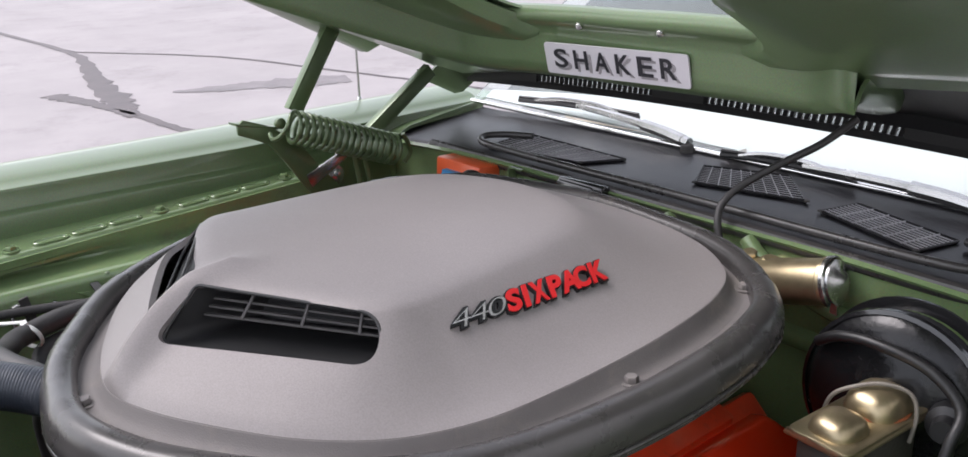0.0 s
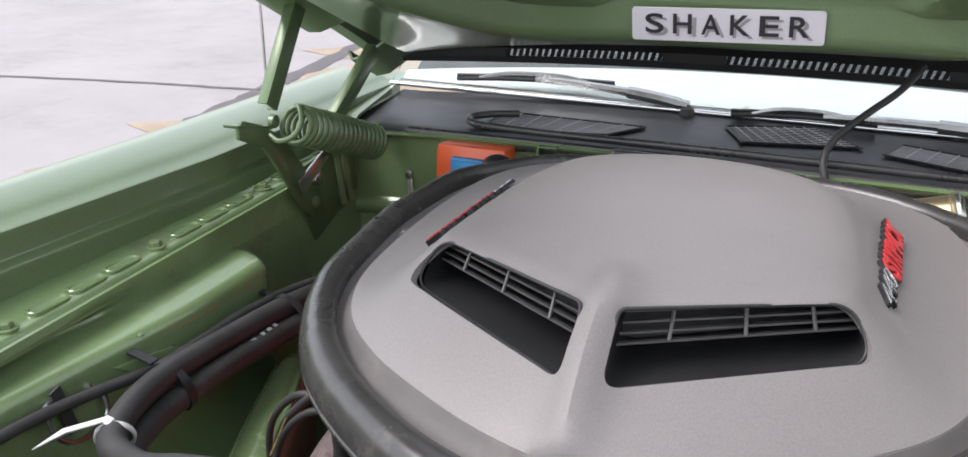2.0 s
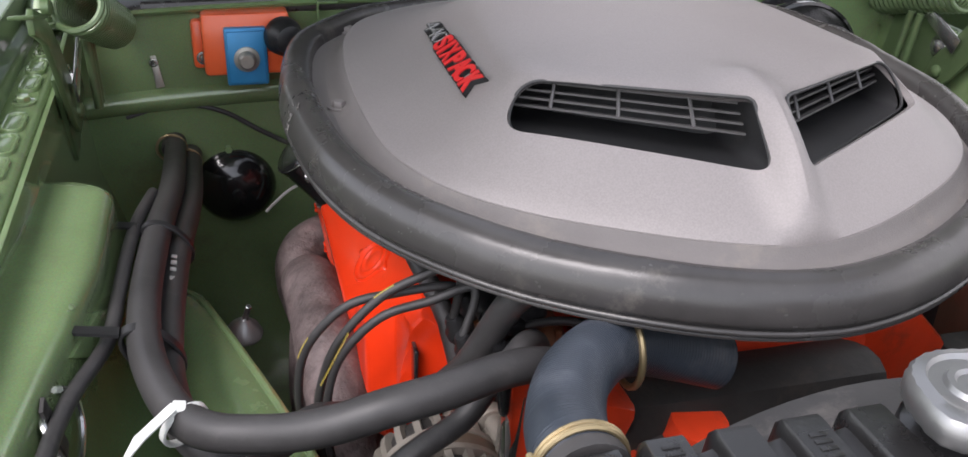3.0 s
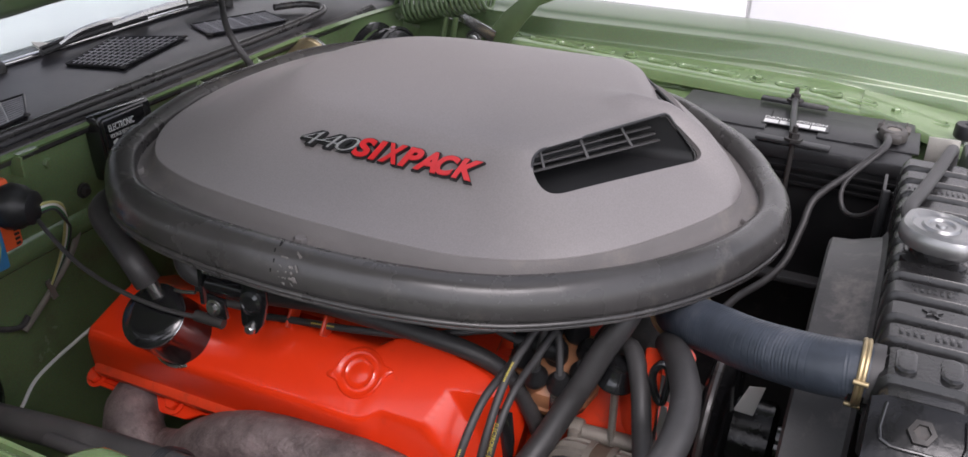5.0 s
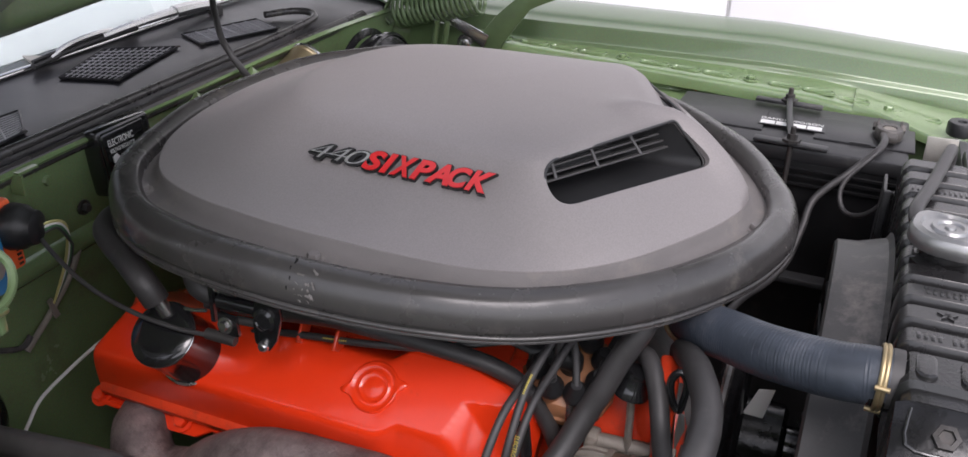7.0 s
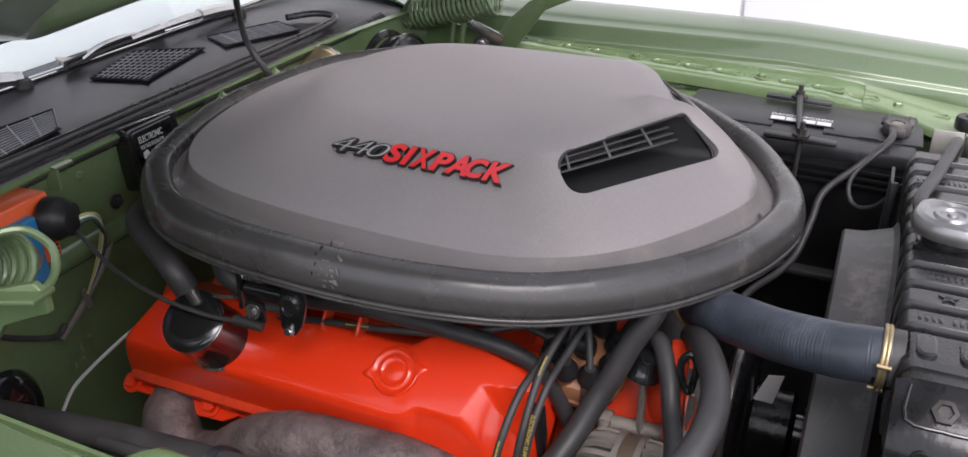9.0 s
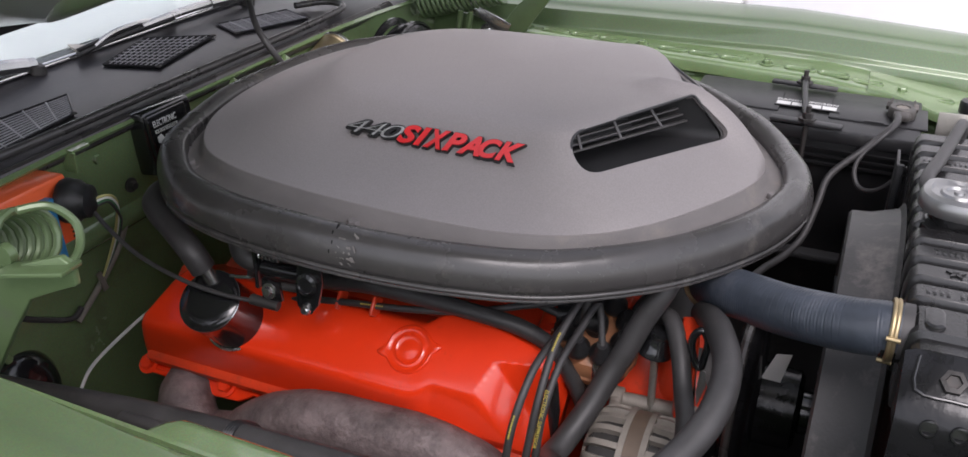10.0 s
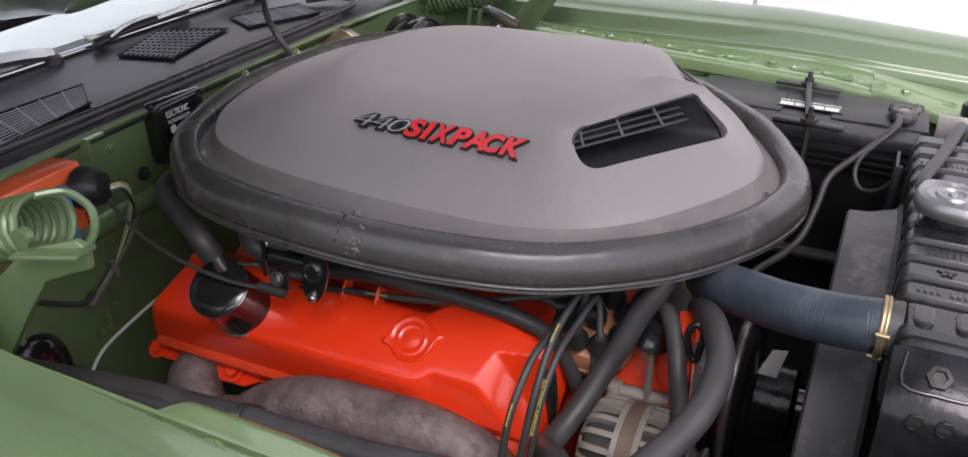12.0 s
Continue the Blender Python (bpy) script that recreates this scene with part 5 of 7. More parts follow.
def engine():
    e = thing("engine", (0, 0.05, 0.30), "orange painted V8 engine block and heads under the scoop", "engine")
    part("block", box((0, 0.06, 0.60), (0.40, 0.56, 0.36), bevel=0.03), ORANGE_DIRTY, e)
    for s in (-1, 1):
        part("cylinder_head", box((s * 0.258, 0.10, 0.705), (0.14, 0.55, 0.11), (0, s * 45, 0), 0.01), ORANGE_DIRTY, e)
        part("valley_side", box((s * 0.19, 0.06, 0.80), (0.16, 0.50, 0.03), (0, s * 20, 0), 0.008), ORANGE_DIRTY, e)
    part("intake", box((0, 0.03, 0.815), (0.24, 0.46, 0.05), bevel=0.012), ORANGE_DIRTY, e)
    for y in (-0.16, -0.06, 0.06, 0.18):
        for s in (-1, 1):
            part("runner", tube([(s * 0.06, y, 0.83), (s * 0.14, y, 0.835), (s * 0.22, y, 0.80)], 0.026, 10), ORANGE_DIRTY, e)
    for y in (-0.19, 0.02, 0.22):
        part("carburettor", box((0, y, 0.87), (0.15, 0.11, 0.07), bevel=0.012), DARKIRON, e)
    part("timing_cover", box((0, -0.26, 0.60), (0.34, 0.08, 0.36), bevel=0.03), DARKIRON, e)
    part("pump_housing", box((-0.145, -0.30, 0.655), (0.13, 0.06, 0.15), bevel=0.025), ORANGE_DIRTY, e)
    part("pump_nose", lathe((-0.075, -0.30, 0.685), (0, -1, 0), [(0, 0), (0.06, 0), (0.055, 0.02), (0.04, 0.05), (0, 0.05)], 24), DARKIRON, e)
    part("thermostat_housing", join(lathe((-0.06, -0.295, 0.70), (0.1, -0.2, 1), [(0, 0), (0.04, 0), (0.042, 0.02), (0.033, 0.035), (0.028, 0.06), (0, 0.06)], 20), box((-0.06, -0.29, 0.69), (0.12, 0.08, 0.05), bevel=0.014)), ORANGE_DIRTY, e)
    part("shield", slab([(-0.300, -0.1700, 0.7915), (-0.300, -0.1880, 0.7905), (-0.302, -0.1930, 0.7546), (-0.302, -0.1910, 0.7082), (-0.304, -0.1800, 0.660), (-0.300, -0.1700, 0.700)], (1, 0, 0), 0.004, 0.001), BLACK_PAINT, e, "glossy black heat shield at the head's end")
    part("head_end", box((-0.178, -0.262, 0.735), (0.09, 0.09, 0.13), (0, 20, 0), 0.012), ORANGE_DIRTY, e)
    for x, y in ((-0.20, -0.30),):
        part("boss", lathe((x, y, 0.74), (0, 0, 1), [(0, 0), (0.022, 0), (0.022, 0.05), (0.016, 0.06), (0, 0.06)], 14), ORANGE_DIRTY, e)
    part("bracket_red", box((-0.225, -0.315, 0.80), (0.05, 0.02, 0.11), (0, 0, 12), 0.005), ORANGE_DIRTY, e)
    part("dipstick_tube", tube([(-0.236, -0.280, 0.83), (-0.238, -0.282, 0.78), (-0.245, -0.285, 0.68)], 0.0045, 8), ALU, e)
    return e


engine()


def exhaust():
    x = thing("exhaust_manifold", (-0.42, 0.0, 0.56), "rough heat-stained cast iron exhaust manifold", "exhaust manifold")
    pts = [(-0.366, 0.215, 0.605), (-0.368, 0.196, 0.640), (-0.371, 0.155, 0.674), (-0.372, 0.10, 0.700), (-0.371, 0.02, 0.708), (-0.369, -0.066, 0.707), (-0.366, -0.130, 0.684), (-0.360, -0.158, 0.63), (-0.355, -0.155, 0.55)]
    rng = random.Random(3)

    def cast(bm, amount):
        for v in bm.verts:
            k = math.sin(v.co.y * 61 + v.co.z * 23) * 0.5 + math.sin(v.co.y * 137 + v.co.x * 90) * 0.3 + (rng.random() - 0.5) * 0.35
            v.co += Vector((-0.4, 0, 0.6)) * amount * k
        return bm
    part("log", cast(tube(pts, [0.038, 0.034], 20, 10), 0.0028), CASTIRON, x)
    part("rear_port", cast(tube([(-0.30, 0.325, 0.650), (-0.345, 0.308, 0.652), (-0.370, 0.284, 0.640), (-0.376, 0.256, 0.620), (-0.370, 0.22, 0.605), (-0.366, 0.19, 0.60)], [0.038, 0.034], 18, 8), 0.0022), CASTIRON, x)
    part("web", cast(tube([(-0.366, 0.26, 0.622), (-0.368, 0.22, 0.634), (-0.370, 0.18, 0.655)], 0.031, 16, 8), 0.002), CASTIRON, x)
    for y, z in ((0.17, 0.650), (0.02, 0.685), (-0.10, 0.67)):
        part("port", tube([(-0.370, y, z + 0.015), (-0.34, y, z - 0.005), (-0.29, y, z - 0.02)], 0.028, 12), CASTIRON, x)
    part("collector", tube([(-0.375, 0.02, 0.69), (-0.38, 0.03, 0.60), (-0.375, 0.08, 0.48), (-0.37, 0.14, 0.36)], 0.032, 14), CASTIRON, x)


exhaust()


def oil_cap():
    o = thing("oil_breather", (-0.338, 0.220, 0.785), "glossy black oil breather cap on the valve cover", "oil cap")
    ax = Vector((-0.668, -0.052, 0.742)).normalized()
    p = Vector((-0.3185, 0.2306, 0.777))
    part("can", lathe(p, ax, [(0, -0.014), (0.0400, -0.014), (0.0405, 0.0), (0.0398, 0.003), (0.0385, 0.006), (0.0378, 0.070), (0.0386, 0.073), (0.0382, 0.0765), (0.035, 0.0790), (0.022, 0.0800), (0.0, 0.0803)], 44), BLACK_PAINT, o)
    part("rim", lathe(p, ax, [(0.0400, 0.000), (0.0424, 0.002), (0.0422, 0.004), (0.0395, 0.005)], 44), STEEL, o)
    part("top_rim", lathe(p + ax * 0.0755, ax, [(0.0379, -0.0008), (0.0389, 0.0002), (0.0379, 0.0012)], 44), STEEL, o)
    q = p + ax * 0.077 + Vector((0.64, 0.16, 0.58)) * 0.026
    part("nipple", rod(q, q + Vector((-0.006, 0.012, 0.034)), 0.0085, 14), STEEL, o)
    single("breather_hose", tube([q + Vector((-0.004, 0.009, 0.018)), (-0.36, 0.2529, 0.8912), (-0.344, 0.2894, 0.9051), (-0.326, 0.325, 0.9115), (-0.310, 0.343, 0.917), (-0.284, 0.345, 0.921), (-0.24, 0.33, 0.92)], 0.0152, 16), HOSE, "black rubber breather hose from oil cap to scoop", "hose")


oil_cap()


def linkage():
    k = thing("throttle_linkage", (-0.37, 0.09, 0.85), "black throttle bracket and cable under the seal", "linkage")
    lev = [(0.062, 0.925), (0.060, 0.895), (0.068, 0.865), (0.078, 0.851), (0.090, 0.850), (0.096, 0.860), (0.096, 0.89), (0.090, 0.925)]
    part("lever", slab([(-0.374, y, z) for y, z in lev], (-1, 0, 0), 0.005, 0.0015), BLACK_PAINT, k)
    part("pivot", lathe((-0.379, 0.079, 0.891), (-1, 0, 0.1), [(0, -0.006), (0.0135, -0.006), (0.0135, 0.004), (0.0095, 0.006), (0.0085, 0.0045), (0, 0.0045)], 24), BLACK_PAINT, k)
    part("ball", lathe((-0.379, 0.084, 0.857), (-1, 0, 0.1), [(0, 0), (0.0065, 0), (0.0065, 0.003), (0.004, 0.006), (0, 0.006)], 12), STEEL, k)
    part("shaft", rod((-0.362, 0.150, 0.888), (-0.362, 0.098, 0.890), 0.0095, 16), BLACK_PAINT, k)
    part("shaft_pin", rod((-0.362, 0.10, 0.870), (-0.362, 0.13, 0.868), 0.005, 10), DARKIRON, k)
    part("post", box((-0.362, 0.158, 0.885), (0.010, 0.006, 0.05), (0, 0, 0), 0.001), BLACK_PAINT, k)
    part("anchor", slab([(-0.366, 0.148, 0.878), (-0.366, 0.124, 0.876), (-0.366, 0.122, 0.852), (-0.366, 0.150, 0.846)], (-1, 0, 0), 0.005, 0.0012), BLACK_PAINT, k)
    part("anchor_bolt", hexbolt((-0.371, 0.138, 0.864), (-1, 0, 0.2), 0.006, 0.005), STEEL, k)
    part("return_spring", tube([Vector((-0.370 + 0.005 * math.cos(i * 0.9), 0.148 - 0.0007 * i, 0.910 + 0.005 * math.sin(i * 0.9))) for i in range(46)], 0.0012, 6, smooth=False), STEEL, k)
    part("spring_wire", tube([(-0.372, 0.118, 0.915), (-0.374, 0.10, 0.917), (-0.375, 0.078, 0.914)], 0.0012, 6), STEEL, k)
    part("ferrule", rod((-0.372, 0.165, 0.847), (-0.370, 0.128, 0.845), 0.0065, 12), DARKIRON, k)
    part("cable", tube([(-0.372, 0.150, 0.846), (-0.384, 0.20, 0.852), (-0.392, 0.255, 0.866), (-0.388, 0.32, 0.885), (-0.37, 0.39, 0.915), (-0.34, 0.44, 0.93)], 0.0027, 8), HOSE, k)
    nudge(k, 0.011, 0.007, -0.002)
    part("hook_wire", tube([(-0.362, 0.168, 0.876), (-0.362, 0.185, 0.872), (-0.358, 0.200, 0.868)], 0.0022, 8), STEEL, k)


linkage()


def distributor():
    d = thing("distributor", (-0.215, -0.21, 0.72), "tan distributor cap with black plug boots", "distributor")
    c = Vector((-0.204, -0.203, 0.785))
    ax = Vector((-0.52, -0.14, 1)).normalized()
    part("housing", lathe(c - ax * 0.09, ax, [(0, 0), (0.035, 0), (0.035, 0.06), (0.049, 0.075), (0.050, 0.09), (0, 0.09)], 24), DARKIRON, d)
    cap = part("cap", lathe(c, ax, [(0, 0), (0.050, 0), (0.053, 0.003), (0.053, 0.012), (0.0505, 0.014), (0.0495, 0.028), (0.046, 0.036), (0.040, 0.039), (0.018, 0.042), (0, 0.042)], 16), BAKELITE, d, smooth=30)
    for i in range(8):
        an = 2 * math.pi * i / 8
        part("buttress", box(c + frame_of(ax).to_3x3() @ Vector((0.0505 * math.cos(an), 0.0505 * math.sin(an), 0.019)), (0.006, 0.006, 0.018), bevel=0.0015), BAKELITE, cap)
    f = frame_of(ax)
    wires = []
    for i in range(8):
        a = 2 * math.pi * i / 8 + 0.2
        q = c + f.to_3x3() @ Vector((0.036 * math.cos(a), 0.036 * math.sin(a), 0.036))
        part("tower", rod(q - ax * 0.01, q + ax * 0.012, 0.0120, 14), BAKELITE, cap)
        part("boot", lathe(q + ax * 0.010, ax, [(0, 0), (0.0135, 0), (0.0145, 0.003), (0.0140, 0.009), (0.0100, 0.013), (0.0085, 0.022), (0.0060, 0.026), (0, 0.026)], 16), BLACK_PLASTIC, d)
        wires.append(q + ax * 0.032)
    e = c + ax * 0.060
    part("centre_boot", join(lathe(c + ax * 0.045, ax, [(0, 0), (0.013, 0), (0.013, 0.018), (0.009, 0.026), (0, 0.028)], 16), tube([e + Vector((0, -0.004, 0)), e + Vector((-0.002, 0.020, 0.003)), e + Vector((-0.006, 0.046, 0.003))], [0.0140, 0.0110], 16)), BLACK_PLASTIC, d, "fat black coil boot")
    part("coil_lead", tube([e + Vector((-0.006, 0.044, 0.003)), e + Vector((0.002, 0.09, 0.012)), e + Vector((0.03, 0.14, 0.03))], 0.0048, 8), HOSE, d)
    part("clip", box(c + Vector((-0.055, -0.02, 0.008)), (0.006, 0.014, 0.03), bevel=0.001), STEEL, d)
    return wires


W = distributor()


def plug_wire(pts, label="black spark plug wire with yellow print", printed=None, words=""):
    """A lead; printed: where along it the yellow mark begins (0 to 1), as words or as bars."""
    w = thing("plug_wire", pts[-1], label, "wire", "spark plug wires")
    part("lead", tube(pts, 0.0043, 10, 8), HOSE, w)
    if printed is None:
        return
    c = catmull(pts, 8)
    i0 = int(len(c) * printed)
    up = Vector((-0.75, 0, 0.55)).normalized()
    if words:
        p, q = c[i0], c[min(i0 + 9, len(c) - 1)]
        d = (q - p).normalized()
        out = (up - d * up.dot(d)).normalized()
        side = out.cross(d)
        mid = c[min(i0 + 4, len(c) - 1)]
        bow = max(0.0, (mid - (p + q) / 2).dot(out))
        m = plane_at(p + out * (0.0044 + bow) - side * 0.0024, q - p, side)
        part("print", lettering(words, m, (q - p).length, 0.0043, 0.0004), YELLOW_PRINT, w, "yellow printed words", 0)
    else:
        for j in range(4):
            i = min(i0 + j, len(c) - 2)
            p, q = c[i], c[i + 1]
            d = (q - p).normalized()
            out = (up - d * up.dot(d)).normalized() * 0.0036
            for a0, a1 in ((0.05, 0.30), (0.38, 0.62), (0.70, 0.94)):
                part("print", tube([p.lerp(q, a0) + out, p.lerp(q, a1) + out], 0.0012, 6, smooth=False), YELLOW_PRINT, w, "yellow printed mark")


# leads looping over the front end of the passenger valve cover
plug_wire([W[5], (-0.262, -0.205, 0.890), (-0.300, -0.197, 0.878), (-0.336, -0.192, 0.856), (-0.372, -0.190, 0.815), (-0.390, -0.187, 0.765), (-0.395, -0.180, 0.70), (-0.38, -0.165, 0.63)], printed=0.36)
plug_wire([W[4], (-0.268, -0.190, 0.862), (-0.318, -0.186, 0.858), (-0.362, -0.180, 0.846), (-0.398, -0.174, 0.805), (-0.410, -0.170, 0.755), (-0.406, -0.165, 0.69), (-0.39, -0.155, 0.62)], printed=0.56)
plug_wire([W[6], (-0.250, -0.215, 0.872), (-0.290, -0.206, 0.858), (-0.335, -0.200, 0.842), (-0.372, -0.196, 0.800), (-0.386, -0.194, 0.745), (-0.384, -0.186, 0.68), (-0.37, -0.17, 0.62)], printed=0.50, words="ELECTRONIC SUPPRESSOR")
# leads running back along the cover's upper edge
plug_wire([W[3], (-0.250, -0.13, 0.850), (-0.279, -0.06, 0.840), (-0.288, 0.018, 0.830), (-0.290, 0.081, 0.823), (-0.291, 0.139, 0.814), (-0.292, 0.19, 0.80)], printed=0.55)
plug_wire([W[2], (-0.205, -0.13, 0.85), (-0.232, -0.05, 0.842), (-0.242, 0.04, 0.838), (-0.245, 0.15, 0.83)], printed=0.45)
plug_wire([W[1], (-0.15, -0.17, 0.86), (-0.10, -0.13, 0.86), (0.0, -0.12, 0.86), (0.12, -0.10, 0.85)])
plug_wire([W[7], (-0.18, -0.25, 0.85), (-0.10, -0.28, 0.84), (0.0, -0.28, 0.84)])
for p, q in (((-0.295, 0.048, 0.806), (-0.279, 0.048, 0.842)), ((-0.29, 0.098, 0.800), (-0.276, 0.098, 0.838))):
    single("wire_holder", box(((p[0] + q[0]) / 2, p[1], (p[2] + q[2]) / 2), (0.022, 0.005, 0.024), (0, 35, 0), 0.002), ORANGE_DIRTY, "small orange plug wire holder on the head", "wire holder", "wire holders")
# vacuum hose along the valley
single("vacuum_hose", tube([(-0.31, 0.21, 0.85), (-0.292, 0.145, 0.842), (-0.286, 0.06, 0.850), (-0.285, -0.014, 0.850), (-0.283, -0.090, 0.846), (-0.276, -0.135, 0.836), (-0.266, -0.166, 0.814), (-0.258, -0.192, 0.772), (-0.252, -0.212, 0.718), (-0.24, -0.22, 0.65)], 0.0100, 14), HOSE, "black vacuum hose above the valve cover", "hose")
single("small_hose", tube([(-0.345, 0.175, 0.945), (-0.345, 0.190, 0.915), (-0.345, 0.186, 0.892), (-0.335, 0.165, 0.882), (-0.31, 0.14, 0.885)], 0.0135, 12), HOSE, "short grey elbow hose behind the throttle bracket", "hose")


def accessories():
    # alternator
    c = Vector((-0.293, -0.283, 0.702))
    a = thing("alternator", (-0.293, -0.283, 0.64), "finned aluminium alternator in front of the engine", "alternator")
    K = 0.84

    def ring(name, y, d, profile, material, seg=40, label=""):
        part(name, lathe(c + Vector((0, y * K, 0)), (0, d, 0), [(r * K, h * K) for r, h in profile], seg), material, a, label)
    ring("case_rear", 0.062, -1, [(0, 0), (0.046, 0), (0.058, 0.006), (0.064, 0.020), (0.066, 0.050), (0, 0.050)], DARKIRON)
    ring("stator", 0.013, -1, [(0.066, 0), (0.0735, 0.001), (0.0735, 0.024), (0.066, 0.025)], STATOR, 40, "brown laminated stator ring")
    for y in (0.014, -0.0145):
        ring("case_lip", y + 0.004, -1, [(0.066, 0), (0.0755, 0.0005), (0.0755, 0.0085), (0.066, 0.009)], DIRTY_ALU)
    ring("case_front", -0.014, -1, [(0, 0), (0.066, 0), (0.064, 0.024), (0.056, 0.042), (0.03, 0.048), (0, 0.048)], DARKIRON)
    for i in range(20):
        ang = 2 * math.pi * i / 20
        r, t = Vector((math.cos(ang), 0, math.sin(ang))) * K, Vector((-math.sin(ang), 0, math.cos(ang))) * K
        for d in (1, -1):
            def at(rad, y, w):
                return c + r * rad + Vector((0, d * y * K, 0)) + t * w
            path = ((0.0735, 0.018), (0.0735, 0.036), (0.070, 0.051), (0.060, 0.062), (0.040, 0.066))
            rows = [[at(rad - q, y - q * 0.7, w) for q, w in ((0.010, -0.0048), (0, -0.0040), (0, 0.0040), (0.010, 0.0048))] for rad, y in path]
            part("fin", loft(rows, True), DIRTY_ALU, a)
    for d in (1, -1):
        ring("case_cap", d * 0.058, d, [(0.046, 0), (0.044, 0.008), (0.03, 0.012), (0, 0.012)], DIRTY_ALU, 32)
    ring("pulley", -0.075, -1, [(0, 0), (0.038, 0), (0.038, 0.004), (0.028, 0.012), (0.038, 0.020), (0.038, 0.024), (0, 0.024)], DARKIRON, 28)
    part("ear", join(box((-0.243, -0.2440, 0.735), (0.026, 0.014, 0.040), (0, 0, 0), 0.005), rod((-0.238, -0.236, 0.746), (-0.238, -0.250, 0.746), 0.0135, 16)), DIRTY_ALU, a, "cast mounting ear")
    ab = thing("alternator_bracket", (-0.31, -0.32, 0.74), "grey steel alternator brace with a long bolt", "bracket")
    part("spacer", rod((-0.237, -0.248, 0.7445), (-0.232, -0.335, 0.7455), 0.0095, 16), DIRTY_ALU, ab)
    part("strap", slab([(-0.225, -0.338, 0.76), (-0.245, -0.338, 0.755), (-0.26, -0.338, 0.68), (-0.24, -0.338, 0.67)], (0, -1, 0), 0.006, 0.001), DARKIRON, ab)
    part("tab", slab([(-0.235, -0.324, 0.835), (-0.238, -0.326, 0.80), (-0.245, -0.330, 0.745), (-0.255, -0.322, 0.75), (-0.252, -0.318, 0.80)], (0, -1, 0), 0.004, 0.001), STEEL, ab)
    # water pump pulley and fan hub
    p = thing("pump_pulley", (-0.06, -0.39, 0.60), "glossy black water pump pulley", "pulley")
    prof = [(0, 0), (0.100, 0), (0.107, 0.004), (0.095, 0.011), (0.107, 0.018), (0.095, 0.025), (0.107, 0.032), (0.103, 0.035), (0.060, 0.037), (0.056, 0.039), (0.055, 0.086), (0.046, 0.092), (0, 0.092)]
    part("wheel", lathe((-0.015, -0.350, 0.630), (0, -1, 0), prof, 64), END_BLACK, p)
    part("hub", rod((-0.015, -0.440, 0.630), (-0.015, -0.47, 0.630), 0.03), BLACK_PAINT, p)
    part("belt", tube([(-0.015 + 0.104 * math.cos(t), -0.361, 0.630 + 0.104 * math.sin(t)) for t in [2 * math.pi * i / 30 for i in range(30)]], 0.006, 8, 1, True), RUBBER, p)
    # pale plate added in place of bright ground showing past the pulley
    part("tag", slab([(-0.035, -0.4010, 0.7235), (-0.035, -0.4205, 0.7275), (-0.035, -0.4115, 0.6800), (-0.035, -0.3860, 0.6800)], (1, 0, 0), 0.001), WHITE_PRINT, p, "pale patch for lit ground seen through a gap")
    f = thing("fan", (-0.02, -0.47, 0.50), "black steel engine fan inside its shroud", "fan")
    for i in range(7):
        an = 2 * math.pi * i / 7 + 0.3
        r, t = Vector((math.cos(an), 0, math.sin(an))), Vector((-math.sin(an), 0, math.cos(an)))
        cc = Vector((-0.02, -0.475, 0.62))
        part("blade", slab([cc + r * 0.05 + t * 0.02, cc + r * 0.24 + t * 0.045 + Vector((0, 0.02, 0)), cc + r * 0.24 - t * 0.045 - Vector((0, 0.02, 0)), cc + r * 0.05 - t * 0.02], (0, 1, 0), 0.003), BLACK_SATIN, f)
    part("hub", rod((-0.02, -0.46, 0.62), (-0.02, -0.49, 0.62), 0.05), BLACK_SATIN, f)


accessories()
bent = thing("bent_hose", (-0.25, -0.33, 0.66), "bent black coolant hose above the alternator", "hose")
part("hose", tube([(-0.205, -0.274, 0.838), (-0.212, -0.280, 0.852), (-0.224, -0.290, 0.860), (-0.238, -0.300, 0.855), (-0.262, -0.313, 0.838), (-0.288, -0.324, 0.815), (-0.325, -0.336, 0.802), (-0.350, -0.339, 0.782), (-0.370, -0.335, 0.74), (-0.375, -0.33, 0.66)], 0.0102, 14), HOSE, bent)
part("cup", lathe((-0.240, -0.280, 0.818), (0.1, -0.12, 1), [(0, 0), (0.015, 0), (0.0190, 0.002), (0.0190, 0.005), (0.015, 0.011), (0.0125, 0.024), (0.014, 0.026), (0.014, 0.032), (0, 0.033)], 24), BLACK_PAINT, bent, "black cup on the hose end")

loop = thing("wire_connector", (-0.25, -0.335, 0.80), "glossy black looped connector with a pale tab", "connector")
part("loop", tube([(-0.255, -0.3225, 0.850), (-0.255, -0.3235, 0.864), (-0.255, -0.3315, 0.8725), (-0.255, -0.3385, 0.862), (-0.255, -0.3375, 0.842), (-0.255, -0.3345, 0.826), (-0.255, -0.3275, 0.832)], 0.0042, 10, closed=True), BLACK_PAINT, loop)
part("tab", slab([(-0.252, -0.3345, 0.822), (-0.252, -0.3405, 0.820), (-0.250, -0.3425, 0.800), (-0.250, -0.3350, 0.770), (-0.250, -0.3325, 0.790)], (-1, 0, 0), 0.002, 0.0005), CAPMETAL, loop, "pale metal tab")

# ---------------------------------------------------------------- radiator and cooling


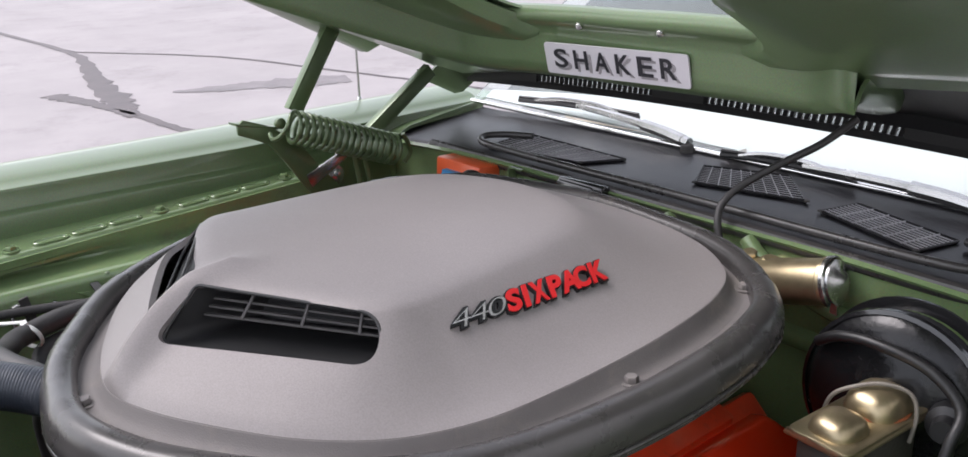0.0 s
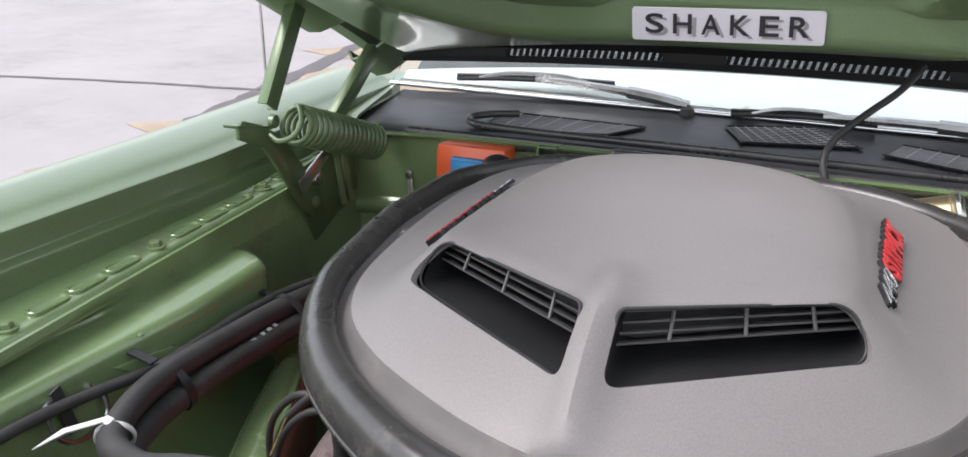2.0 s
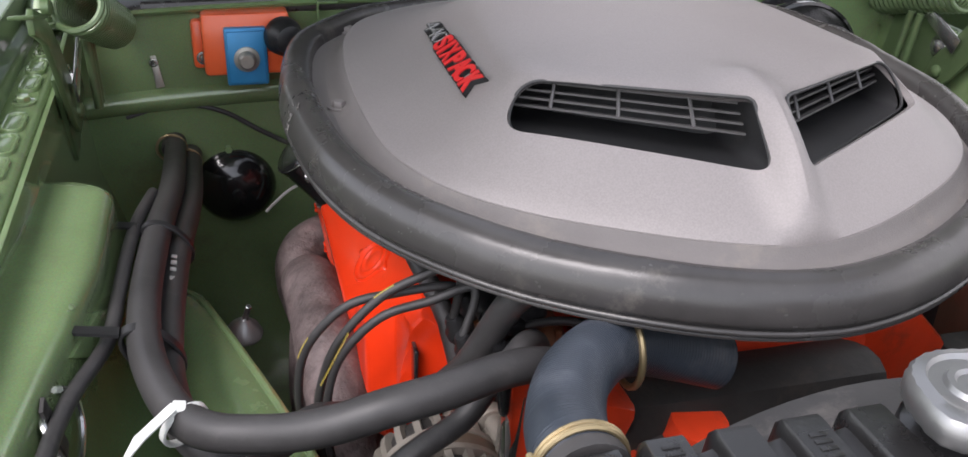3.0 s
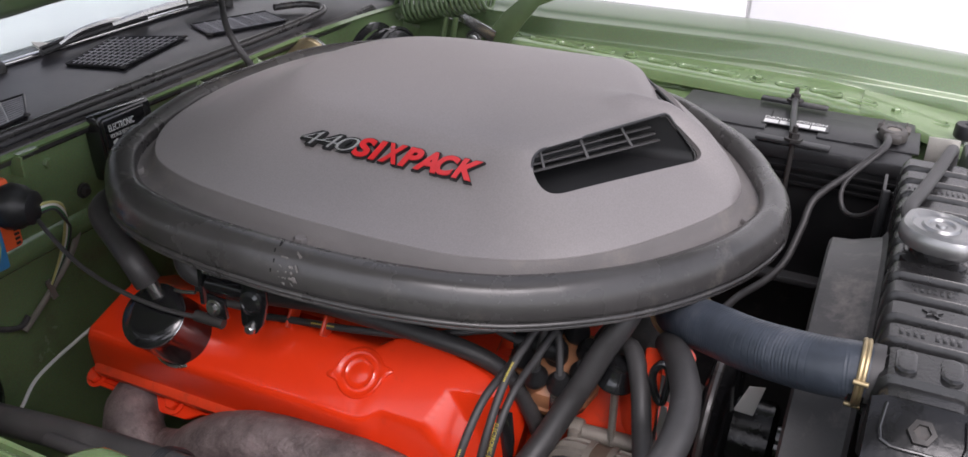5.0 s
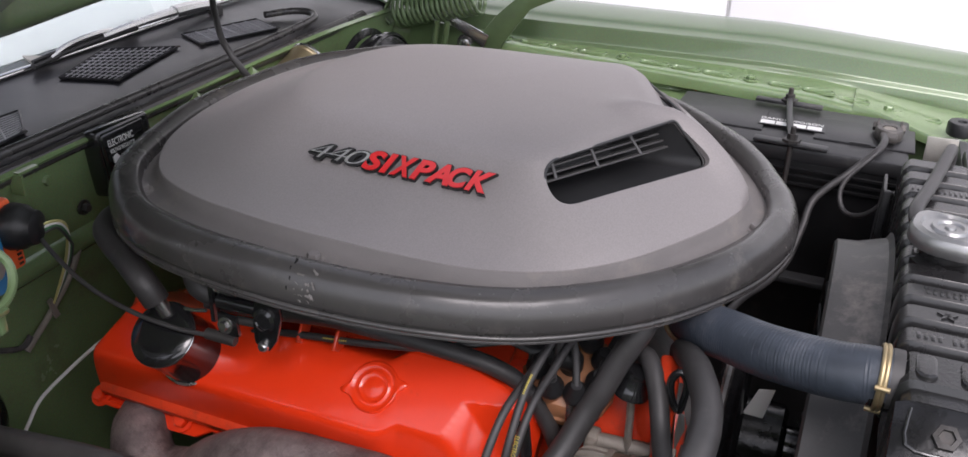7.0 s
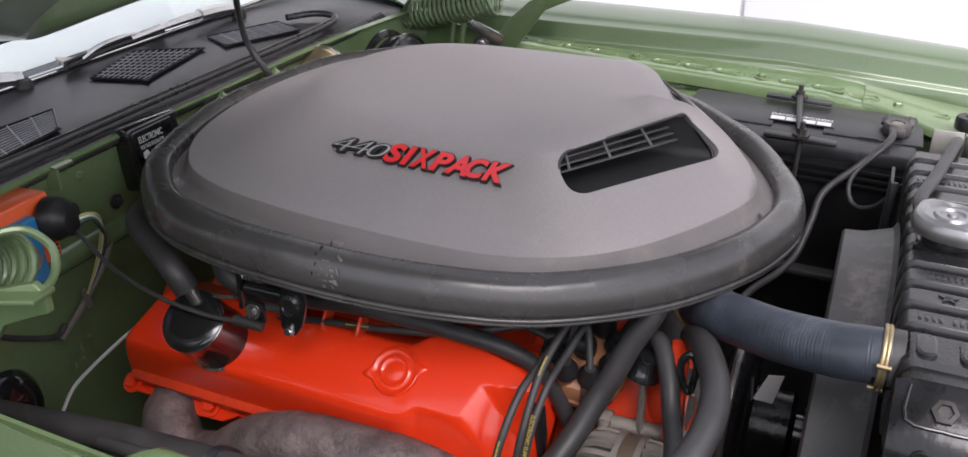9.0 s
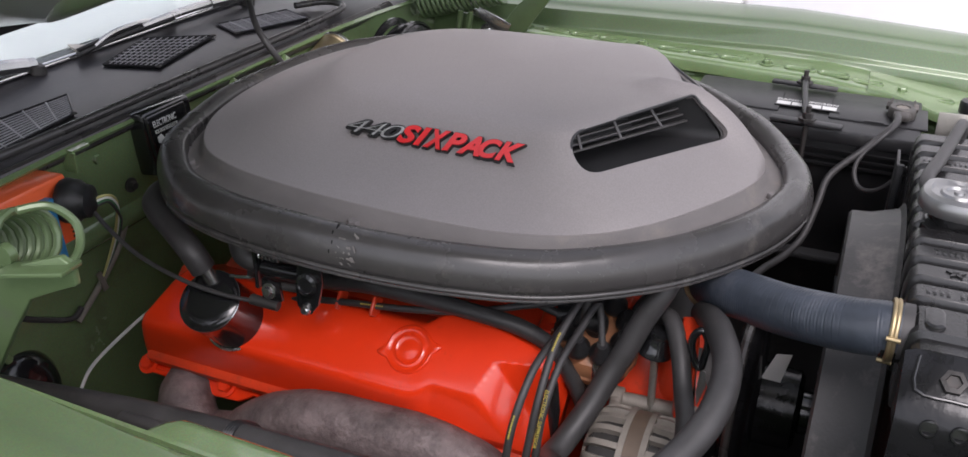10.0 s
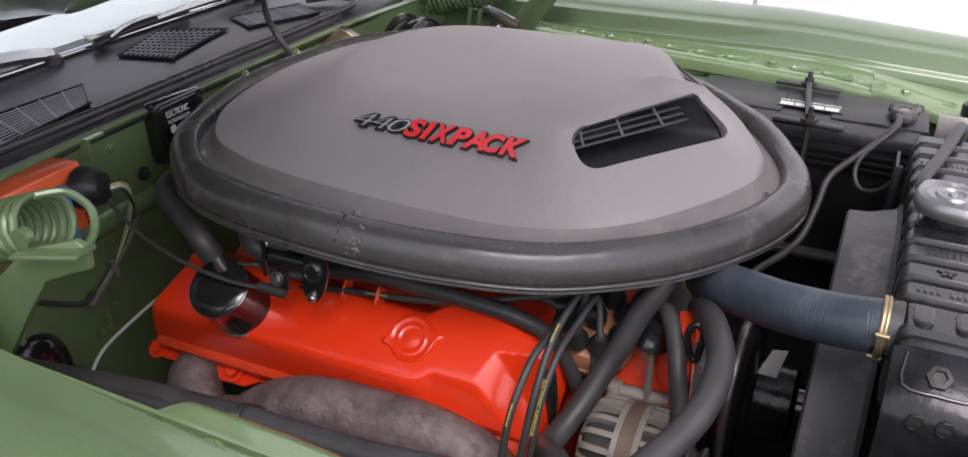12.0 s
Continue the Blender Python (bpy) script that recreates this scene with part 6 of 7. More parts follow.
def radiator():
    r = thing("radiator", (0, -0.555, 0.40), "black radiator with a ribbed top tank", "radiator")
    ya, yb = -0.523, -0.600       # edge beside the fan, edge beside the grille
    low, high = 0.9425, 0.9520

    def ring(x, g, top):
        pts = [(ya, 0.86), (ya, top - 0.026), (ya - 0.003, top - 0.008), (ya - 0.009, top - 0.001), (ya - 0.014, top), (yb + 0.014, top), (yb + 0.009, top - 0.001), (yb + 0.003, top - 0.008), (yb, top - 0.026), (yb, 0.86)]
        return [(x, y + (g if y > -0.56 else -g), z) for y, z in pts]
    rings = [ring(-0.318, -0.001, low - 0.010), ring(-0.314, 0.0, low), ring(-0.296, 0.0, low + 0.001), ring(-0.293, 0.003, high - 0.002), ring(-0.248, 0.003, high - 0.001), ring(-0.246, 0.0, low)]
    fronts = [-0.231 + 0.0455 * i for i in range(11)]
    for x in fronts:
        rings += [ring(x - 0.002, 0.0, low), ring(x, 0.005, high - 0.001), ring(x + 0.001, 0.0055, high), ring(x + 0.025, 0.0055, high), ring(x + 0.0275, 0.0, low), ring(x + 0.036, -0.001, low - 0.001)]
    rings += [ring(0.262, 0.0, low - 0.004), ring(0.266, -0.008, low - 0.014)]
    tank = part("top_tank", loft(rings, True), RAD_BLACK, r, "dusty black ribbed tank", 35)
    # stamped marks that cannot be read, and a stamped star
    for k, n, w in ((0, 9, 0.0036), (2, 6, 0.0036), (8, 11, 0.0030)):
        for i in range(n):
            if k == 0 and i == 4:
                continue
            y = -0.561 + (i - (n - 1) / 2) * 0.0062
            part("stamp", box((fronts[k] + 0.013, y, high), (0.0115, w, 0.0018), bevel=0.0005), RAD_BLACK, tank)
    for i in range(5):
        a = 2 * math.pi * i / 5
        c, o = Vector((fronts[1] + 0.013, -0.562, high)), Vector((math.cos(a), math.sin(a), 0))
        t = Vector((-o.y, o.x, 0))
        part("star_arm", slab([c + o * 0.010, c + t * 0.003 + o * 0.002, c, c - t * 0.003 + o * 0.002], (0, 0, 1), 0.0018), RAD_BLACK, tank)
    for y in (-0.543, -0.580):      # two pressed ovals at the near end
        rings = []
        for rr, h in ((0.0095, -0.001), (0.0088, 0.0022), (0.0072, 0.0032), (0.0050, 0.0034)):
            rings.append([(-0.270 + rr * math.cos(a) + (0.011 if math.cos(a) >= 0 else -0.011), y + rr * math.sin(a), high - 0.0015 + h) for a in [2 * math.pi * q / 24 + 0.01 for q in range(24)]])
        part("pressed_oval", loft(rings, True), RAD_BLACK, tank)
    part("core", box((-0.03, -0.561, 0.60), (0.58, 0.06, 0.52)), BLACK_SATIN, r)
    # folded end plate below the tank's end: a slope, then a drop
    rows = []
    for y in (-0.520, -0.530, -0.562, -0.594, -0.604):
        e = 0.004 if y in (-0.520, -0.604) else 0.0
        rows.append([(-0.318, y, 0.944 - e), (-0.324, y, 0.943 - e), (-0.356, y, 0.917 - e), (-0.366, y, 0.906 - e), (-0.371, y, 0.890 - e), (-0.376, y, 0.80), (-0.378, y, 0.62)])
    side = part("end_plate", sheet(rows, 0.006), END_BLACK, r, "glossy chipped black end plate")
    slope = Vector((-0.63, 0, 0.777))
    part("plate_frame", tube([(-0.326, -0.532, 0.9425), (-0.351, -0.532, 0.922), (-0.354, -0.562, 0.920), (-0.351, -0.594, 0.922), (-0.326, -0.594, 0.9425)], 0.0018, 8, 3), BLACK_PAINT, side)
    part("plate_boss", lathe((-0.340, -0.562, 0.930), slope, [(0, 0), (0.012, 0), (0.0115, 0.004), (0.007, 0.005), (0.0065, 0.002), (0, 0.002)], 6), DARKIRON, side)
    for y in (-0.549, -0.574):
        part("plate_ring", lathe((-0.369, y, 0.897), (-1, 0, 0.25), [(0.0085, -0.001), (0.008, 0.002), (0.0065, 0.0022), (0.006, 0.0), (0, 0.0)], 16), BLACK_PAINT, side)
    for y, z in ((-0.545, 0.86), (-0.59, 0.83), (-0.53, 0.84)):
        part("chip", lathe((-0.3795, y, z), (-1, 0, 0.05), [(0, 0), (0.004, 0), (0.003, 0.0008), (0, 0.0008)], 7, squash=0.6), RUST, side, "small rusty paint chip")
    # hose neck
    part("inlet", rod((-0.262, -0.575, 0.918), (-0.262, -0.50, 0.922), 0.027, 20), RAD_BLACK, r)
    # filler neck and cap
    p = (-0.036, -0.561, 0.943)
    part("filler_neck", lathe(p, (0, 0, 1), [(0.036, 0), (0.036, 0.006), (0.027, 0.010), (0.027, 0.022), (0.034, 0.026), (0, 0.026)], 28), RAD_BLACK, r)
    cp = thing("pressure_cap", (-0.036, -0.561, 0.962), "worn aluminium pressure cap on the radiator", "cap")
    bm = lathe((0, 0, 0), (0, 0, 1), [(0, 0), (0.038, 0), (0.040, 0.003), (0.040, 0.014), (0.037, 0.019), (0.030, 0.021), (0.028, 0.018), (0.020, 0.018), (0.018, 0.021), (0.014, 0.021), (0.012, 0.0185), (0.006, 0.0185), (0.005, 0.021), (0, 0.0215)], 48)
    for v in bm.verts:
        a = math.atan2(v.co.y, v.co.x)
        rad = math.hypot(v.co.x, v.co.y)
        if rad > 0.029:
            ear = max(0.0, math.cos(a - 0.6)) ** 12 + max(0.0, math.cos(a - 0.6 - math.pi)) ** 12
            k = 1 + 0.20 * ear + 0.012 * math.cos(24 * a) * (rad > 0.036)
            v.co.x *= k
            v.co.y *= k
        v.co += Vector((-0.036, -0.561, 0.966))
    part("cap", bm, CAPMETAL, cp)
    # overflow hose
    single("overflow_hose", tube([(0.0, -0.548, 0.958), (0.014, -0.533, 0.963), (0.045, -0.531, 0.967), (0.10, -0.543, 0.967), (0.175, -0.558, 0.967), (0.250, -0.572, 0.968), (0.286, -0.578, 0.957), (0.297, -0.580, 0.92)], 0.0080, 12), HOSE, "grey-black overflow hose across the radiator tank", "hose")
    # bracket at the far end
    b = thing("radiator_bracket", (0.29, -0.56, 0.90), "bare pale metal radiator mounting bracket", "bracket")
    part("upright", slab([(0.308, -0.548, 0.880), (0.308, -0.546, 0.966), (0.308, -0.586, 0.967), (0.308, -0.590, 0.880)], (1, 0, 0), 0.004, 0.001), ALU, b, "bare metal upright")
    part("foot", box((0.287, -0.568, 0.905), (0.045, 0.036, 0.005), bevel=0.001), ALU, b)
    # fan shroud: a ring with a flat front
    s = thing("fan_shroud", (0, -0.47, 0.34), "dusty dark plastic fan shroud round the fan", "fan shroud")
    rings = []
    for i in range(41):
        a = math.pi * (0.02 + 0.96 * i / 40)
        c, z = math.cos(a), math.sin(a)
        rows = []
        for rr, y in ((0.288, -0.456), (0.292, -0.453), (0.296, -0.456), (0.298, -0.48), (0.308, -0.512), (0.316, -0.517), (0.310, -0.518), (0.292, -0.48)):
            rows.append((-0.015 + rr * c, y, 0.612 + rr * z))
        rings.append(rows)
    part("hoop", loft(rings, True), SHROUD, s)
    part("face", slab([(0.24, -0.503, 0.905), (0.315, -0.503, 0.62), (0.30, -0.503, 0.905)], (0, -1, 0), 0.004), SHROUD, s)
    part("stay", box((0.226, -0.508, 0.860), (0.008, 0.010, 0.10), bevel=0.002), BLACK_SATIN, s)


radiator()


def big_hose():
    h = thing("radiator_hose", (-0.2, -0.42, 0.86), "ribbed blue-black upper radiator hose", "hose")
    pts = [(-0.262, -0.524, 0.925), (-0.262, -0.505, 0.925), (-0.256, -0.468, 0.918), (-0.232, -0.412, 0.905), (-0.203, -0.372, 0.894), (-0.170, -0.338, 0.880), (-0.130, -0.316, 0.862), (-0.09, -0.31, 0.845), (-0.05, -0.31, 0.83)]
    part("hose", tube(pts, [0.0275, 0.0265], 24, 8, rib=0.0115, rib_step=0.0034), BLUEHOSE, h, smooth=19)
    part("cuff", tube([(-0.262, -0.516, 0.925), (-0.262, -0.526, 0.925)], 0.0290, 24, smooth=False), HOSE, h)
    c = thing("hose_clamp", (-0.262, -0.497, 0.885), "brass-coloured wire hose clamp on the radiator hose", "hose clamp", "hose clamps")
    for dy in (0, 0.005):
        part("wire_ring", tube([(-0.262 + 0.0300 * math.cos(t), -0.508 - dy * 0.75, 0.9250 + 0.0300 * math.sin(t)) for t in [2 * math.pi * i / 28 for i in range(28)]], 0.0023, 8, 1, True), BRASS, c)
    part("pin", rod((-0.293, -0.504, 0.9330), (-0.294, -0.517, 0.9330), 0.0026, 10), BRASS, c)
    part("pin", rod((-0.278, -0.501, 0.8990), (-0.279, -0.515, 0.8990), 0.0026, 10), BRASS, c)
    c2 = thing("hose_clamp", (-0.15, -0.326, 0.835), "brass-coloured wire hose clamp at the thermostat", "hose clamp", "hose clamps")
    part("wire_ring", tube([(-0.15, -0.326 + 0.035 * math.cos(t), 0.871 + 0.035 * math.sin(t)) for t in [2 * math.pi * i / 24 for i in range(24)]], 0.0032, 8, 1, True), BRASS, c2)


big_hose()


def heater_hoses():
    g = "heater hoses"
    for i, (dx, dz, r) in enumerate(((0.0, 0.0, [0.0158, 0.0146]), (0.020, -0.022, [0.0158, 0.0130]))):
        h = thing("heater_hose", (-0.545 + dx, 0.45, 0.75 + dz), "black heater hose along the inner fender", "hose", g)
        pts = [(-0.536 + dx, 0.475, 0.755 + dz), (-0.534 + dx, 0.40, 0.764 + dz), (-0.532 + dx, 0.28, 0.780 + dz), (-0.534 + dx, 0.19, 0.794 + dz), (-0.541 + dx, 0.065, 0.811 + dz), (-0.545 + dx, -0.08, 0.822 + dz)]
        if i == 0:      # arches over the alternator to the thermostat
            pts += [(-0.540, -0.178, 0.831), (-0.527, -0.245, 0.834), (-0.508, -0.293, 0.834), (-0.485, -0.322, 0.838), (-0.450, -0.341, 0.8445), (-0.420, -0.356, 0.8535), (-0.390, -0.367, 0.865), (-0.355, -0.3715, 0.877), (-0.310, -0.366, 0.881), (-0.262, -0.350, 0.880), (-0.225, -0.336, 0.870), (-0.18, -0.32, 0.848)]
        else:           # dips under the first and climbs beside the distributor
            pts += [(-0.524, -0.178, 0.804), (-0.516, -0.240, 0.805), (-0.500, -0.285, 0.800), (-0.470, -0.292, 0.780), (-0.435, -0.258, 0.762), (-0.400, -0.2260, 0.758), (-0.365, -0.2040, 0.738), (-0.335, -0.2079, 0.7385), (-0.298, -0.2229, 0.7622), (-0.268, -0.2397, 0.7998), (-0.256, -0.2531, 0.8304), (-0.245, -0.2667, 0.8652), (-0.235, -0.2831, 0.8988), (-0.215, -0.29, 0.92)]
        part("hose", tube(pts, r, 16, 8), HOSE, h)
        if i == 1:
            part("wire_clamp", tube([(-0.521 + 0.020 * math.cos(t), 0.440, 0.736 + 0.020 * math.sin(t)) for t in [2 * math.pi * k / 20 for k in range(20)]], 0.0022, 6, 1, True), BRASS, h)
            part("cuff", rod((-0.520, 0.50, 0.732), (-0.519, 0.448, 0.735), 0.0150, 16), DARKIRON, h)
        if i == 0:
            part("fitting", rod((-0.540, 0.50, 0.755), (-0.541, 0.445, 0.756), 0.015, 16), DARKIRON, h)
            part("wire_clamp", tube([(-0.541 + 0.021 * math.cos(t), 0.448, 0.756 + 0.021 * math.sin(t)) for t in [2 * math.pi * k / 20 for k in range(20)]], 0.0022, 6, 1, True), BRASS, h)
            # print on the hose
            for k in range(7):
                part("print", box((-0.5215 - 0.0012 * k / 7, 0.01 - 0.0135 * k - (0.006 if k > 2 else 0), 0.8115), (0.006, 0.006 + 0.002 * (k % 2), 0.0010), (0, 18, 0)), FADED_PRINT, h, "faded white print", 0)
    t = thing("cable_tie", (-0.505, -0.298, 0.81), "white nylon cable tie round the heater hoses", "cable tie")
    tie = Matrix.Translation((-0.505, -0.298, 0.829)) @ frame_of((0.5, -0.75, -0.25))
    ring = [tie @ Vector((0.0195 * math.cos(a), 0.0195 * math.sin(a), 0)) for a in [2 * math.pi * k / 24 for k in range(24)]]
    part("loop", join(*[tube([p + (tie.to_3x3() @ Vector((0, 0, dz))) for p in ring], 0.0016, 6, 1, True) for dz in (-0.002, 0, 0.002)]), WHITE_TIE, t)
    part("head", box((-0.507, -0.302, 0.8485), (0.010, 0.010, 0.007), (20, 10, 0), 0.001), WHITE_TIE, t)
    part("tail", slab([(-0.513, -0.298, 0.850), (-0.507, -0.305, 0.850), (-0.530, -0.336, 0.849), (-0.552, -0.360, 0.838), (-0.538, -0.332, 0.849)], (0, 0, 1), 0.0015), WHITE_TIE, t)
    for y, z, d in ((-0.172, 0.819, (0.08, -1, 0.03)), (0.065, 0.802, (0.04, -1, 0.12))):
        t2 = thing("hose_strap", (-0.55, y, z - 0.03), "black strap holding wires to the heater hoses", "strap", "hose straps")
        m = Matrix.Translation((-0.535 if y < 0 else -0.531, y, z - 0.003))
        u, v, w = Vector((0.67, 0, -0.74)) * 0.0325, Vector((0.74, 0, 0.67)) * 0.0185, Vector(d)
        bands = []
        for dz in (-0.0045, -0.0015, 0.0015, 0.0045):
            bands.append(tube([m @ (u * math.cos(a) + v * math.sin(a) + w * dz) for a in [2 * math.pi * k / 24 for k in range(24)]], 0.0022, 6, 1, True))
        part("loop", join(*bands), BLACK_PLASTIC, t2)
        part("tail", slab([(-0.560, y + 0.006, z + 0.020), (-0.560, y - 0.008, z + 0.020), (-0.596, y - 0.006, z + 0.026), (-0.600, y, z + 0.026), (-0.596, y + 0.006, z + 0.026)], (0, 0, 1), 0.003), BLACK_PLASTIC, t2)
    # wiring loom on the ledge side
    w = thing("wiring_loom", (-0.60, -0.20, 0.80), "thin black wiring loom clipped to the inner fender", "wire")
    part("loom", tube([(-0.552, 0.20, 0.80), (-0.562, 0.10, 0.815), (-0.567, 0.0, 0.823), (-0.570, -0.08, 0.822), (-0.574, -0.16, 0.822), (-0.596, -0.25, 0.828), (-0.603, -0.35, 0.836), (-0.60, -0.48, 0.84)], 0.0072, 10), HOSE, w)
    c = thing("spring_clip", (-0.604, -0.285, 0.80), "dark steel spring clip holding the loom", "clip")
    part("wire_loop", tube([(-0.612, -0.265, 0.835), (-0.606, -0.292, 0.835), (-0.596, -0.292, 0.800), (-0.592, -0.265, 0.782), (-0.594, -0.225, 0.788), (-0.597, -0.220, 0.815), (-0.603, -0.235, 0.832)], 0.0032, 8), STEEL, c)
    part("leaf", slab([(-0.610, -0.282, 0.846), (-0.610, -0.268, 0.850), (-0.602, -0.258, 0.795), (-0.602, -0.272, 0.79)], (1, 0, 0), 0.003), DARKIRON, c)
    # horn and loose wires at the front of the bay
    hn = thing("horn", (-0.545, -0.43, 0.74), "black horn with wires at the front of the bay", "horn")
    part("shell", lathe((-0.55, -0.40, 0.77), (0.15, 0.15, 1), [(0, 0), (0.05, 0), (0.062, 0.01), (0.062, 0.016), (0.05, 0.026), (0.02, 0.032), (0, 0.032)], 28), BLACK_SATIN, hn)
    part("lead", tube([(-0.560, -0.355, 0.765), (-0.540, -0.385, 0.785), (-0.525, -0.42, 0.775)], 0.004, 8), TEAL, hn, "teal wire")
    # steering box cover with its stud seen beside the manifold
    st = thing("engine_mount_cap", (-0.458, 0.03, 0.68), "round zinc mount cap on the inner fender", "mount")
    part("dome", lathe((-0.458, 0.03, 0.690), (0.1, -0.2, 1), [(0, 0), (0.0205, 0), (0.0215, 0.003), (0.018, 0.010), (0.009, 0.018), (0.005, 0.024), (0, 0.024)], 24), CAPMETAL, st)
    part("stud", rod((-0.458, 0.028, 0.706), (-0.450, 0.020, 0.733), 0.0035, 10), STEEL, st)


heater_hoses()

# ---------------------------------------------------------------- battery


def battery():
    b = thing("battery", (0.478, -0.33, 0.69), "black car battery with a warning label on top", "battery")
    z0 = 0.895
    part("case", box((0.478, -0.330, z0 - 0.118), (0.200, 0.366, 0.196), bevel=0.006), BATTERY, b)
    lid = part("lid", box((0.478, -0.330, z0 - 0.012), (0.208, 0.374, 0.024), bevel=0.005), BLACK_PLASTIC, b)
    for y in (-0.22, -0.45):
        part("cell_cover", box((0.478, y, z0 + 0.001), (0.10, 0.15, 0.004), bevel=0.0015), BLACK_PLASTIC, lid)
    for i in range(3):
        part("case_rib", box((0.376, -0.33, 0.86 - 0.012 * i), (0.006, 0.36, 0.004)), BATTERY, b)
    # label with a printed heading
    lab = part("label", box((0.468, -0.338, z0 + 0.0042), (0.034, 0.104, 0.0012)), BLACK_PLASTIC, lid)
    M = plane_at((0.476, -0.288, z0 + 0.0050), (0, -1, 0), (1, 0, 0))
    part("heading", lettering("DANGER/POISON", M, 0.098, 0.0085, 0.0006), WHITE_PRINT, lab, "white printed heading", 0)
    for i in range(4):
        part("text_block", box((0.462, -0.300 - 0.0245 * i, z0 + 0.0052), (0.016, 0.0225, 0.0008)), WHITE_PRINT, lab, "block of unreadable print", 0)
    for i in range(5):
        part("moulded_letter", box((0.49, -0.195 - 0.016 * i, z0 + 0.001), (0.012, 0.008, 0.003), bevel=0.001), BLACK_SATIN, lid)
    part("edge_bar", box((0.43, -0.445, z0 + 0.003), (0.004, 0.03, 0.003)), BLACK_PLASTIC, lid)
    # hold-down: two bars, rods and a strap
    h = thing("battery_hold_down", (0.47, -0.33, z0), "black battery hold-down with threaded rods", "hold-down")
    part("far_bar", box((0.568, -0.322, z0 + 0.007), (0.016, 0.112, 0.006), (0, 0, -3), 0.002), BLACK_SATIN, h)
    part("near_bar", box((0.376, -0.345, z0 + 0.006), (0.018, 0.112, 0.006), (0, 0, -3), 0.002), BLACK_SATIN, h)
    part("strap", tube([(0.568, -0.322, z0 + 0.014), (0.47, -0.332, z0 + 0.015), (0.376, -0.345, z0 + 0.012)], 0.0055, 10, 4), BLACK_SATIN, h)
    for x, y, low in ((0.568, -0.322, 0.80), (0.374, -0.346, 0.70)):
        part("rod", rod((x, y, low), (x, y, z0 + 0.034), 0.0042, 10), DARKIRON, h)
        part("nut", lathe((x, y, z0 + 0.010), (0, 0, 1), [(0, 0), (0.014, 0), (0.014, 0.004), (0.008, 0.004), (0.008, 0.013), (0, 0.013)], 6), DARKIRON, h)
    # terminal clamp and its cables
    t = thing("battery_terminal", (0.474, -0.484, z0), "lead battery clamp with two black cables", "terminal")
    part("post", lathe((0.474, -0.484, z0), (0, 0, 1), [(0, 0), (0.012, 0), (0.010, 0.020), (0, 0.020)], 16), DIRTY_ALU, t)
    part("clamp", join(lathe((0.474, -0.484, z0 + 0.004), (0, 0, 1), [(0.011, 0), (0.021, 0), (0.022, 0.003), (0.021, 0.015), (0.019, 0.017), (0.011, 0.017)], 20), box((0.498, -0.478, z0 + 0.012), (0.020, 0.008, 0.014), bevel=0.002), box((0.498, -0.490, z0 + 0.012), (0.020, 0.008, 0.014), bevel=0.002), box((0.452, -0.484, z0 + 0.013), (0.030, 0.026, 0.012), bevel=0.004)), CAST_GREY, t)
    part("clamp_bolt", join(rod((0.500, -0.506, z0 + 0.013), (0.500, -0.462, z0 + 0.013), 0.0035, 8), hexbolt((0.500, -0.468, z0 + 0.013), (0, 1, 0), 0.008, 0.007), hexbolt((0.500, -0.500, z0 + 0.013), (0, -1, 0), 0.008, 0.007)), CAST_GREY, t)
    part("cable", tube([(0.450, -0.478, z0 + 0.014), (0.397, -0.474, 0.908), (0.362, -0.437, 0.874), (0.332, -0.396, 0.835), (0.297, -0.387, 0.799), (0.257, -0.376, 0.760), (0.217, -0.356, 0.741), (0.157, -0.329, 0.738), (0.08, -0.31, 0.74)], 0.0058, 10), HOSE, t)
    part("cable", tube([(0.450, -0.482, z0 + 0.012), (0.387, -0.471, 0.905), (0.357, -0.438, 0.870), (0.342, -0.430, 0.848), (0.327, -0.438, 0.829), (0.312, -0.454, 0.828), (0.297, -0.475, 0.844), (0.282, -0.501, 0.886)], 0.0038, 10), HOSE, t)
    single("battery_tray", box((0.478, -0.33, 0.673), (0.24, 0.40, 0.012), bevel=0.004), BLACK_SATIN, "black steel battery tray", "tray")
    for ob in (b, h, t):
        nudge(ob, 0.003, -0.020, -0.002)

battery()

# ---------------------------------------------------------------- firewall equipment


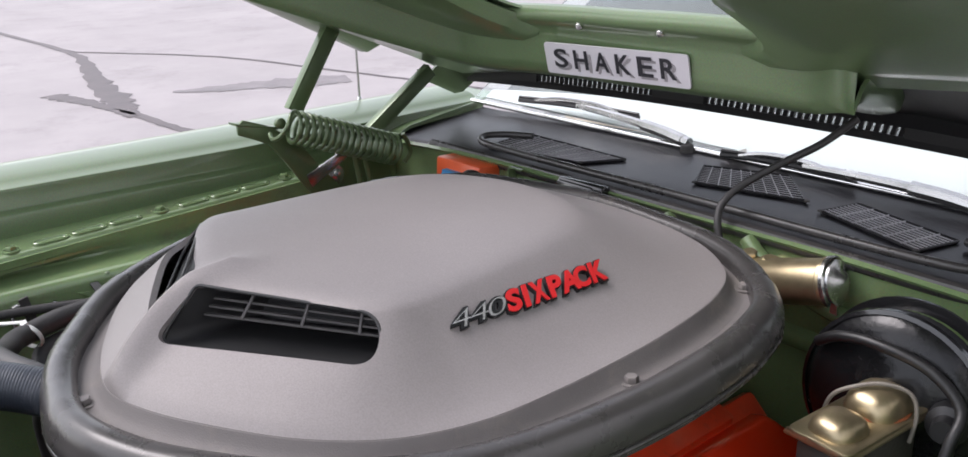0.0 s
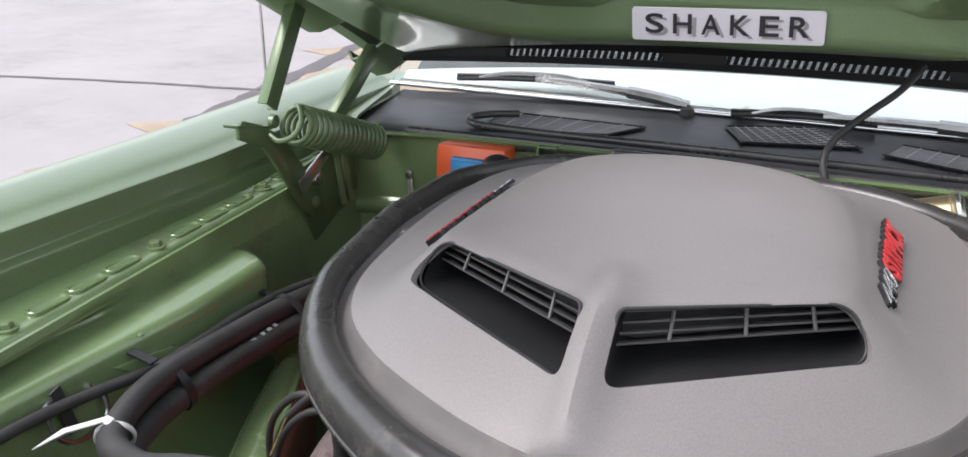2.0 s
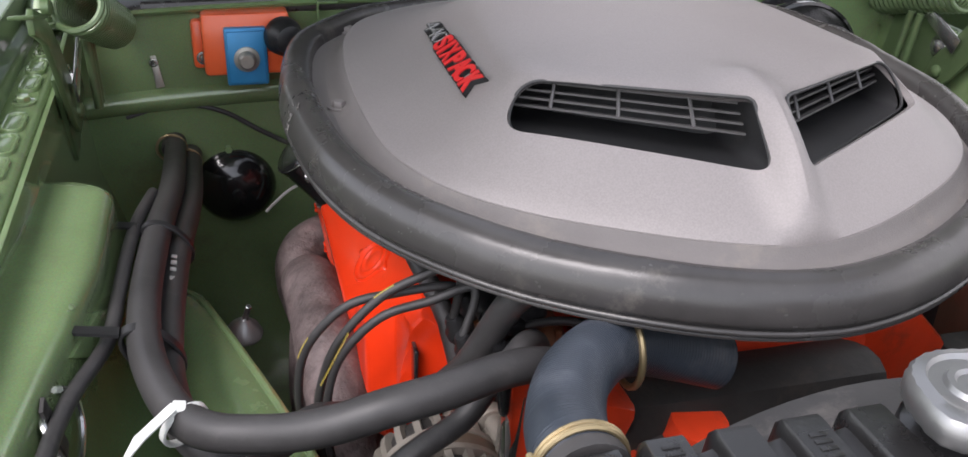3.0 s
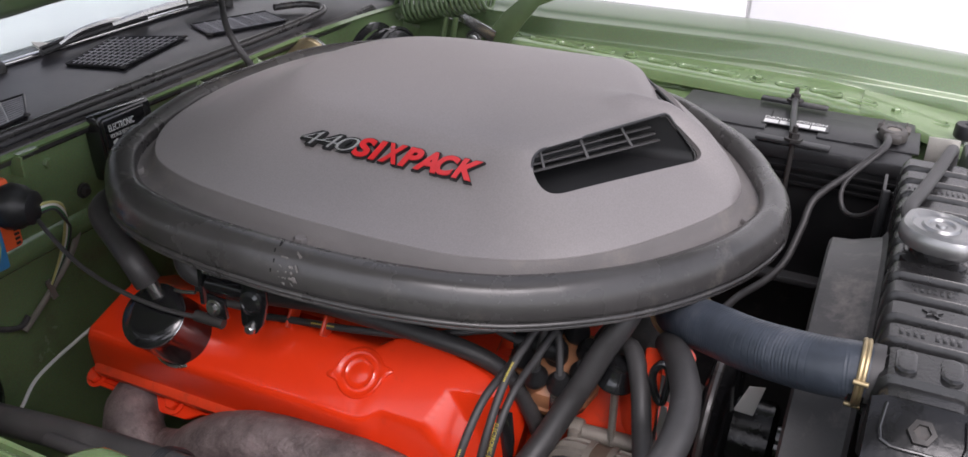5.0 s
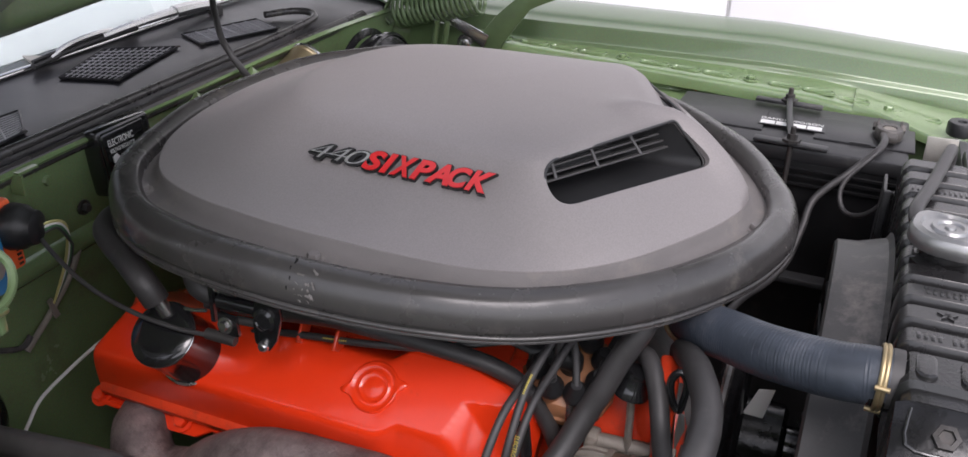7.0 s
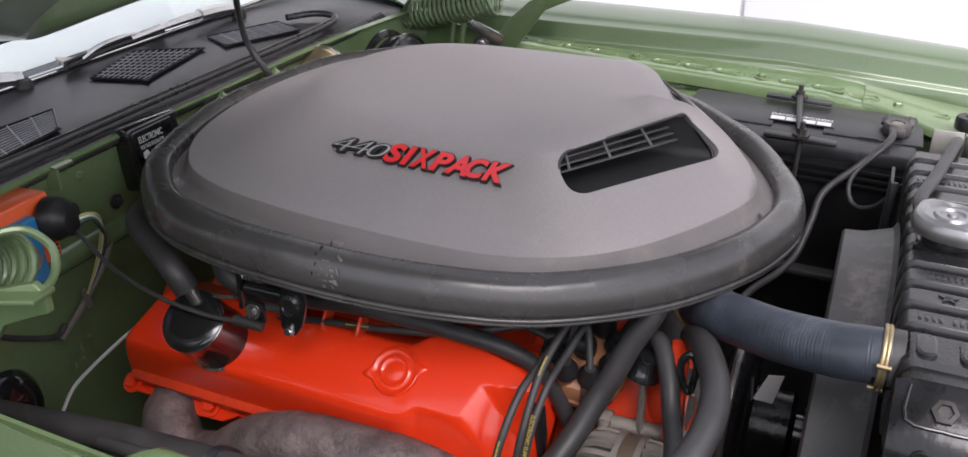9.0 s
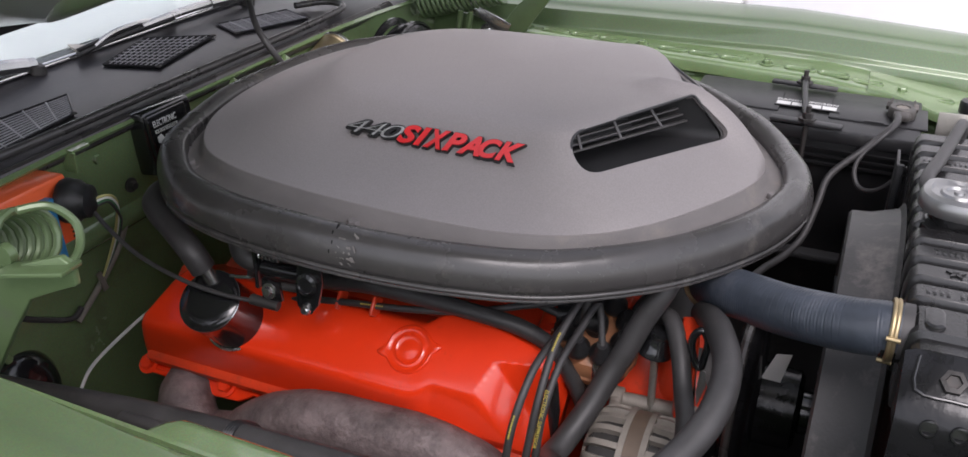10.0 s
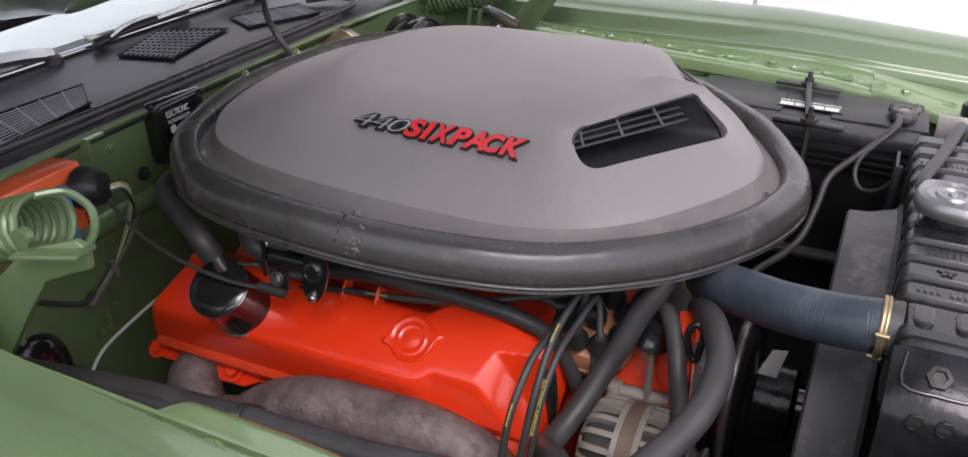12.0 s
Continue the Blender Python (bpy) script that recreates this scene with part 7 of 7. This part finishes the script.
def control_box():
    b = thing("ignition_module", (-0.40, 0.43, 0.86), "orange ignition control box with a blue transistor block", "control box")
    tilt = (-4, 0, 0)
    part("case", box((-0.422, 0.447, 0.908), (0.122, 0.052, 0.088), tilt, 0.006), ORANGE_BOX, b)
    part("side_chamfer", box((-0.488, 0.462, 0.903), (0.020, 0.026, 0.070), tilt, 0.006), ORANGE_BOX, b)
    part("mount_plate", box((-0.505, 0.476, 0.905), (0.040, 0.005, 0.082), tilt, 0.001), PRIMER, b, "brownish mounting plate")
    part("mount_plate", box((-0.345, 0.476, 0.905), (0.036, 0.005, 0.060), tilt, 0.001), PRIMER, b, "brownish mounting plate")
    blue = part("heat_sink", box((-0.424, 0.417, 0.895), (0.058, 0.016, 0.082), tilt, 0.003), BLUE_FIN, b, "blue transistor block")
    part("sink_step", box((-0.424, 0.409, 0.895), (0.052, 0.006, 0.074), tilt, 0.002), BLUE_FIN, blue)
    part("transistor", lathe((-0.424, 0.407, 0.893), (0, -1, 0), [(0, 0), (0.018, 0), (0.018, 0.003), (0.013, 0.004), (0.012, 0.013), (0.009, 0.016), (0, 0.016)], 24), ALU, blue)
    part("connector", lathe((-0.374, 0.422, 0.922), (0.35, -1, 0), [(0, 0), (0.026, 0), (0.028, 0.006), (0.026, 0.02), (0.022, 0.024), (0.020, 0.034), (0.012, 0.038), (0, 0.038)], 20), BLACK_PLASTIC, b, "round black connector")
    part("screw", hexbolt((-0.505, 0.473, 0.885), (0, -1, 0), 0.006, 0.004), STEEL, b)
    part("screw", hexbolt((-0.484, 0.449, 0.885), (0, -1, 0), 0.006, 0.004), STEEL, b)
    for i in range(4):
        part("tag_mark", box((-0.370, 0.4185, 0.873 + 0.006 * i), (0.006, 0.0012, 0.003), tilt), BLACK_PLASTIC, b, "", 0)
    for i, m in enumerate((WIRE_Y, WHITE_TIE, WIRE_G, HOSE)):
        part("lead", tube([(-0.362, 0.392, 0.922 - 0.004 * i), (-0.338, 0.388, 0.920 - 0.003 * i), (-0.315, 0.398, 0.900 - 0.006 * i), (-0.306 + 0.003 * i, 0.415, 0.86), (-0.305 + 0.003 * i, 0.43, 0.825), (-0.315, 0.445, 0.78)], 0.0018, 6), m, b, "thin coloured wire")
    nudge(b, 0.002, 0.006, 0.005)


control_box()


def regulator():
    r = thing("voltage_regulator", (-0.185, 0.45, 0.885), "black voltage regulator lettered in white on the firewall", "voltage regulator")
    part("case", box((-0.198, 0.426, 0.944), (0.098, 0.034, 0.092), (-8, 0, 0), 0.006), BLACK_PAINT, r)
    part("lid_step", box((-0.205, 0.411, 0.958), (0.078, 0.010, 0.060), (-8, 0, 0), 0.004), BLACK_PAINT, r)
    M = plane_at((-0.242, 0.4032, 0.971), (1, 0, 0.0), (0, 0.14, 0.99))
    part("heading", lettering("ELECTRONIC", M @ Matrix.Translation((0, 0.001, 0.0008)), 0.046, 0.0090, 0.0006), WHITE_PRINT, r, "white printed word", 0)
    part("print", lettering("VOLTAGE REGULATOR", M @ Matrix.Translation((0, -0.008, 0.0010)), 0.046, 0.0055, 0.0006), WHITE_PRINT, r, "white printed word", 0)
    for i in range(2):
        part("print_bar", box(M @ Vector((0.024 + 0.016 * i, -0.0150, 0.0010)), (0.012, 0.0008, 0.0022), (-8, 0, 0)), WHITE_PRINT, r, "", 0)
    part("print_mark", lathe(M @ Vector((0.008, -0.017, 0.0005)), (0, -1, 0.14), [(0, 0), (0.007, 0), (0.007, 0.0012), (0, 0.0012)], 5), WHITE_PRINT, r, "", 0)
    nudge(r, 0.054, 0.040, -0.018)
    part("mount_bolt", hexbolt((-0.238, 0.452, 0.888), (0, -1, 0), 0.0065, 0.008), DARKIRON, r)


regulator()
plug = thing("firewall_plug", (-0.455, 0.45, 0.62), "glossy black domed cover on the firewall", "cover")
part("dome", lathe((-0.455, 0.494, 0.672), (0, -1, 0.05), [(0, 0), (0.062, 0), (0.064, 0.006), (0.060, 0.018), (0.050, 0.032), (0.030, 0.042), (0.012, 0.045), (0, 0.045)], 32), BLACK_PAINT, plug)
part("nub", lathe((-0.450, 0.452, 0.670), (0, -1, 0.05), [(0, 0), (0.012, 0), (0.010, 0.012), (0, 0.014)], 14), BLACK_PAINT, plug)
strap = thing("wire_strap", (-0.30, 0.45, 0.74), "zinc strap holding a line on the firewall", "strap")
part("strap", slab([(-0.306, 0.473, 0.778), (-0.299, 0.473, 0.780), (-0.296, 0.467, 0.755), (-0.304, 0.467, 0.753)], (0, -1, 0), 0.003), ALU, strap)
single("wire_run", tube([(-0.60, 0.47, 0.80), (-0.53, 0.473, 0.815), (-0.465, 0.475, 0.800), (-0.41, 0.475, 0.765), (-0.36, 0.473, 0.738), (-0.34, 0.473, 0.745)], 0.0038, 8), HOSE, "black cable across the green firewall", "wire")
single("fuel_line", tube([(-0.35, 0.473, 0.728), (-0.305, 0.473, 0.758), (-0.26, 0.473, 0.795), (-0.235, 0.473, 0.83)], 0.0042, 8), DIRTY_ALU, "bare steel line clipped to the firewall", "pipe")
single("bare_wire", tube([(-0.412, 0.440, 0.642), (-0.398, 0.440, 0.656), (-0.368, 0.440, 0.680), (-0.31, 0.42, 0.712), (-0.26, 0.40, 0.735)], 0.0024, 8), WHITE_TIE, "pale bare wire beside the engine", "wire")
single("wall_clip", join(box((-0.300, 0.472, 0.962), (0.030, 0.020, 0.003)), box((-0.315, 0.468, 0.948), (0.003, 0.020, 0.026))), GREEN_BAY, "green folded clip above the control box", "clip")
tab = thing("strap_tab", (-0.548, 0.47, 0.845), "pale bare metal tab hanging on the firewall", "strap")
part("tab", slab([(-0.556, 0.468, 0.892), (-0.548, 0.468, 0.893), (-0.540, 0.462, 0.848), (-0.552, 0.462, 0.846)], (0, -1, 0), 0.003, 0.0008), ALU, tab)
part("tab_screw", hexbolt((-0.5515, 0.465, 0.883), (0, -1, 0), 0.004, 0.003), STEEL, tab)

# ---------------------------------------------------------------- driver's side of the firewall


def wiper_motor():
    w = thing("wiper_motor", (0.31, 0.38, 0.90), "gold zinc-plated wiper motor on the firewall", "wiper motor")
    p, q = Vector((0.185, 0.448, 0.905)), Vector((0.308, 0.452, 0.938))
    ax = (q - p).normalized()
    part("can", lathe(p, ax, [(0, 0), (0.029, 0), (0.031, 0.004), (0.031, 0.112), (0.033, 0.114), (0.033, 0.119), (0.029, 0.124), (0.022, 0.125), (0.014, 0.130), (0.008, 0.136), (0, 0.137)], 32), ZINC, w)
    part("end_band", lathe(q - ax * 0.010, ax, [(0.0318, 0), (0.0340, 0.002), (0.0340, 0.007), (0.0318, 0.009)], 32), STEEL, w)
    part("end_cap", lathe(q - ax * 0.002, ax, [(0.030, 0), (0.029, 0.004), (0.016, 0.008), (0.009, 0.014), (0, 0.015)], 28), STEEL, w, "bright end cap")
    part("tab", slab([q + Vector((0.005, -0.018, -0.018)), q + Vector((0.014, -0.018, -0.022)), q + Vector((0.014, -0.016, -0.036)), q + Vector((0.004, -0.016, -0.034))], (0, -1, 0), 0.004), STEEL, w)
    part("gearbox", box((0.190, 0.462, 0.910), (0.07, 0.036, 0.052), (0, 0, 6), 0.01), ZINC, w)
    for x, y in ((0.178, 0.455), (0.210, 0.452)):
        part("nut", hexbolt((x, y, 0.936), (0.1, -0.3, 1), 0.010, 0.008), ZINC, w)


wiper_motor()


def brakes():
    b = thing("brake_booster", (0.435, 0.36, 0.80), "black brake booster drum with hoses", "brake booster")
    c = Vector((0.434, 0.398, 0.852))
    part("drum", lathe(c, (0, -1, 0.05), [(0, 0), (0.098, 0), (0.104, 0.008), (0.104, 0.030), (0.108, 0.034), (0.104, 0.040), (0.088, 0.052), (0.05, 0.058), (0.03, 0.07), (0, 0.07)], 44), END_BLACK, b)
    part("band", lathe(c + Vector((0, -0.033, 0.002)), (0, -1, 0.05), [(0.105, -0.004), (0.110, -0.002), (0.110, 0.006), (0.105, 0.008)], 44), BLACK_PAINT, b)
    part("rear_ring", lathe(c + Vector((0, 0.008, 0)), (0, -1, 0.05), [(0.100, -0.004), (0.114, -0.002), (0.114, 0.002), (0.100, 0.004)], 44), BLACK_PAINT, b)
    part("valve", lathe((0.507, 0.343, 0.872), (0.2, -1, 0.1), [(0, 0), (0.022, 0), (0.022, 0.02), (0.014, 0.024), (0.012, 0.04), (0, 0.04)], 18), BLACK_PLASTIC, b)
    part("vacuum_hose", tube([(0.345, 0.350, 0.905), (0.375, 0.340, 0.925), (0.42, 0.335, 0.933), (0.48, 0.335, 0.924), (0.522, 0.325, 0.897), (0.525, 0.300, 0.865), (0.52, 0.28, 0.79), (0.515, 0.26, 0.70)], 0.0065, 10), BLACK_PLASTIC, b)
    m = thing("master_cylinder", (0.465, 0.25, 0.78), "cast brake master cylinder with a gold zinc lid and wire bail", "master cylinder")
    turn = (0, 0, -5)
    part("body", box((0.442, 0.272, 0.806), (0.064, 0.138, 0.124), turn, 0.012), CAST_GREY, m, "dark cast reservoir")
    part("bore", rod((0.44, 0.36, 0.775), (0.438, 0.18, 0.772), 0.026, 18), CAST_GREY, m)
    R = pose(0.442, 0.272, 0.868, *turn) @ Matrix.Scale(0.85, 4)
    lid = part("lid", slab([R @ p for p in rounded([Vector((-0.044, -0.090, 0)), Vector((0.044, -0.090, 0)), Vector((0.044, 0.090, 0)), Vector((-0.044, 0.090, 0))], [0.014] * 4, 5)], (0, 0, 1), 0.008, 0.002), ZINC, m, "gold zinc lid")
    part("lid_lip", tube([R @ Vector(p) for p in ((-0.043, -0.088, 0.002), (0.043, -0.088, 0.002), (0.043, 0.088, 0.002), (-0.043, 0.088, 0.002))], 0.0032, 8, 6, True, smooth=False), ZINC, lid)

    def dome(cy, lx, ly, hh):
        rings = []
        for h, k in ((0.0, 1.0), (0.25, 0.98), (0.55, 0.90), (0.8, 0.74), (0.94, 0.50), (1.0, 0.22)):
            rings.append([R @ Vector((lx * k * abs(math.cos(a)) ** 0.7 * (1 if math.cos(a) > 0 else -1), cy + ly * k * abs(math.sin(a)) ** 0.7 * (1 if math.sin(a) > 0 else -1), 0.007 + hh * h)) for a in [2 * math.pi * i / 28 for i in range(28)]])
        return loft(rings, True)
    part("lid_dome", dome(-0.044, 0.032, 0.034, 0.024), ZINC, lid)
    part("lid_dome", dome(0.040, 0.037, 0.042, 0.034), ZINC, lid)
    part("lid_groove", tube([R @ Vector((0.037 * math.cos(a), 0.040 + 0.042 * math.sin(a), 0.010)) for a in [2 * math.pi * i / 24 for i in range(24)]], 0.0022, 6, 1, True), RUST, lid)
    part("bail", tube([R @ Vector(p) for p in ((-0.050, -0.040, -0.050), (-0.052, -0.020, -0.044), (-0.050, -0.006, -0.010), (-0.040, -0.002, 0.024), (-0.020, 0.012, 0.040), (0.006, 0.032, 0.048), (0.034, 0.050, 0.040), (0.046, 0.050, 0.015), (0.046, 0.040, -0.02))], 0.0024, 8), DIRTY_ALU, m)
    part("bail_bar", tube([R @ Vector(p) for p in ((-0.045, -0.084, 0.004), (0.0, -0.088, 0.008), (0.044, -0.084, 0.004))], 0.0024, 8), ZINC, m)
    # dark clutter beyond the engine
    s = thing("steering_shaft", (0.44, 0.1, 0.55), "dark steering shaft beside the engine", "shaft")
    part("shaft", rod((0.42, -0.10, 0.52), (0.48, 0.40, 0.72), 0.02, 14), DARKIRON, s)
    single("wire_lead", tube([(0.385, 0.30, 0.84), (0.395, 0.285, 0.845), (0.40, 0.26, 0.83)], 0.004, 8), RUST, "small orange-red wire end", "wire")


brakes()
